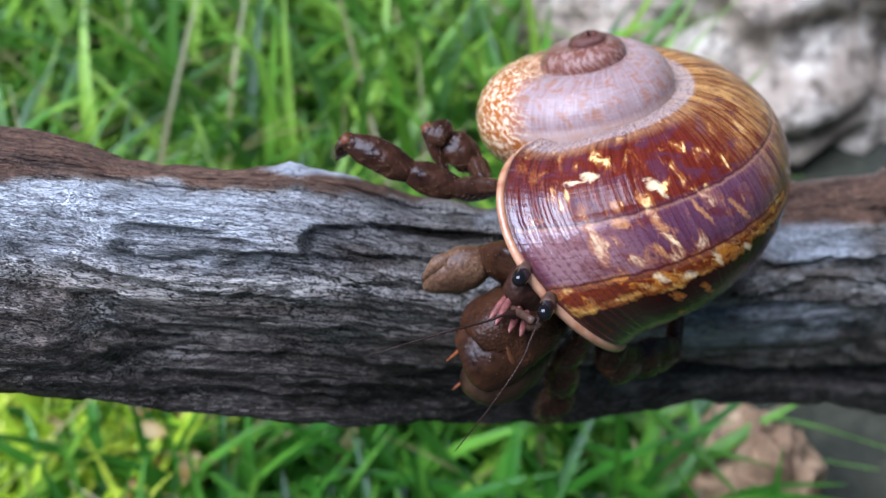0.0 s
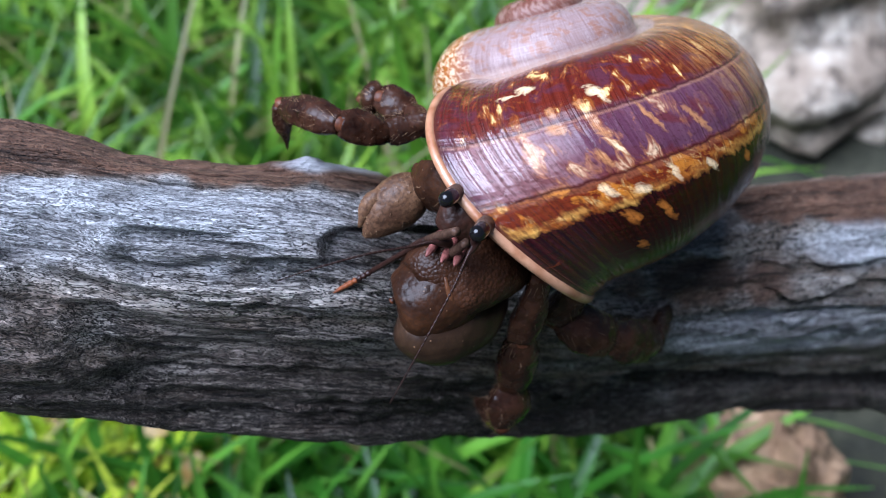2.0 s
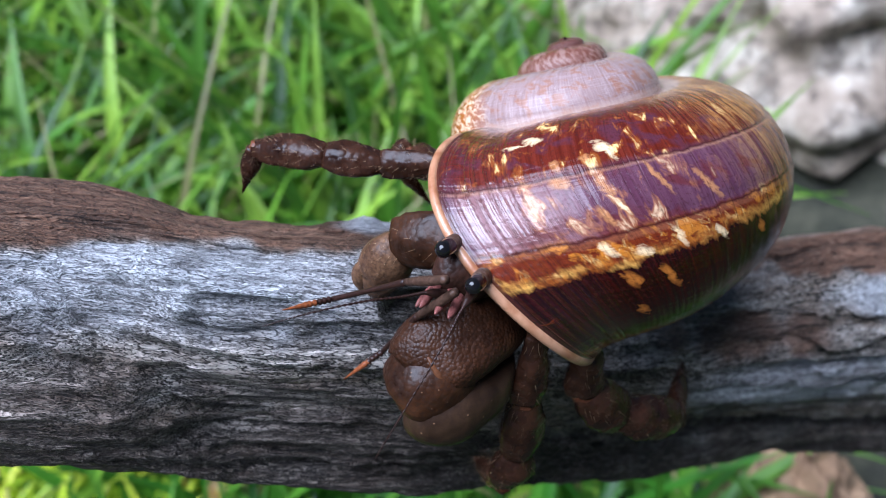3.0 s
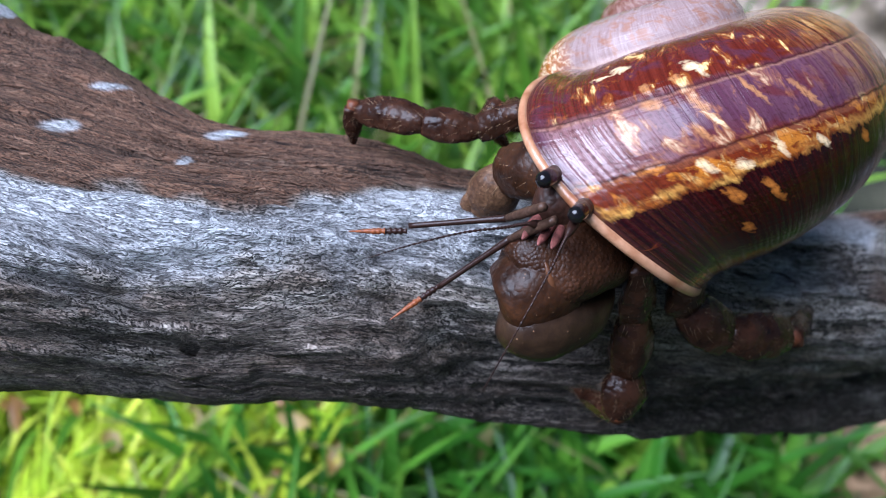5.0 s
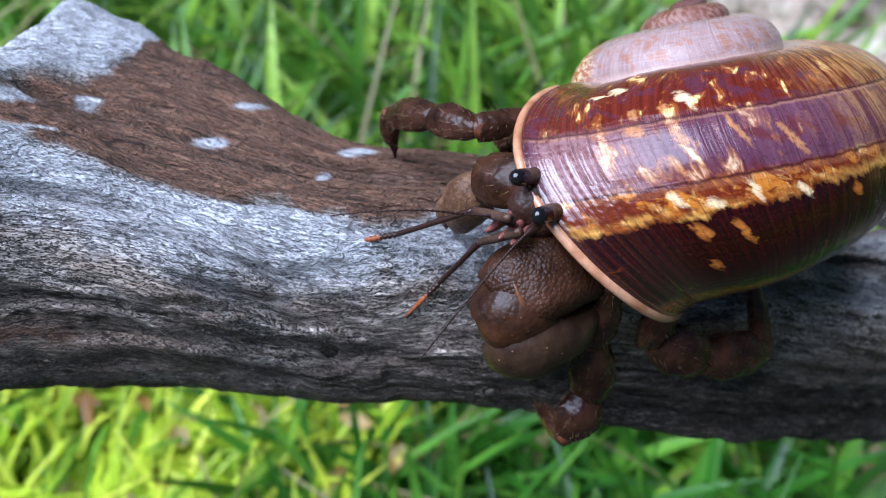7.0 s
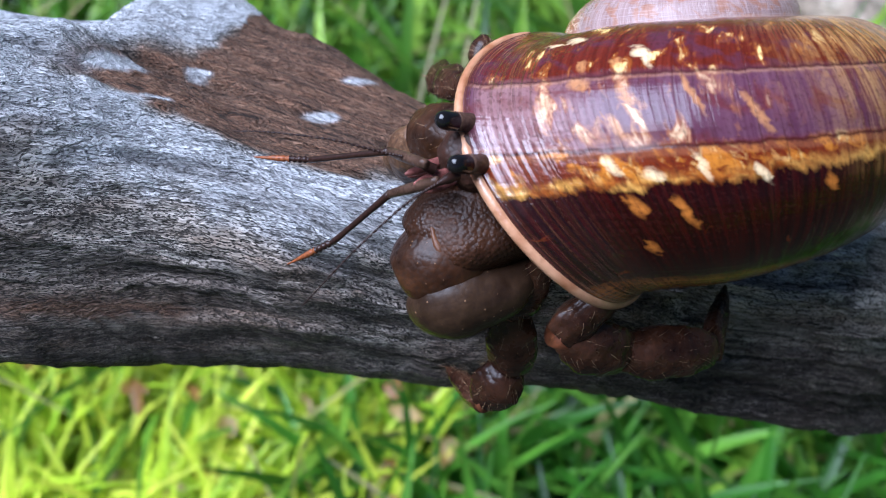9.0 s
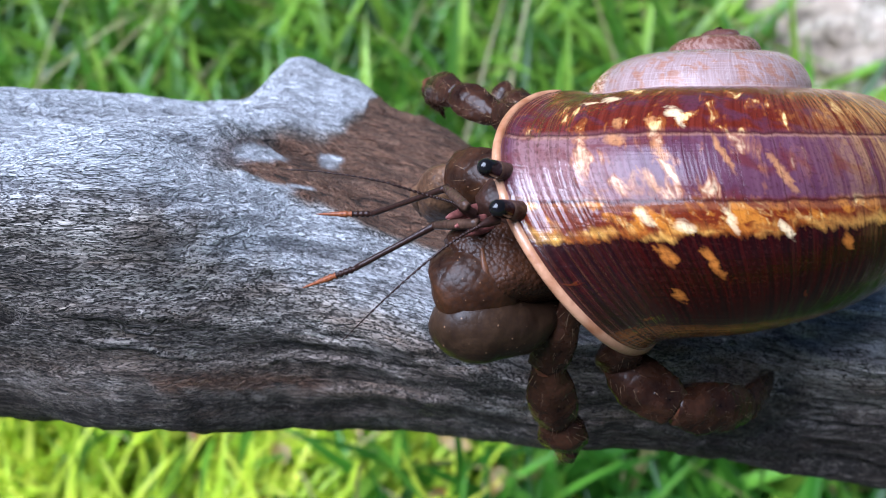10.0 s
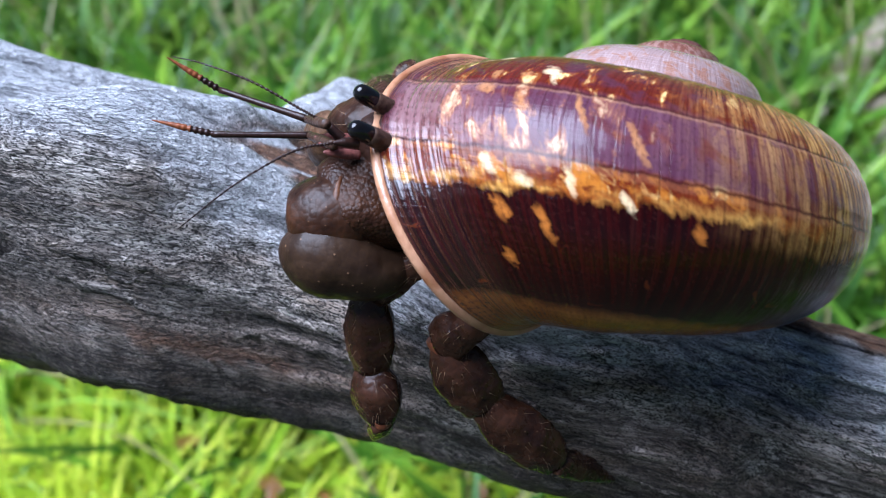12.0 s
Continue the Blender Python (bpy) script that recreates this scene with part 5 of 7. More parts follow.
    walk(NEAR_REAR[0], [
        (0, pose(0.0002, -0.0218, 0.0021, 155.3, 12.6, 21.7)), (0.5, pose(0.0002, -0.0218, 0.0021, 155.8, 8.8, 23.9)), (1, pose(0.0002, -0.0218, 0.0021, 169.9, 12.7, 22.0)),
        (1.5, pose(0.0002, -0.0218, 0.0021, 170.2, 0.5, 25.9)), (2, pose(0.0002, -0.0218, 0.0021, -176.5, 19.1, 21.1)), (2.5, pose(0.0002, -0.0218, 0.0021, -171.5, 27.3, 18.7)),
        (3, pose(0.0002, -0.0218, 0.0021, 168.4, 1.8, 18.3)), (3.5, pose(0.0002, -0.0218, 0.0021, -178.4, 3.4, 20.4)), (3.7, pose(0.0002, -0.0218, 0.0021, 176.2, 4.8, 22.1)),
        (5.3, pose(0.0002, -0.0218, 0.0021, -166.9, -1.7, 25.0)), (5.5, pose(0.0002, -0.0218, 0.0021, -171.2, -4.6, 26.9)), (6, pose(0.0002, -0.0218, 0.0021, -167.2, 19.6, 27.6)),
        (6.5, pose(0.0002, -0.0218, 0.0021, -35.9, 77.7, -152.4)), (7, pose(0.0002, -0.0218, 0.0021, -168.6, 12.4, 56.0)), (7.2, pose(0.0002, -0.0218, 0.0021, -168.4, 16.4, 49.0)),
        (8.8, pose(0.0002, -0.0218, 0.0021, -171.7, 56.8, 41.3)), (9, pose(0.0002, -0.0218, 0.0021, 160.2, 51.2, 26.0)), (9.5, pose(0.0002, -0.0218, 0.0021, 162.2, 35.2, 25.5)),
        (10, pose(0.0002, -0.0218, 0.0021, -164.7, 15.4, 29.3)), (10.5, pose(0.0002, -0.0218, 0.0021, -162.0, 46.4, 28.5)), (11, pose(0.0002, -0.0218, 0.0021, 163.8, 61.6, 18.2)),
        (11.5, pose(0.0002, -0.0218, 0.0021, 143.8, 69.0, -15.2)), (12, pose(0.0002, -0.0218, 0.0021, 165.2, 38.7, 5.6)),
    ])
    walk(NEAR_REAR[1], [
        (0, pose(0.0000, -0.0000, 0.0088, -16.8, 60.1, -34.0)), (0.5, pose(-0.0000, 0.0000, 0.0088, -10.4, 55.5, -29.7)), (1, pose(0.0000, 0.0000, 0.0088, -42.8, 50.4, -49.5)),
        (1.5, pose(0.0000, 0.0000, 0.0088, -19.7, 41.4, -38.7)), (2, pose(0.0000, 0.0000, 0.0088, -69.1, 39.0, -57.6)), (2.5, pose(-0.0000, 0.0000, 0.0088, -60.9, 37.2, -64.2)),
        (3, pose(0.0000, 0.0000, 0.0088, -19.5, 37.6, -39.8)), (3.5, pose(0.0000, 0.0000, 0.0088, -41.1, 34.5, -48.8)), (3.7, pose(0.0000, 0.0000, 0.0088, -36.8, 37.5, -43.1)),
        (5.3, pose(0.0000, 0.0000, 0.0088, -43.1, 18.4, -40.7)), (5.5, pose(-0.0000, 0.0000, 0.0088, -37.8, 20.8, -38.0)), (6, pose(0.0000, -0.0000, 0.0088, -60.8, 37.0, -58.0)),
        (6.5, pose(0.0000, 0.0000, 0.0088, 151.5, 48.9, -171.6)), (7, pose(-0.0000, 0.0000, 0.0088, -53.8, 45.4, -30.8)), (7.2, pose(0.0000, 0.0000, 0.0088, -57.9, 44.6, -38.6)),
        (8.8, pose(0.0000, 0.0000, 0.0088, -118.6, 57.5, -101.5)), (9, pose(0.0000, 0.0000, 0.0088, -126.1, 66.9, -131.8)), (9.5, pose(0.0000, -0.0000, 0.0088, -86.9, 70.6, -92.6)),
        (10, pose(0.0000, 0.0000, 0.0088, -77.9, 30.9, -57.1)), (10.5, pose(0.0000, 0.0000, 0.0088, -117.0, 43.4, -50.0)), (11, pose(-0.0000, 0.0000, 0.0088, -74.2, 70.7, -70.0)),
        (11.5, pose(0.0000, 0.0000, 0.0088, -114.8, 63.0, -93.8)), (12, pose(-0.0000, 0.0000, 0.0088, -65.8, 54.7, -85.0)),
    ])
    walk(NEAR_REAR[2], [
        (0, pose(0.0075, -0.0020, 0.0130, -41.0, 68.5, -54.7)), (0.5, pose(0.0070, -0.0022, 0.0137, -29.0, 64.6, -44.9)), (1, pose(0.0078, 0.0001, 0.0129, -55.9, 57.5, -73.5)),
        (1.5, pose(0.0061, -0.0011, 0.0150, -41.9, 52.9, -57.0)), (2, pose(0.0080, 0.0027, 0.0112, -62.1, 43.0, -76.3)), (2.5, pose(0.0080, 0.0010, 0.0122, -72.6, 34.3, -69.4)),
        (3, pose(0.0058, -0.0010, 0.0153, -39.4, 52.3, -62.2)), (3.5, pose(0.0068, 0.0010, 0.0142, -65.4, 47.4, -81.8)), (3.7, pose(0.0067, 0.0009, 0.0143, -61.2, 50.5, -73.2)),
        (5.3, pose(0.0055, 0.0032, 0.0148, -49.9, 29.1, -62.6)), (5.5, pose(0.0053, 0.0027, 0.0152, -43.5, 30.5, -56.2)), (6, pose(0.0079, 0.0019, 0.0122, -81.6, 38.7, -89.0)),
        (6.5, pose(0.0051, 0.0050, 0.0037, 173.8, 26.4, -149.5)), (7, pose(0.0068, 0.0042, 0.0124, -71.9, 47.1, -63.5)), (7.2, pose(0.0072, 0.0038, 0.0121, -74.5, 45.2, -70.7)),
        (8.8, pose(0.0083, 0.0019, 0.0065, -120.2, 44.0, -112.9)), (9, pose(0.0085, -0.0012, 0.0067, -144.9, 48.5, -144.5)), (9.5, pose(0.0088, -0.0008, 0.0089, -131.9, 57.3, -134.2)),
        (10, pose(0.0077, 0.0039, 0.0103, -72.7, 35.4, -95.1)), (10.5, pose(0.0042, 0.0071, 0.0059, -73.9, 29.9, -84.6)), (11, pose(0.0087, 0.0008, 0.0095, -88.1, 58.0, -99.0)),
        (11.5, pose(0.0082, 0.0028, 0.0071, -109.4, 45.6, -122.6)), (12, pose(0.0082, -0.0022, 0.0108, -84.3, 55.3, -112.1)),
    ])
    walk(NEAR_REAR[3], [
        (0, pose(0.0182, -0.0042, 0.0161, -116.6, 52.0, -155.7)), (0.5, pose(0.0173, -0.0046, 0.0179, -108.4, 56.9, -149.2)), (1, pose(0.0184, -0.0024, 0.0163, -105.8, 43.6, -146.3)),
        (1.5, pose(0.0162, -0.0026, 0.0201, -119.1, 52.7, -138.4)), (2, pose(0.0187, 0.0016, 0.0151, -87.2, 35.3, -128.5)), (2.5, pose(0.0189, 0.0030, 0.0150, -86.6, 23.5, -145.2)),
        (3, pose(0.0155, -0.0038, 0.0207, -90.4, 54.4, -148.9)), (3.5, pose(0.0176, -0.0010, 0.0174, -91.1, 42.5, -162.0)), (3.7, pose(0.0176, -0.0003, 0.0178, -100.2, 40.0, -163.0)),
        (5.3, pose(0.0149, 0.0041, 0.0213, -50.1, 24.3, -100.1)), (5.5, pose(0.0141, 0.0036, 0.0224, -54.9, 31.3, -94.7)), (6, pose(0.0192, 0.0010, 0.0135, -84.8, 23.2, -137.7)),
        (6.5, pose(0.0089, 0.0086, -0.0065, -152.7, -37.6, -126.4)), (7, pose(0.0177, 0.0067, 0.0148, -152.7, 4.0, 156.7)), (7.2, pose(0.0183, 0.0054, 0.0142, -150.6, 1.4, 161.5)),
        (8.8, pose(0.0189, 0.0018, 0.0023, -104.2, 6.2, -168.2)), (9, pose(0.0180, -0.0025, 0.0005, -117.9, 13.1, -166.7)), (9.5, pose(0.0193, -0.0022, 0.0048, -118.0, 22.8, -169.1)),
        (10, pose(0.0184, 0.0009, 0.0131, -64.1, 24.2, -126.4)), (10.5, pose(0.0153, 0.0066, 0.0086, -72.1, 1.6, -139.2)), (11, pose(0.0200, -0.0013, 0.0097, -109.2, 7.6, -142.2)),
        (11.5, pose(0.0187, -0.0008, 0.0044, -93.2, -12.7, -161.9)), (12, pose(0.0184, -0.0074, 0.0115, -84.3, 16.8, -138.4)),
    ])
    walk(FAR_FRONT[0], [
        (0, pose(-0.0172, -0.0107, 0.0175, 167.9, 47.7, -41.9)), (0.5, pose(-0.0172, -0.0107, 0.0175, 171.7, 47.0, -41.4)), (1, pose(-0.0172, -0.0107, 0.0175, 129.9, 53.5, -46.0)),
        (1.5, pose(-0.0172, -0.0107, 0.0175, 137.1, 52.5, -47.5)), (2, pose(-0.0172, -0.0107, 0.0175, 151.8, 53.1, -52.0)), (2.5, pose(-0.0172, -0.0107, 0.0175, 105.1, 63.8, -85.8)),
        (3, pose(-0.0172, -0.0107, 0.0175, 110.7, 58.7, -78.8)), (3.5, pose(-0.0172, -0.0107, 0.0175, 111.6, 53.9, -68.8)), (3.7, pose(-0.0172, -0.0107, 0.0175, 117.7, 52.4, -68.5)),
        (5.3, pose(-0.0172, -0.0107, 0.0175, 140.5, 48.4, -58.1)), (5.5, pose(-0.0172, -0.0107, 0.0175, 147.1, 49.1, -59.2)), (6, pose(-0.0172, -0.0107, 0.0175, 118.9, 51.6, -63.8)),
        (6.5, pose(-0.0172, -0.0107, 0.0175, 87.0, 51.3, -66.3)), (7, pose(-0.0172, -0.0107, 0.0175, 83.7, 50.7, -61.6)), (7.2, pose(-0.0172, -0.0107, 0.0175, 75.1, 50.1, -61.9)),
        (8.8, pose(-0.0172, -0.0107, 0.0175, 157.2, 48.6, -23.6)), (9, pose(-0.0172, -0.0107, 0.0175, 164.3, 47.1, -24.3)), (9.5, pose(-0.0172, -0.0107, 0.0175, 168.0, 53.3, -31.4)),
        (10, pose(-0.0172, -0.0107, 0.0175, 158.9, 62.1, -45.8)), (10.5, pose(-0.0172, -0.0107, 0.0175, 150.8, 58.9, -50.6)), (11, pose(-0.0172, -0.0107, 0.0175, 146.1, 58.0, -56.5)),
        (11.5, pose(-0.0172, -0.0107, 0.0175, 129.1, 50.6, -50.2)), (12, pose(-0.0172, -0.0107, 0.0175, 109.6, 26.7, -17.5)),
    ])
    walk(FAR_FRONT[1], [
        (0, pose(0.0000, 0.0000, 0.0083, -46.8, -18.4, 50.5)), (0.5, pose(0.0000, 0.0000, 0.0083, -49.4, -17.3, 53.4)), (1, pose(0.0000, 0.0000, 0.0083, -44.1, -25.7, 30.3)),
        (1.5, pose(0.0000, 0.0000, 0.0083, -20.3, -26.5, 37.0)), (2, pose(0.0000, 0.0000, 0.0083, -66.5, -7.6, 33.4)), (2.5, pose(0.0000, 0.0000, 0.0083, -2.4, -7.2, 33.6)),
        (3, pose(0.0000, 0.0000, 0.0083, -16.1, -3.4, 26.8)), (3.5, pose(0.0000, -0.0000, 0.0083, 5.9, -20.3, 24.2)), (3.7, pose(0.0000, 0.0000, 0.0083, -4.3, -17.7, 23.6)),
        (5.3, pose(0.0000, 0.0000, 0.0083, -43.0, -13.5, 26.3)), (5.5, pose(0.0000, -0.0000, 0.0083, -45.6, -9.1, 25.0)), (6, pose(-0.0000, -0.0000, 0.0083, -25.4, -20.2, 20.9)),
        (6.5, pose(-0.0000, -0.0000, 0.0083, 31.6, -30.1, 6.4)), (7, pose(0.0000, -0.0000, 0.0083, 45.3, -33.2, 1.2)), (7.2, pose(0.0000, -0.0000, 0.0083, 61.8, -35.1, -8.2)),
        (8.8, pose(-0.0000, -0.0000, 0.0083, 3.3, -41.1, 52.4)), (9, pose(0.0000, 0.0000, 0.0083, -4.3, -35.9, 56.8)), (9.5, pose(0.0000, 0.0000, 0.0083, -7.8, -21.8, 53.4)),
        (10, pose(0.0000, -0.0000, 0.0083, -27.9, -10.4, 46.0)), (10.5, pose(0.0000, -0.0000, 0.0083, -24.1, -17.7, 44.0)), (11, pose(-0.0000, 0.0000, 0.0083, -27.7, -15.5, 40.1)),
        (11.5, pose(-0.0000, 0.0000, 0.0083, -5.3, -39.5, 33.4)), (12, pose(-0.0000, -0.0000, 0.0083, 111.6, -75.4, -72.9)),
    ])
    walk(FAR_FRONT[2], [
        (0, pose(-0.0048, 0.0021, 0.0128, -47.3, -20.2, 58.3)), (0.5, pose(-0.0050, 0.0021, 0.0126, -51.9, -18.4, 60.8)), (1, pose(-0.0043, 0.0031, 0.0128, 14.9, -39.4, 39.5)),
        (1.5, pose(-0.0038, 0.0002, 0.0141, 1.3, -34.0, 42.3)), (2, pose(-0.0038, 0.0051, 0.0110, -9.6, -22.8, 47.5)), (2.5, pose(-0.0009, -0.0002, 0.0152, -8.3, 5.2, 36.9)),
        (3, pose(-0.0012, 0.0015, 0.0150, 2.6, -4.9, 30.6)), (3.5, pose(-0.0019, -0.0016, 0.0148, 19.2, -21.2, 25.4)), (3.7, pose(-0.0021, -0.0004, 0.0149, 17.7, -22.2, 24.8)),
        (5.3, pose(-0.0032, 0.0037, 0.0132, -37.3, -18.9, 31.5)), (5.5, pose(-0.0028, 0.0042, 0.0131, -48.7, -14.6, 32.3)), (6, pose(-0.0031, 0.0020, 0.0142, 7.7, -21.3, 22.2)),
        (6.5, pose(-0.0025, -0.0039, 0.0134, 40.0, -24.8, 8.9)), (7, pose(-0.0026, -0.0050, 0.0124, 58.5, -25.9, 5.5)), (7.2, pose(-0.0027, -0.0058, 0.0110, 84.4, -28.7, -5.9)),
        (8.8, pose(-0.0025, -0.0039, 0.0135, 30.3, -28.1, 44.5)), (9, pose(-0.0027, -0.0031, 0.0139, 20.5, -27.9, 44.4)), (9.5, pose(-0.0023, -0.0015, 0.0147, 11.3, -17.6, 42.1)),
        (10, pose(-0.0031, 0.0015, 0.0143, 6.6, -10.3, 36.6)), (10.5, pose(-0.0033, 0.0007, 0.0143, 9.2, -15.4, 33.7)), (11, pose(-0.0033, 0.0014, 0.0142, 9.9, -11.7, 31.4)),
        (11.5, pose(-0.0040, -0.0019, 0.0136, 35.2, -34.4, 22.0)), (12, pose(-0.0054, -0.0043, 0.0077, 87.0, -65.4, -28.6)),
    ])
    walk(FAR_FRONT[3], [
        (0, pose(-0.0120, 0.0039, 0.0189, -34.4, 22.2, -71.0)), (0.5, pose(-0.0125, 0.0041, 0.0182, -41.8, 21.5, -74.2)), (1, pose(-0.0073, -0.0026, 0.0200, -75.1, 67.4, -96.8)),
        (1.5, pose(-0.0076, -0.0036, 0.0221, -144.8, 57.0, -116.1)), (2, pose(-0.0075, 0.0035, 0.0198, -43.9, 51.0, -59.2)), (2.5, pose(-0.0010, 0.0014, 0.0246, -35.8, 25.1, -18.3)),
        (3, pose(-0.0017, 0.0007, 0.0245, -45.2, 53.2, -61.9)), (3.5, pose(-0.0035, -0.0059, 0.0232, -92.5, 69.2, -89.4)), (3.7, pose(-0.0040, -0.0045, 0.0234, -87.1, 60.8, -85.4)),
        (5.3, pose(-0.0083, 0.0074, 0.0205, -31.6, 41.7, -68.6)), (5.5, pose(-0.0080, 0.0094, 0.0192, -38.3, 31.9, -69.9)), (6, pose(-0.0058, -0.0005, 0.0230, -3.0, 33.7, -44.8)),
        (6.5, pose(-0.0046, -0.0105, 0.0201, 36.5, 67.4, 0.6)), (7, pose(-0.0040, -0.0133, 0.0169, 89.1, 73.2, 60.2)), (7.2, pose(-0.0042, -0.0152, 0.0118, 127.6, 67.8, 84.0)),
        (8.8, pose(-0.0018, -0.0100, 0.0208, -5.8, 57.7, -56.5)), (9, pose(-0.0033, -0.0085, 0.0218, -16.2, 48.7, -66.0)), (9.5, pose(-0.0031, -0.0048, 0.0237, -27.4, 36.6, -77.1)),
        (10, pose(-0.0038, -0.0004, 0.0237, -59.1, 38.2, -100.1)), (10.5, pose(-0.0046, -0.0020, 0.0235, -64.6, 39.3, -102.0)), (11, pose(-0.0041, -0.0010, 0.0235, -66.3, 36.6, -105.2)),
        (11.5, pose(-0.0060, -0.0087, 0.0201, -49.4, 60.1, -121.4)), (12, pose(-0.0104, -0.0124, 0.0079, 89.0, 67.4, -8.8)),
    ])
    walk(FAR_REAR[0], [
        (0, pose(-0.0193, -0.0076, 0.0125, 126.5, -41.1, 163.0)), (0.5, pose(-0.0193, -0.0076, 0.0125, 125.9, -39.4, 157.8)), (1.5, pose(-0.0193, -0.0076, 0.0125, 123.8, -44.8, -176.6)),
        (2.5, pose(-0.0193, -0.0076, 0.0125, 107.7, -39.2, 175.9)), (3.5, pose(-0.0193, -0.0076, 0.0125, 153.4, -30.6, 142.0)), (5.5, pose(-0.0193, -0.0076, 0.0125, 133.0, -42.3, 148.3)),
        (6.5, pose(-0.0193, -0.0076, 0.0125, 166.9, -38.9, 138.8)), (9.5, pose(-0.0193, -0.0076, 0.0125, 108.2, -68.0, -157.6)), (10.5, pose(-0.0193, -0.0076, 0.0125, 85.6, -56.5, -132.8)),
        (11.5, pose(-0.0193, -0.0076, 0.0125, 42.9, -15.9, -80.6)), (12, pose(-0.0193, -0.0076, 0.0125, 74.9, 4.6, -78.8)),
    ])
    walk(FAR_REAR[1], [
        (0, pose(-0.0000, -0.0000, 0.0053, -66.9, 24.7, -87.9)), (0.5, pose(0.0000, 0.0000, 0.0053, -68.8, 28.0, -88.2)), (1.5, pose(-0.0000, -0.0000, 0.0053, -45.5, 9.3, -73.8)),
        (2.5, pose(0.0000, 0.0000, 0.0053, -51.4, 43.1, -96.5)), (3.5, pose(0.0000, 0.0000, 0.0053, -39.0, 5.5, -100.9)), (5.5, pose(0.0000, 0.0000, 0.0053, -42.4, 26.4, -102.5)),
        (6.5, pose(0.0000, 0.0000, 0.0053, -25.6, 1.7, -112.1)), (9.5, pose(-0.0000, 0.0000, 0.0053, 4.6, 13.1, -95.6)), (10.5, pose(0.0000, 0.0000, 0.0053, 5.5, 15.9, -80.7)),
        (11.5, pose(-0.0000, 0.0000, 0.0053, 54.6, 3.5, -54.6)), (12, pose(0.0000, -0.0000, 0.0053, 41.9, -13.3, -27.1)),
    ])
    walk(FAR_REAR[2], [
        (0, pose(0.0049, -0.0007, 0.0071, -66.7, 24.5, -97.2)), (0.5, pose(0.0050, -0.0007, 0.0069, -71.8, 27.4, -98.8)), (1.5, pose(0.0038, 0.0005, 0.0089, -8.2, 21.2, -99.9)),
        (2.5, pose(0.0039, -0.0027, 0.0077, -27.2, 42.6, -109.3)), (3.5, pose(0.0032, -0.0010, 0.0094, -50.4, 15.4, -143.1)), (5.5, pose(0.0031, -0.0025, 0.0088, -53.9, 28.2, -146.6)),
        (6.5, pose(0.0021, -0.0010, 0.0100, -44.4, 12.1, -156.4)), (9.5, pose(-0.0005, -0.0011, 0.0104, -3.8, 30.9, -125.4)), (10.5, pose(-0.0003, -0.0015, 0.0103, 4.0, 34.1, -107.7)),
        (11.5, pose(-0.0034, -0.0027, 0.0083, 57.4, 27.0, -60.8)), (12, pose(-0.0024, -0.0027, 0.0091, 45.8, 8.5, -33.1)),
    ])
    walk(FAR_REAR[3], [
        (0, pose(0.0076, -0.0015, 0.0082, -130.2, -20.4, 126.1)), (0.5, pose(0.0077, -0.0016, 0.0078, -125.4, -26.8, 123.3)), (1.5, pose(0.0040, -0.0007, 0.0117, -75.9, -28.2, 87.6)),
        (2.5, pose(0.0046, -0.0049, 0.0097, -130.3, -45.4, 135.3)), (3.5, pose(0.0042, -0.0032, 0.0112, -46.1, -17.6, 54.4)), (5.5, pose(0.0038, -0.0050, 0.0103, -48.7, -41.4, 67.4)),
        (6.5, pose(0.0025, -0.0031, 0.0122, -44.9, -6.0, 60.3)), (9.5, pose(-0.0013, -0.0025, 0.0130, -60.7, -22.5, 75.9)), (10.5, pose(-0.0010, -0.0031, 0.0128, -73.4, -22.9, 95.2)),
        (11.5, pose(-0.0053, -0.0045, 0.0098, -103.8, -18.0, 118.9)), (12, pose(-0.0033, -0.0047, 0.0112, -86.3, 17.0, 146.6)),
    ])
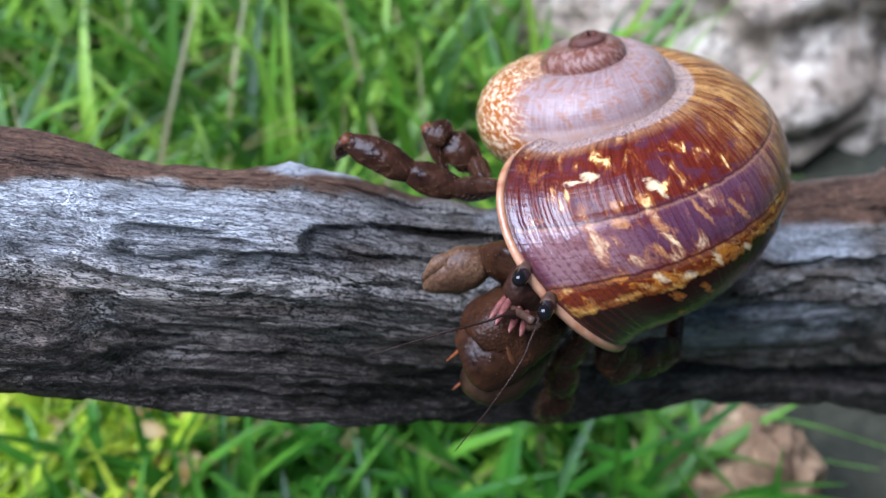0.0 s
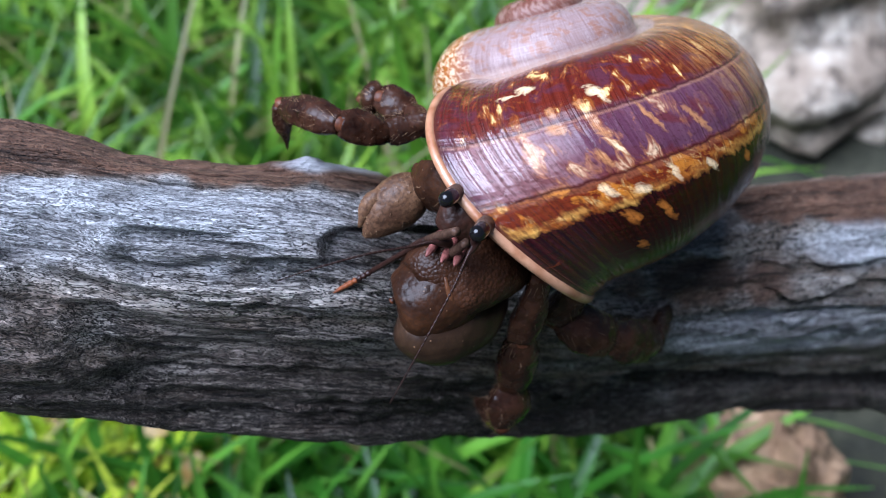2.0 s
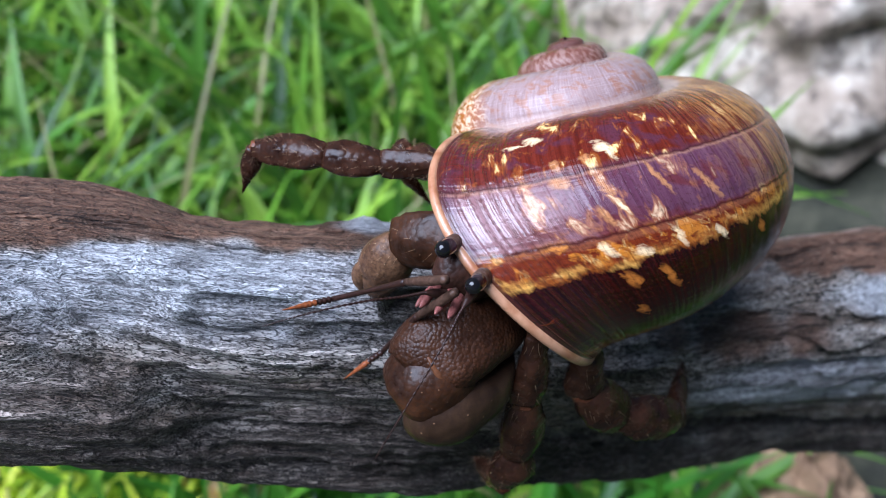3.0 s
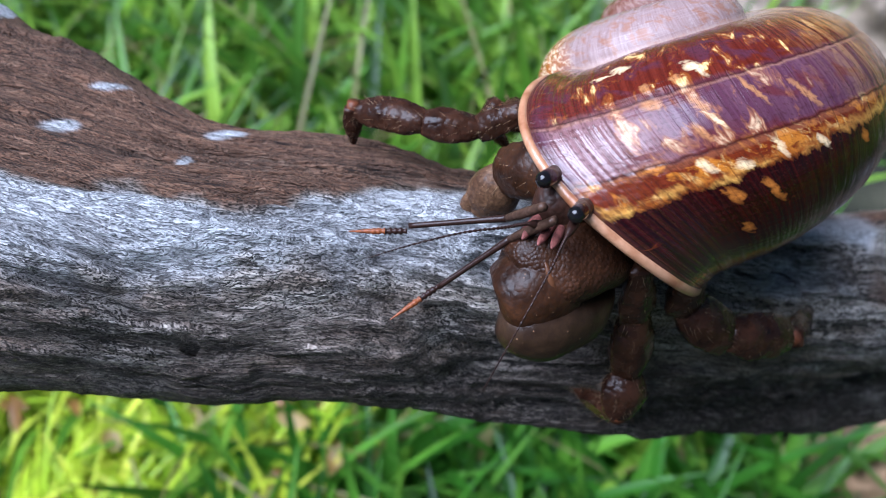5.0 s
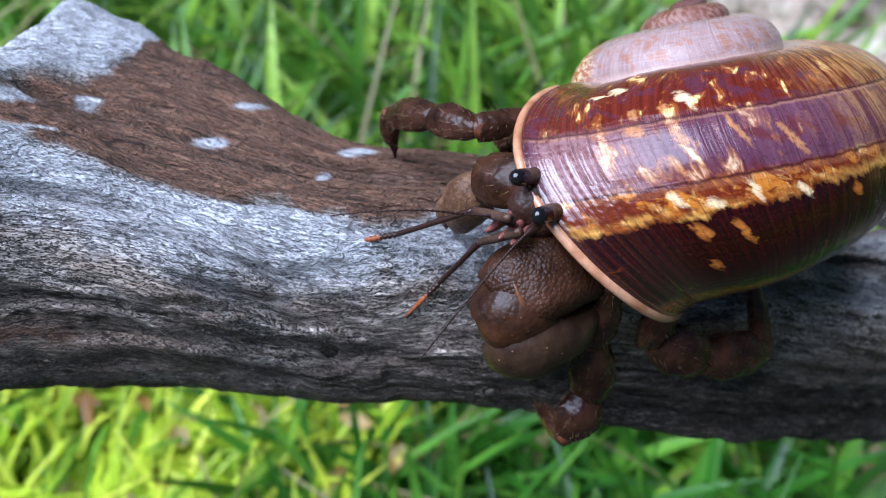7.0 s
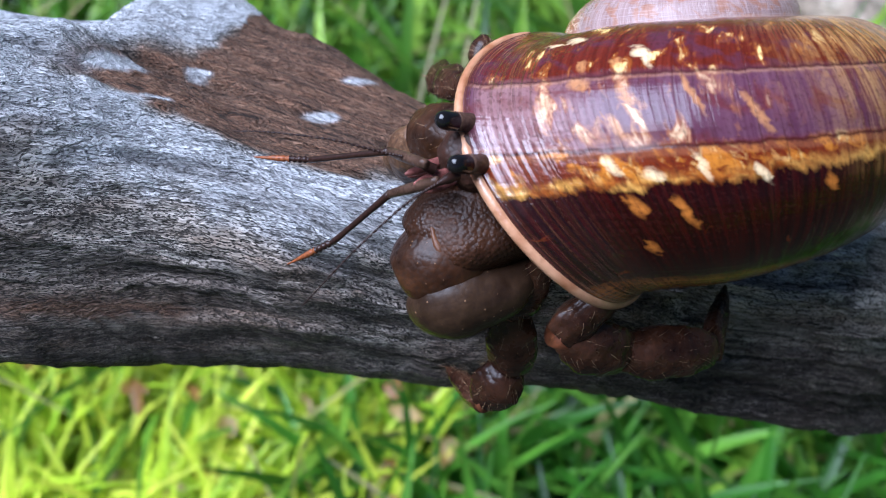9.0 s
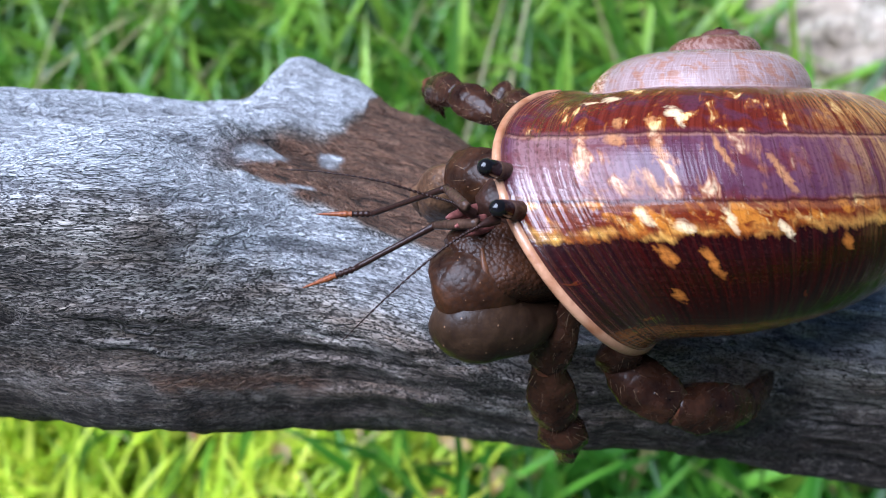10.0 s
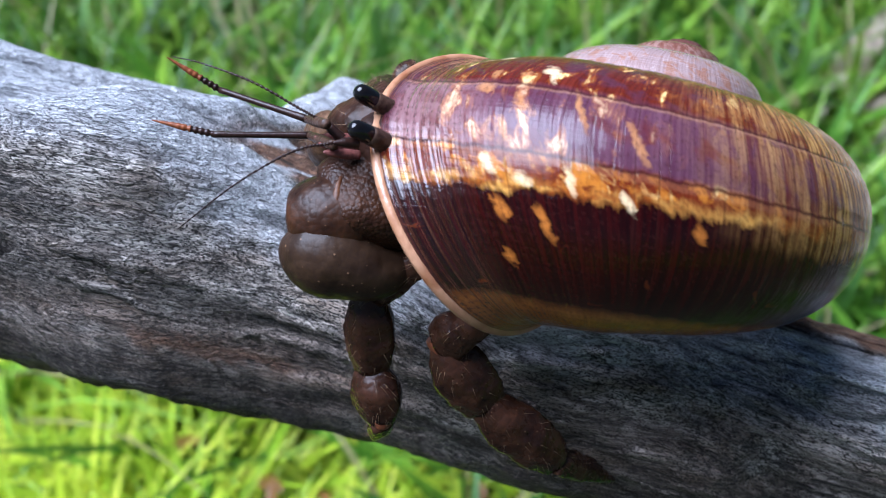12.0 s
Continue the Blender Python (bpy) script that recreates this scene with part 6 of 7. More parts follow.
    walk(SMALL_CLAW[0], [
        (0, pose(-0.0140, -0.0217, 0.0166, 174.8, 47.9, -43.2)), (0.5, pose(-0.0140, -0.0217, 0.0166, 177.0, 46.1, -42.2)), (1, pose(-0.0140, -0.0217, 0.0166, 157.5, 56.3, -47.9)),
        (1.5, pose(-0.0140, -0.0217, 0.0166, 150.5, 61.9, -63.9)), (2, pose(-0.0140, -0.0217, 0.0166, 156.0, 59.1, -69.0)), (2.5, pose(-0.0140, -0.0217, 0.0166, 147.7, 59.8, -79.1)),
        (3, pose(-0.0140, -0.0217, 0.0166, 119.7, 53.6, -76.8)), (3.5, pose(-0.0140, -0.0217, 0.0166, 127.9, 53.1, -84.5)), (3.7, pose(-0.0140, -0.0217, 0.0166, 134.7, 51.3, -86.0)),
        (5.3, pose(-0.0140, -0.0217, 0.0166, 122.9, 51.5, -92.4)), (5.5, pose(-0.0140, -0.0217, 0.0166, 125.4, 48.9, -91.2)), (6, pose(-0.0140, -0.0217, 0.0166, 121.5, 47.3, -90.8)),
        (6.5, pose(-0.0140, -0.0217, 0.0166, 116.3, 46.2, -90.3)), (7, pose(-0.0140, -0.0217, 0.0166, 105.9, 45.0, -87.5)), (7.2, pose(-0.0140, -0.0217, 0.0166, 110.8, 44.3, -82.6)),
        (8.8, pose(-0.0140, -0.0217, 0.0166, 109.4, 42.4, -70.9)), (9, pose(-0.0140, -0.0217, 0.0166, 111.5, 44.5, -76.2)), (9.5, pose(-0.0140, -0.0217, 0.0166, 128.8, 44.4, -72.2)),
        (10, pose(-0.0140, -0.0217, 0.0166, 109.5, 48.0, -81.0)), (10.5, pose(-0.0140, -0.0217, 0.0166, 114.0, 46.2, -72.9)), (11, pose(-0.0140, -0.0217, 0.0166, 97.3, 45.3, -66.9)),
        (11.5, pose(-0.0140, -0.0217, 0.0166, 106.5, 44.8, -54.7)), (12, pose(-0.0140, -0.0217, 0.0166, 113.0, 46.6, -60.3)),
    ])
    walk(SMALL_CLAW[1], [
        (0, pose(0.0000, 0.0000, 0.0089, -54.1, -2.6, 9.5)), (0.5, pose(0.0000, -0.0000, 0.0089, -57.2, -5.0, 11.7)), (1, pose(0.0000, 0.0000, 0.0089, -41.3, 26.6, -17.2)),
        (1.5, pose(0.0000, 0.0000, 0.0089, -66.3, 29.7, -27.8)), (2, pose(0.0000, 0.0000, 0.0089, -67.4, 17.6, -19.0)), (2.5, pose(0.0000, 0.0000, 0.0089, -66.0, 19.4, -22.9)),
        (3, pose(0.0000, 0.0000, 0.0089, -26.0, 49.2, -48.3)), (3.5, pose(0.0000, 0.0000, 0.0089, -38.9, 28.3, -50.9)), (3.7, pose(-0.0000, 0.0000, 0.0089, -50.0, 16.2, -47.1)),
        (5.3, pose(0.0000, 0.0000, 0.0089, -38.1, 36.9, -73.3)), (5.5, pose(0.0000, 0.0000, 0.0089, -38.7, 33.2, -74.1)), (6, pose(-0.0000, 0.0000, 0.0089, -35.8, 34.2, -71.9)),
        (6.5, pose(0.0000, 0.0000, 0.0089, -27.9, 35.6, -66.8)), (7, pose(0.0000, 0.0000, 0.0089, -25.0, 48.3, -62.1)), (7.2, pose(-0.0000, 0.0000, 0.0089, -24.9, 49.8, -63.6)),
        (8.8, pose(0.0000, 0.0000, 0.0089, 7.3, 53.9, -48.7)), (9, pose(-0.0000, 0.0000, 0.0089, -7.3, 51.8, -58.8)), (9.5, pose(0.0000, 0.0000, 0.0089, -14.7, 37.3, -62.9)),
        (10, pose(0.0000, 0.0000, 0.0089, -15.5, 45.4, -58.9)), (10.5, pose(-0.0000, 0.0000, 0.0089, -16.4, 42.7, -51.4)), (11, pose(0.0000, 0.0000, 0.0089, 20.4, 44.7, -29.2)),
        (11.5, pose(-0.0000, 0.0000, 0.0089, 7.7, 38.0, -22.1)), (12, pose(-0.0000, 0.0000, 0.0089, 22.4, 29.5, -27.0)),
    ])
    walk(FAR_FEELER[0], [
        (0, pose(-0.0161, -0.0300, 0.0192, -150.9, -27.8, 60.6)), (0.5, pose(-0.0161, -0.0300, 0.0192, -155.9, -29.4, 60.3)), (1, pose(-0.0161, -0.0300, 0.0192, -143.9, 10.5, 65.9)),
        (1.5, pose(-0.0161, -0.0300, 0.0192, -130.5, 10.2, 56.0)), (2, pose(-0.0161, -0.0300, 0.0192, -137.6, 3.7, 43.3)), (2.5, pose(-0.0161, -0.0300, 0.0192, -126.2, 28.8, 52.8)),
        (3, pose(-0.0161, -0.0300, 0.0192, -131.9, 26.4, 37.7)), (3.5, pose(-0.0161, -0.0300, 0.0192, -136.8, 21.0, 26.8)), (3.7, pose(-0.0161, -0.0300, 0.0192, -143.5, 21.1, 23.5)),
        (5.3, pose(-0.0161, -0.0300, 0.0192, -133.7, 42.0, 30.6)), (5.5, pose(-0.0161, -0.0300, 0.0192, -130.8, 70.7, 63.4)), (6, pose(-0.0161, -0.0300, 0.0192, -148.2, 56.5, 21.5)),
        (6.5, pose(-0.0161, -0.0300, 0.0192, -142.5, 56.7, 7.3)), (7, pose(-0.0161, -0.0300, 0.0192, -154.7, 63.8, -1.9)), (7.2, pose(-0.0161, -0.0300, 0.0192, 178.5, 74.6, -19.9)),
        (8.8, pose(-0.0161, -0.0300, 0.0192, 150.7, 72.2, -45.9)), (9, pose(-0.0161, -0.0300, 0.0192, 143.3, 68.0, -59.9)), (9.5, pose(-0.0161, -0.0300, 0.0192, 137.6, 67.8, -89.3)),
        (10, pose(-0.0161, -0.0300, 0.0192, 131.9, 61.1, -91.8)), (10.5, pose(-0.0161, -0.0300, 0.0192, 117.4, 54.2, -86.2)), (11, pose(-0.0161, -0.0300, 0.0192, 117.5, 50.4, -79.8)),
        (11.5, pose(-0.0161, -0.0300, 0.0192, 104.5, 50.8, -113.8)), (12, pose(-0.0161, -0.0300, 0.0192, 118.7, 43.1, -87.7)),
    ])
    walk(FAR_FEELER[1], [
        (0, pose(0.0000, 0.0000, 0.0063, -30.1, -9.8, 50.0)), (0.5, pose(0.0000, -0.0000, 0.0063, -27.2, -14.7, 49.9)), (1, pose(0.0000, -0.0000, 0.0063, 0.5, 8.9, 40.6)),
        (1.5, pose(0.0000, 0.0000, 0.0063, -13.2, 10.2, 34.5)), (2, pose(0.0000, 0.0000, 0.0063, -13.2, -7.2, 35.2)), (2.5, pose(0.0000, -0.0000, 0.0063, -6.9, 3.5, 32.4)),
        (3, pose(0.0000, -0.0000, 0.0063, -12.6, -5.9, 32.7)), (3.5, pose(0.0000, -0.0000, 0.0063, -56.7, -37.4, 55.9)), (3.7, pose(0.0000, -0.0000, 0.0063, -59.1, -35.9, 59.6)),
        (5.3, pose(-0.0000, 0.0000, 0.0063, -16.9, -14.6, 50.1)), (5.5, pose(-0.0000, -0.0000, 0.0063, 25.0, -2.4, 40.5)), (6, pose(0.0000, 0.0000, 0.0063, -12.0, 0.1, 39.3)),
        (6.5, pose(0.0000, -0.0000, 0.0063, -39.5, 12.3, 29.7)), (7, pose(0.0000, -0.0000, 0.0063, -26.0, 14.7, 23.4)), (7.2, pose(0.0000, 0.0000, 0.0063, -7.5, 15.5, 21.1)),
        (8.8, pose(0.0000, 0.0000, 0.0063, -15.3, 13.3, 15.5)), (9, pose(0.0000, 0.0000, 0.0063, -19.6, 13.4, 9.0)), (9.5, pose(-0.0000, -0.0000, 0.0063, -38.7, 27.6, -14.4)),
        (10, pose(-0.0000, -0.0000, 0.0063, -37.0, 26.0, -19.8)), (10.5, pose(-0.0000, 0.0000, 0.0063, -17.0, 15.4, -10.2)), (11, pose(0.0000, 0.0000, 0.0063, -21.8, 17.3, -11.8)),
        (11.5, pose(0.0000, 0.0000, 0.0063, -19.4, 25.6, -20.6)), (12, pose(0.0000, -0.0000, 0.0063, -44.7, -0.4, -13.8)),
    ])
    walk(FAR_FEELER[2], [
        (0, pose(-0.0053, 0.0023, 0.0156, -64.3, -12.6, 97.1)), (0.5, pose(-0.0055, 0.0013, 0.0157, -62.4, -16.7, 95.5)), (1, pose(0.0013, 0.0010, 0.0171, -23.1, -9.4, 79.9)),
        (1.5, pose(0.0001, 0.0031, 0.0168, -41.1, 4.2, 74.1)), (2, pose(-0.0025, 0.0013, 0.0169, -74.7, -14.6, 87.9)), (2.5, pose(-0.0002, 0.0015, 0.0172, -57.9, -7.1, 82.8)),
        (3, pose(-0.0022, 0.0014, 0.0169, -84.3, -7.5, 82.3)), (3.5, pose(-0.0097, 0.0021, 0.0111, -33.0, -8.5, 70.3)), (3.7, pose(-0.0098, 0.0019, 0.0108, -35.4, -17.9, 73.9)),
        (5.3, pose(-0.0042, 0.0000, 0.0165, -55.1, -18.4, 72.1)), (5.5, pose(0.0027, -0.0038, 0.0162, 6.8, -14.7, 49.0)), (6, pose(-0.0014, 0.0018, 0.0170, -20.4, -3.9, 48.8)),
        (6.5, pose(-0.0019, 0.0070, 0.0146, -43.3, 10.5, 39.0)), (7, pose(0.0004, 0.0054, 0.0158, -37.1, 11.4, 32.6)), (7.2, pose(0.0022, 0.0024, 0.0168, -47.8, 13.5, 28.0)),
        (8.8, pose(0.0016, 0.0035, 0.0166, -44.7, 8.1, 25.4)), (9, pose(0.0018, 0.0040, 0.0164, -42.1, 9.6, 18.3)), (9.5, pose(0.0056, 0.0057, 0.0139, -73.8, 20.6, 4.8)),
        (10, pose(0.0059, 0.0049, 0.0142, -65.4, 18.8, -5.8)), (10.5, pose(0.0033, 0.0027, 0.0164, -45.2, 8.6, 1.8)), (11, pose(0.0038, 0.0034, 0.0160, -41.0, 7.2, -2.4)),
        (11.5, pose(0.0055, 0.0018, 0.0156, -63.3, 19.7, -5.2)), (12, pose(0.0018, 0.0075, 0.0141, -74.7, -1.5, -0.5)),
    ])
    walk(NEAR_FEELER[0], [
        (0, pose(-0.0151, -0.0300, 0.0173, -156.9, -3.9, 36.5)), (0.5, pose(-0.0151, -0.0300, 0.0173, -158.8, -7.3, 36.0)), (1, pose(-0.0151, -0.0300, 0.0173, -167.3, 23.8, 40.6)),
        (1.5, pose(-0.0151, -0.0300, 0.0173, -154.8, 14.6, 34.7)), (2, pose(-0.0151, -0.0300, 0.0173, -151.3, 14.0, 31.4)), (2.5, pose(-0.0151, -0.0300, 0.0173, -150.7, 41.5, 37.0)),
        (3, pose(-0.0151, -0.0300, 0.0173, -158.6, 30.7, 24.3)), (3.5, pose(-0.0151, -0.0300, 0.0173, -158.9, 43.5, 21.4)), (3.7, pose(-0.0151, -0.0300, 0.0173, -168.9, 47.5, 14.1)),
        (5.3, pose(-0.0151, -0.0300, 0.0173, -158.3, 46.3, 6.8)), (5.5, pose(-0.0151, -0.0300, 0.0173, 165.3, 61.7, 2.3)), (6, pose(-0.0151, -0.0300, 0.0173, 167.2, 55.3, -4.7)),
        (6.5, pose(-0.0151, -0.0300, 0.0173, 159.9, 57.7, -15.4)), (7, pose(-0.0151, -0.0300, 0.0173, 177.7, 53.1, -18.5)), (7.2, pose(-0.0151, -0.0300, 0.0173, 170.6, 62.7, -31.0)),
        (8.8, pose(-0.0151, -0.0300, 0.0173, 142.5, 52.4, -31.7)), (9, pose(-0.0151, -0.0300, 0.0173, 148.2, 52.8, -36.3)), (9.5, pose(-0.0151, -0.0300, 0.0173, 145.8, 62.4, -65.7)),
        (10, pose(-0.0151, -0.0300, 0.0173, 143.5, 51.6, -56.3)), (10.5, pose(-0.0151, -0.0300, 0.0173, 122.8, 46.8, -50.3)), (11, pose(-0.0151, -0.0300, 0.0173, 126.5, 47.1, -49.7)),
        (11.5, pose(-0.0151, -0.0300, 0.0173, 115.3, 53.3, -76.6)), (12, pose(-0.0151, -0.0300, 0.0173, 119.2, 52.5, -81.8)),
    ])
    walk(NEAR_FEELER[1], [
        (0, pose(0.0000, -0.0000, 0.0068, -24.1, -10.2, 22.1)), (0.5, pose(0.0000, 0.0000, 0.0068, -22.4, -13.8, 22.7)), (1, pose(-0.0000, 0.0000, 0.0068, 5.1, -0.1, 20.8)),
        (1.5, pose(0.0000, -0.0000, 0.0068, -3.4, -4.2, 20.9)), (2, pose(0.0000, -0.0000, 0.0068, -0.4, 2.8, 17.3)), (2.5, pose(0.0000, 0.0000, 0.0068, 14.2, 34.8, 9.1)),
        (3, pose(-0.0000, 0.0000, 0.0068, -1.1, 10.4, 2.6)), (3.5, pose(0.0000, 0.0000, 0.0068, -19.5, -8.5, 4.9)), (3.7, pose(-0.0000, -0.0000, 0.0068, -14.4, -1.3, 3.0)),
        (5.3, pose(-0.0000, 0.0000, 0.0068, -29.8, -8.7, 9.4)), (5.5, pose(0.0000, -0.0000, 0.0068, 6.6, 8.2, 8.4)), (6, pose(0.0000, 0.0000, 0.0068, 16.7, 23.4, 1.8)),
        (6.5, pose(0.0000, 0.0000, 0.0068, 21.5, 38.2, -3.8)), (7, pose(0.0000, 0.0000, 0.0068, -13.8, 15.1, -17.4)), (7.2, pose(-0.0000, 0.0000, 0.0068, -28.2, 14.2, -17.9)),
        (8.8, pose(0.0000, 0.0000, 0.0068, -9.5, 21.5, -13.5)), (9, pose(0.0000, 0.0000, 0.0068, -13.7, 15.7, -15.4)), (9.5, pose(-0.0000, 0.0000, 0.0068, -45.8, 14.3, -22.0)),
        (10, pose(0.0000, 0.0000, 0.0068, -42.7, 11.5, -21.8)), (10.5, pose(0.0000, 0.0000, 0.0068, 7.6, 27.0, -20.0)), (11, pose(0.0000, 0.0000, 0.0068, -13.9, 14.3, -19.5)),
        (11.5, pose(0.0000, 0.0000, 0.0068, -5.1, 20.2, -21.8)), (12, pose(-0.0000, 0.0000, 0.0068, -66.4, 9.0, -20.3)),
    ])
    walk(NEAR_FEELER[2], [
        (0, pose(-0.0030, 0.0032, 0.0158, -59.4, -24.1, 69.5)), (0.5, pose(-0.0035, 0.0027, 0.0158, -55.5, -25.5, 67.5)), (1, pose(0.0003, -0.0008, 0.0167, -5.2, -6.7, 44.5)),
        (1.5, pose(-0.0009, 0.0003, 0.0167, -27.6, -7.6, 44.6)), (2, pose(0.0005, 0.0002, 0.0168, -36.0, -13.6, 48.7)), (2.5, pose(0.0058, -0.0015, 0.0147, -13.9, -2.1, 41.8)),
        (3, pose(0.0018, 0.0003, 0.0166, -23.7, -6.4, 35.8)), (3.5, pose(-0.0017, 0.0032, 0.0161, -12.2, 3.3, 29.5)), (3.7, pose(-0.0004, 0.0025, 0.0165, -27.1, 6.1, 23.1)),
        (5.3, pose(-0.0021, 0.0047, 0.0154, -55.1, -3.0, 29.7)), (5.5, pose(0.0016, -0.0009, 0.0166, -14.8, 3.8, 21.9)), (6, pose(0.0039, -0.0027, 0.0156, -20.6, 20.8, 6.6)),
        (6.5, pose(0.0055, -0.0040, 0.0141, -15.9, 44.2, -13.5)), (7, pose(0.0031, 0.0015, 0.0161, -41.9, 8.5, -9.6)), (7.2, pose(0.0035, 0.0038, 0.0153, -60.7, 3.3, 3.8)),
        (8.8, pose(0.0039, 0.0008, 0.0159, -18.2, 14.0, -12.2)), (9, pose(0.0031, 0.0016, 0.0161, -21.8, 5.0, -8.8)), (9.5, pose(0.0043, 0.0060, 0.0135, -48.0, 5.7, -5.9)),
        (10, pose(0.0039, 0.0057, 0.0140, -44.5, 7.4, -14.6)), (10.5, pose(0.0037, -0.0028, 0.0156, -13.3, 24.6, -17.7)), (11, pose(0.0030, 0.0015, 0.0162, -7.5, 17.1, -15.7)),
        (11.5, pose(0.0035, -0.0004, 0.0161, -39.4, 10.3, -13.8)), (12, pose(0.0037, 0.0083, 0.0108, -63.0, 5.4, -8.2)),
    ])
    walk(SMALL_CLAW[2], [
        (0, pose(0.0000, 0.0000, 0.0089, -54.1, -2.6, 9.5)), (0.5, pose(0.0000, -0.0000, 0.0089, -57.2, -5.0, 11.7)), (1, pose(0.0000, 0.0000, 0.0089, -41.3, 26.6, -17.2)),
        (1.5, pose(0.0000, 0.0000, 0.0089, -66.3, 29.7, -27.8)), (2, pose(0.0000, 0.0000, 0.0089, -67.4, 17.6, -19.0)), (2.5, pose(0.0000, 0.0000, 0.0089, -66.0, 19.4, -22.9)),
        (3, pose(0.0000, 0.0000, 0.0089, -26.0, 49.2, -48.3)), (3.5, pose(0.0000, 0.0000, 0.0089, -38.9, 28.3, -50.9)), (3.7, pose(-0.0000, 0.0000, 0.0089, -50.0, 16.2, -47.1)),
        (5.3, pose(0.0000, 0.0000, 0.0089, -38.1, 36.9, -73.3)), (5.5, pose(0.0000, 0.0000, 0.0089, -38.7, 33.2, -74.1)), (6, pose(-0.0000, 0.0000, 0.0089, -35.8, 34.2, -71.9)),
        (6.5, pose(0.0000, 0.0000, 0.0089, -27.9, 35.6, -66.8)), (7, pose(0.0000, 0.0000, 0.0089, -25.0, 48.3, -62.1)), (7.2, pose(-0.0000, 0.0000, 0.0089, -24.9, 49.8, -63.6)),
        (8.8, pose(0.0000, 0.0000, 0.0089, 7.3, 53.9, -48.7)), (9, pose(-0.0000, 0.0000, 0.0089, -7.3, 51.8, -58.8)), (9.5, pose(0.0000, 0.0000, 0.0089, -14.7, 37.3, -62.9)),
        (10, pose(0.0000, 0.0000, 0.0089, -15.5, 45.4, -58.9)), (10.5, pose(-0.0000, 0.0000, 0.0089, -16.4, 42.7, -51.4)), (11, pose(0.0000, 0.0000, 0.0089, 20.4, 44.7, -29.2)),
        (11.5, pose(-0.0000, 0.0000, 0.0089, 7.7, 38.0, -22.1)), (12, pose(-0.0000, 0.0000, 0.0089, 22.4, 29.5, -27.0)),
    ])
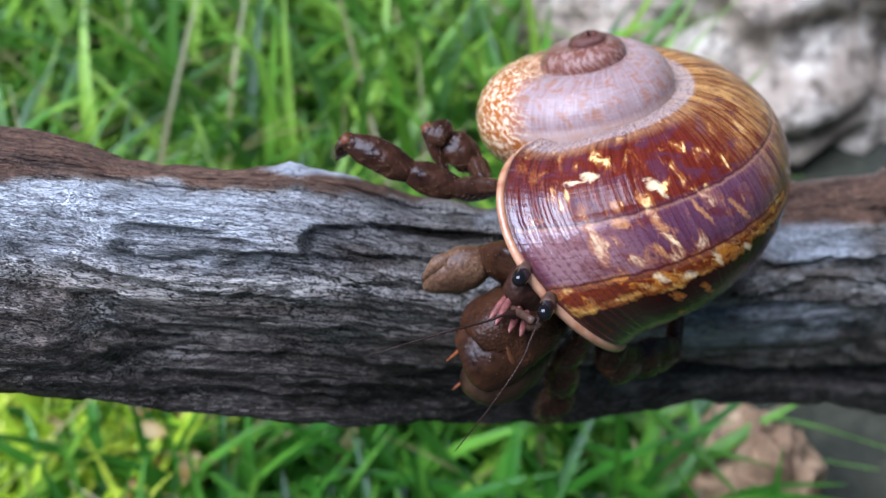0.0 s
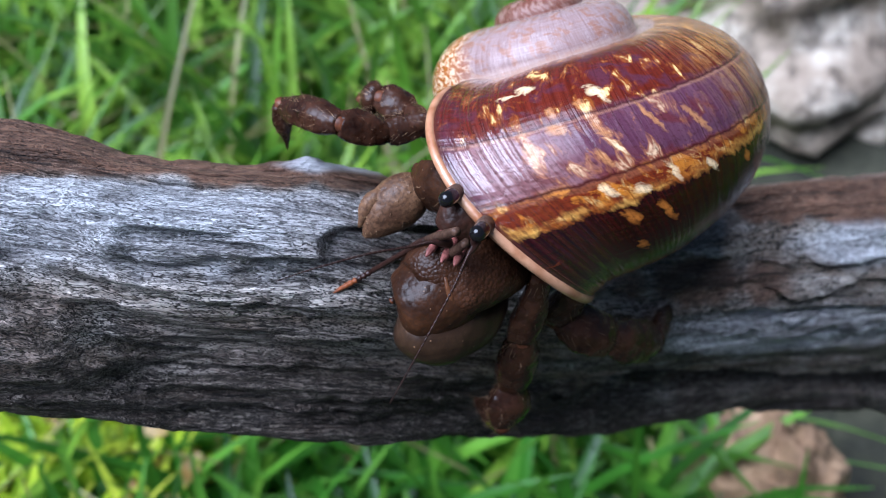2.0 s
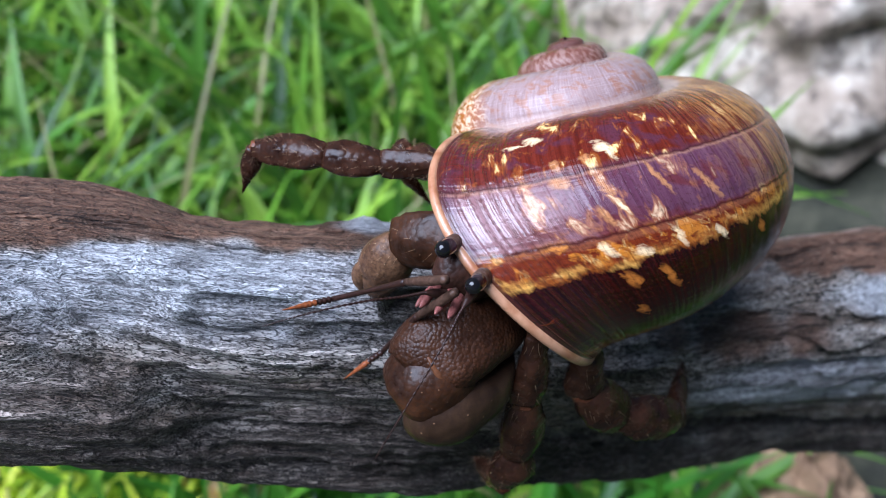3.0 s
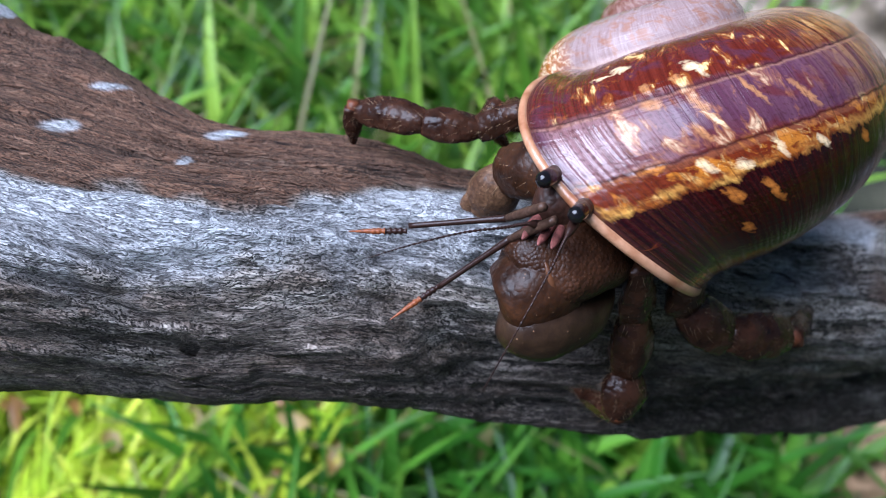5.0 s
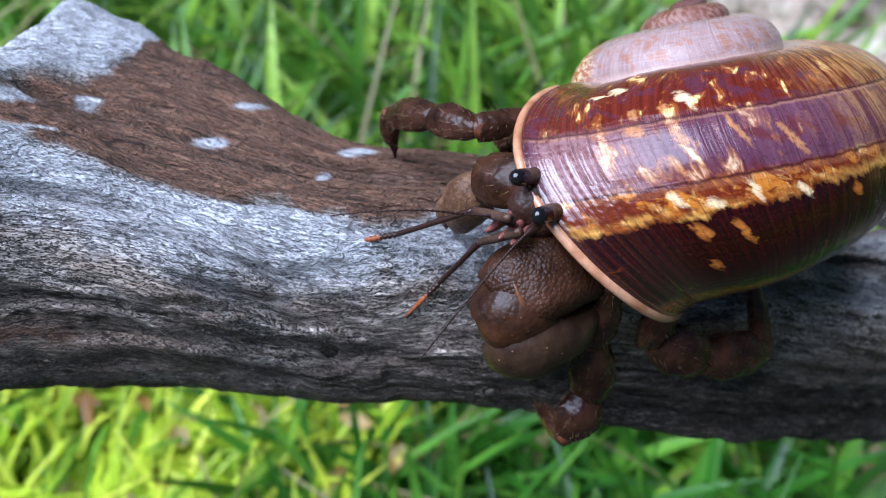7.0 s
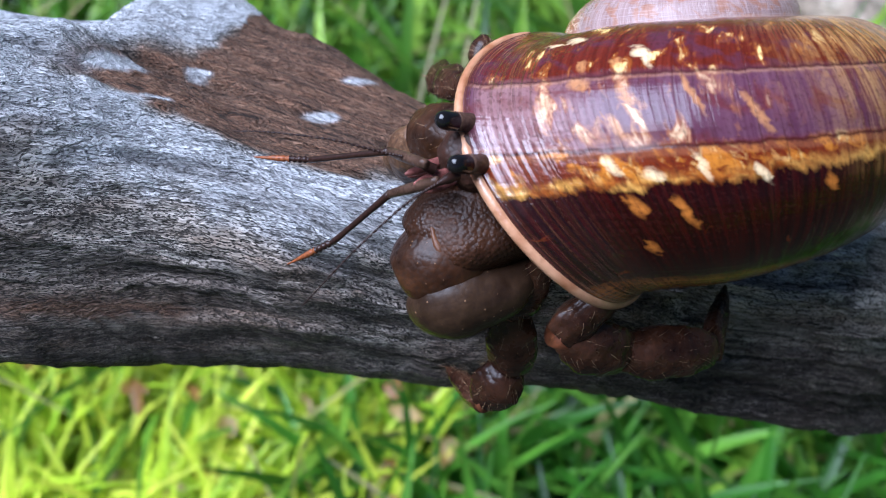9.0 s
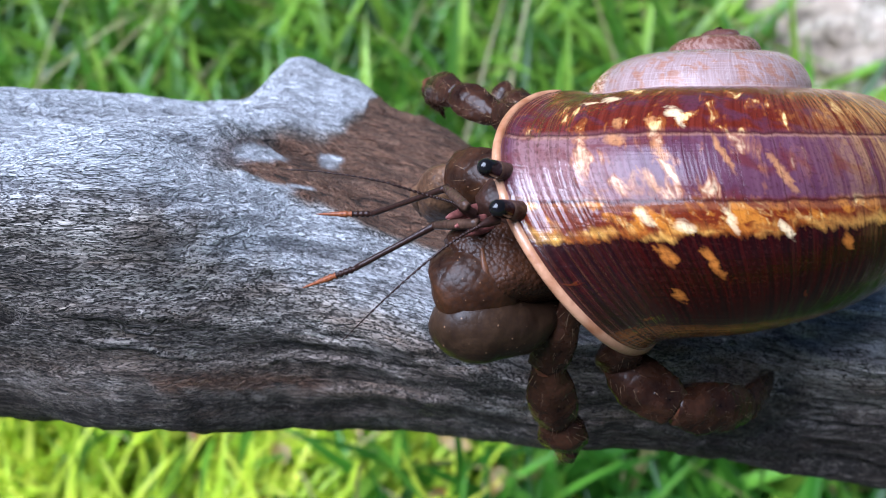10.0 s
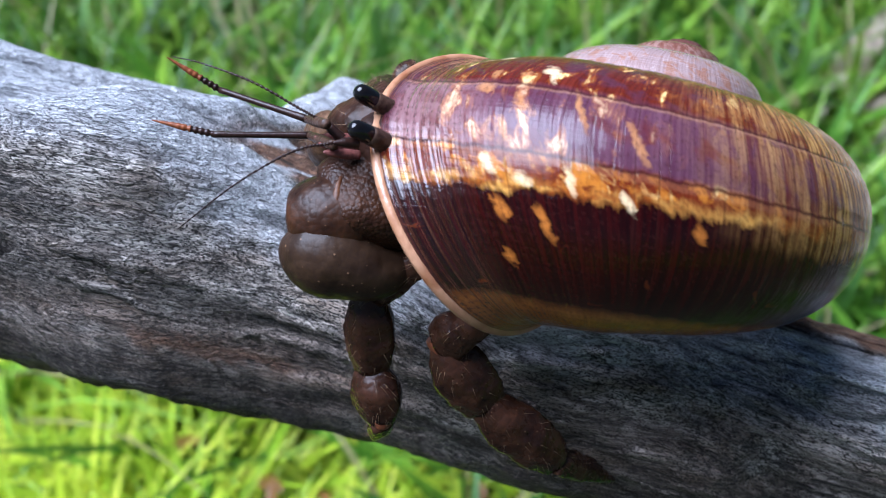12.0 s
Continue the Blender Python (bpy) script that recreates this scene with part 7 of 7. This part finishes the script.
    walk(CLAW_PART, [
        (0, pose(-0.0095, -0.0254, 0.0087, 16.1, 3.6, -7.3)), (0.5, pose(-0.0096, -0.0257, 0.0085, 16.8, 5.6, -8.6)), (1, pose(-0.0088, -0.0263, 0.0081, 13.4, 9.9, -8.7)),
        (1.5, pose(-0.0085, -0.0260, 0.0084, 10.8, 6.2, -8.8)), (2, pose(-0.0087, -0.0266, 0.0079, 11.2, 9.4, -13.5)), (2.5, pose(-0.0088, -0.0267, 0.0079, 11.7, 4.8, -13.1)),
        (3, pose(-0.0090, -0.0270, 0.0080, 15.3, -9.0, -3.3)), (3.5, pose(-0.0079, -0.0266, 0.0080, 10.2, 3.2, -8.8)), (3.7, pose(-0.0082, -0.0267, 0.0078, 11.5, 2.8, -10.4)),
        (5.3, pose(-0.0078, -0.0264, 0.0078, 10.0, 9.7, -10.0)), (5.5, pose(-0.0080, -0.0263, 0.0080, 9.3, 7.8, -11.7)), (6, pose(-0.0081, -0.0265, 0.0082, 9.8, 2.0, -9.5)),
        (6.5, pose(-0.0080, -0.0269, 0.0080, 13.7, -3.9, -1.6)), (7, pose(-0.0075, -0.0262, 0.0084, 10.8, -2.0, 0.5)), (7.2, pose(-0.0078, -0.0255, 0.0091, 7.1, -0.9, -3.5)),
        (8.8, pose(-0.0082, -0.0247, 0.0096, 11.5, -14.7, 1.4)), (9, pose(-0.0079, -0.0247, 0.0095, 9.4, -10.1, 1.2)), (9.5, pose(-0.0076, -0.0245, 0.0095, 2.0, -0.7, -2.2)),
        (10, pose(-0.0071, -0.0243, 0.0095, -0.6, 2.1, 3.0)), (10.5, pose(-0.0075, -0.0245, 0.0095, -0.3, 0.5, 0.1)), (11, pose(-0.0078, -0.0248, 0.0095, 0.3, 0.2, -1.0)),
        (11.5, pose(-0.0082, -0.0250, 0.0096, -0.4, -2.0, -2.2)), (12, pose(-0.0071, -0.0242, 0.0093, -1.0, 0.4, 1.5)),
    ])
    walk(HEAD, [
        (0, pose(-0.0113, -0.0221, 0.0149, 2.5, -3.4, -2.2)), (0.5, pose(-0.0113, -0.0221, 0.0149, 2.0, -4.0, -0.4)), (1, pose(-0.0114, -0.0223, 0.0148, 3.7, -6.4, 3.8)),
        (1.5, pose(-0.0111, -0.0223, 0.0148, 4.4, -3.5, 4.0)), (2, pose(-0.0112, -0.0223, 0.0148, 5.3, -3.3, 1.4)), (2.5, pose(-0.0112, -0.0223, 0.0147, 5.7, -2.5, -0.5)),
        (3, pose(-0.0110, -0.0223, 0.0147, 5.6, -3.2, 4.3)), (3.5, pose(-0.0109, -0.0223, 0.0147, 5.9, -1.8, 5.3)), (3.7, pose(-0.0110, -0.0223, 0.0147, 6.3, -1.2, 3.1)),
        (5.3, pose(-0.0107, -0.0224, 0.0146, 7.6, 1.2, 4.1)), (5.5, pose(-0.0108, -0.0223, 0.0146, 7.3, 2.5, 2.2)), (6, pose(-0.0108, -0.0223, 0.0147, 5.7, 0.6, 3.7)),
        (6.5, pose(-0.0111, -0.0220, 0.0151, 1.9, 1.0, 1.2)), (7, pose(-0.0110, -0.0220, 0.0151, 2.2, 2.2, 2.4)), (7.2, pose(-0.0111, -0.0220, 0.0152, 2.3, 2.8, 1.5)),
        (8.8, pose(-0.0110, -0.0219, 0.0151, 0.5, 1.6, 0.9)), (9, pose(-0.0111, -0.0220, 0.0151, 1.9, 2.3, 1.2)), (9.5, pose(-0.0112, -0.0220, 0.0151, 0.1, 0.8, -1.0)),
        (10, pose(-0.0109, -0.0220, 0.0150, 0.8, 0.9, 1.6)), (10.5, pose(-0.0110, -0.0220, 0.0150, 1.1, 0.8, 0.4)), (11, pose(-0.0110, -0.0220, 0.0150, 0.3, -0.0, 0.4)),
        (11.5, pose(-0.0112, -0.0221, 0.0150, -0.7, -1.8, -2.1)), (12, pose(-0.0110, -0.0219, 0.0151, -0.9, 0.4, 2.6)),
    ])


motions()
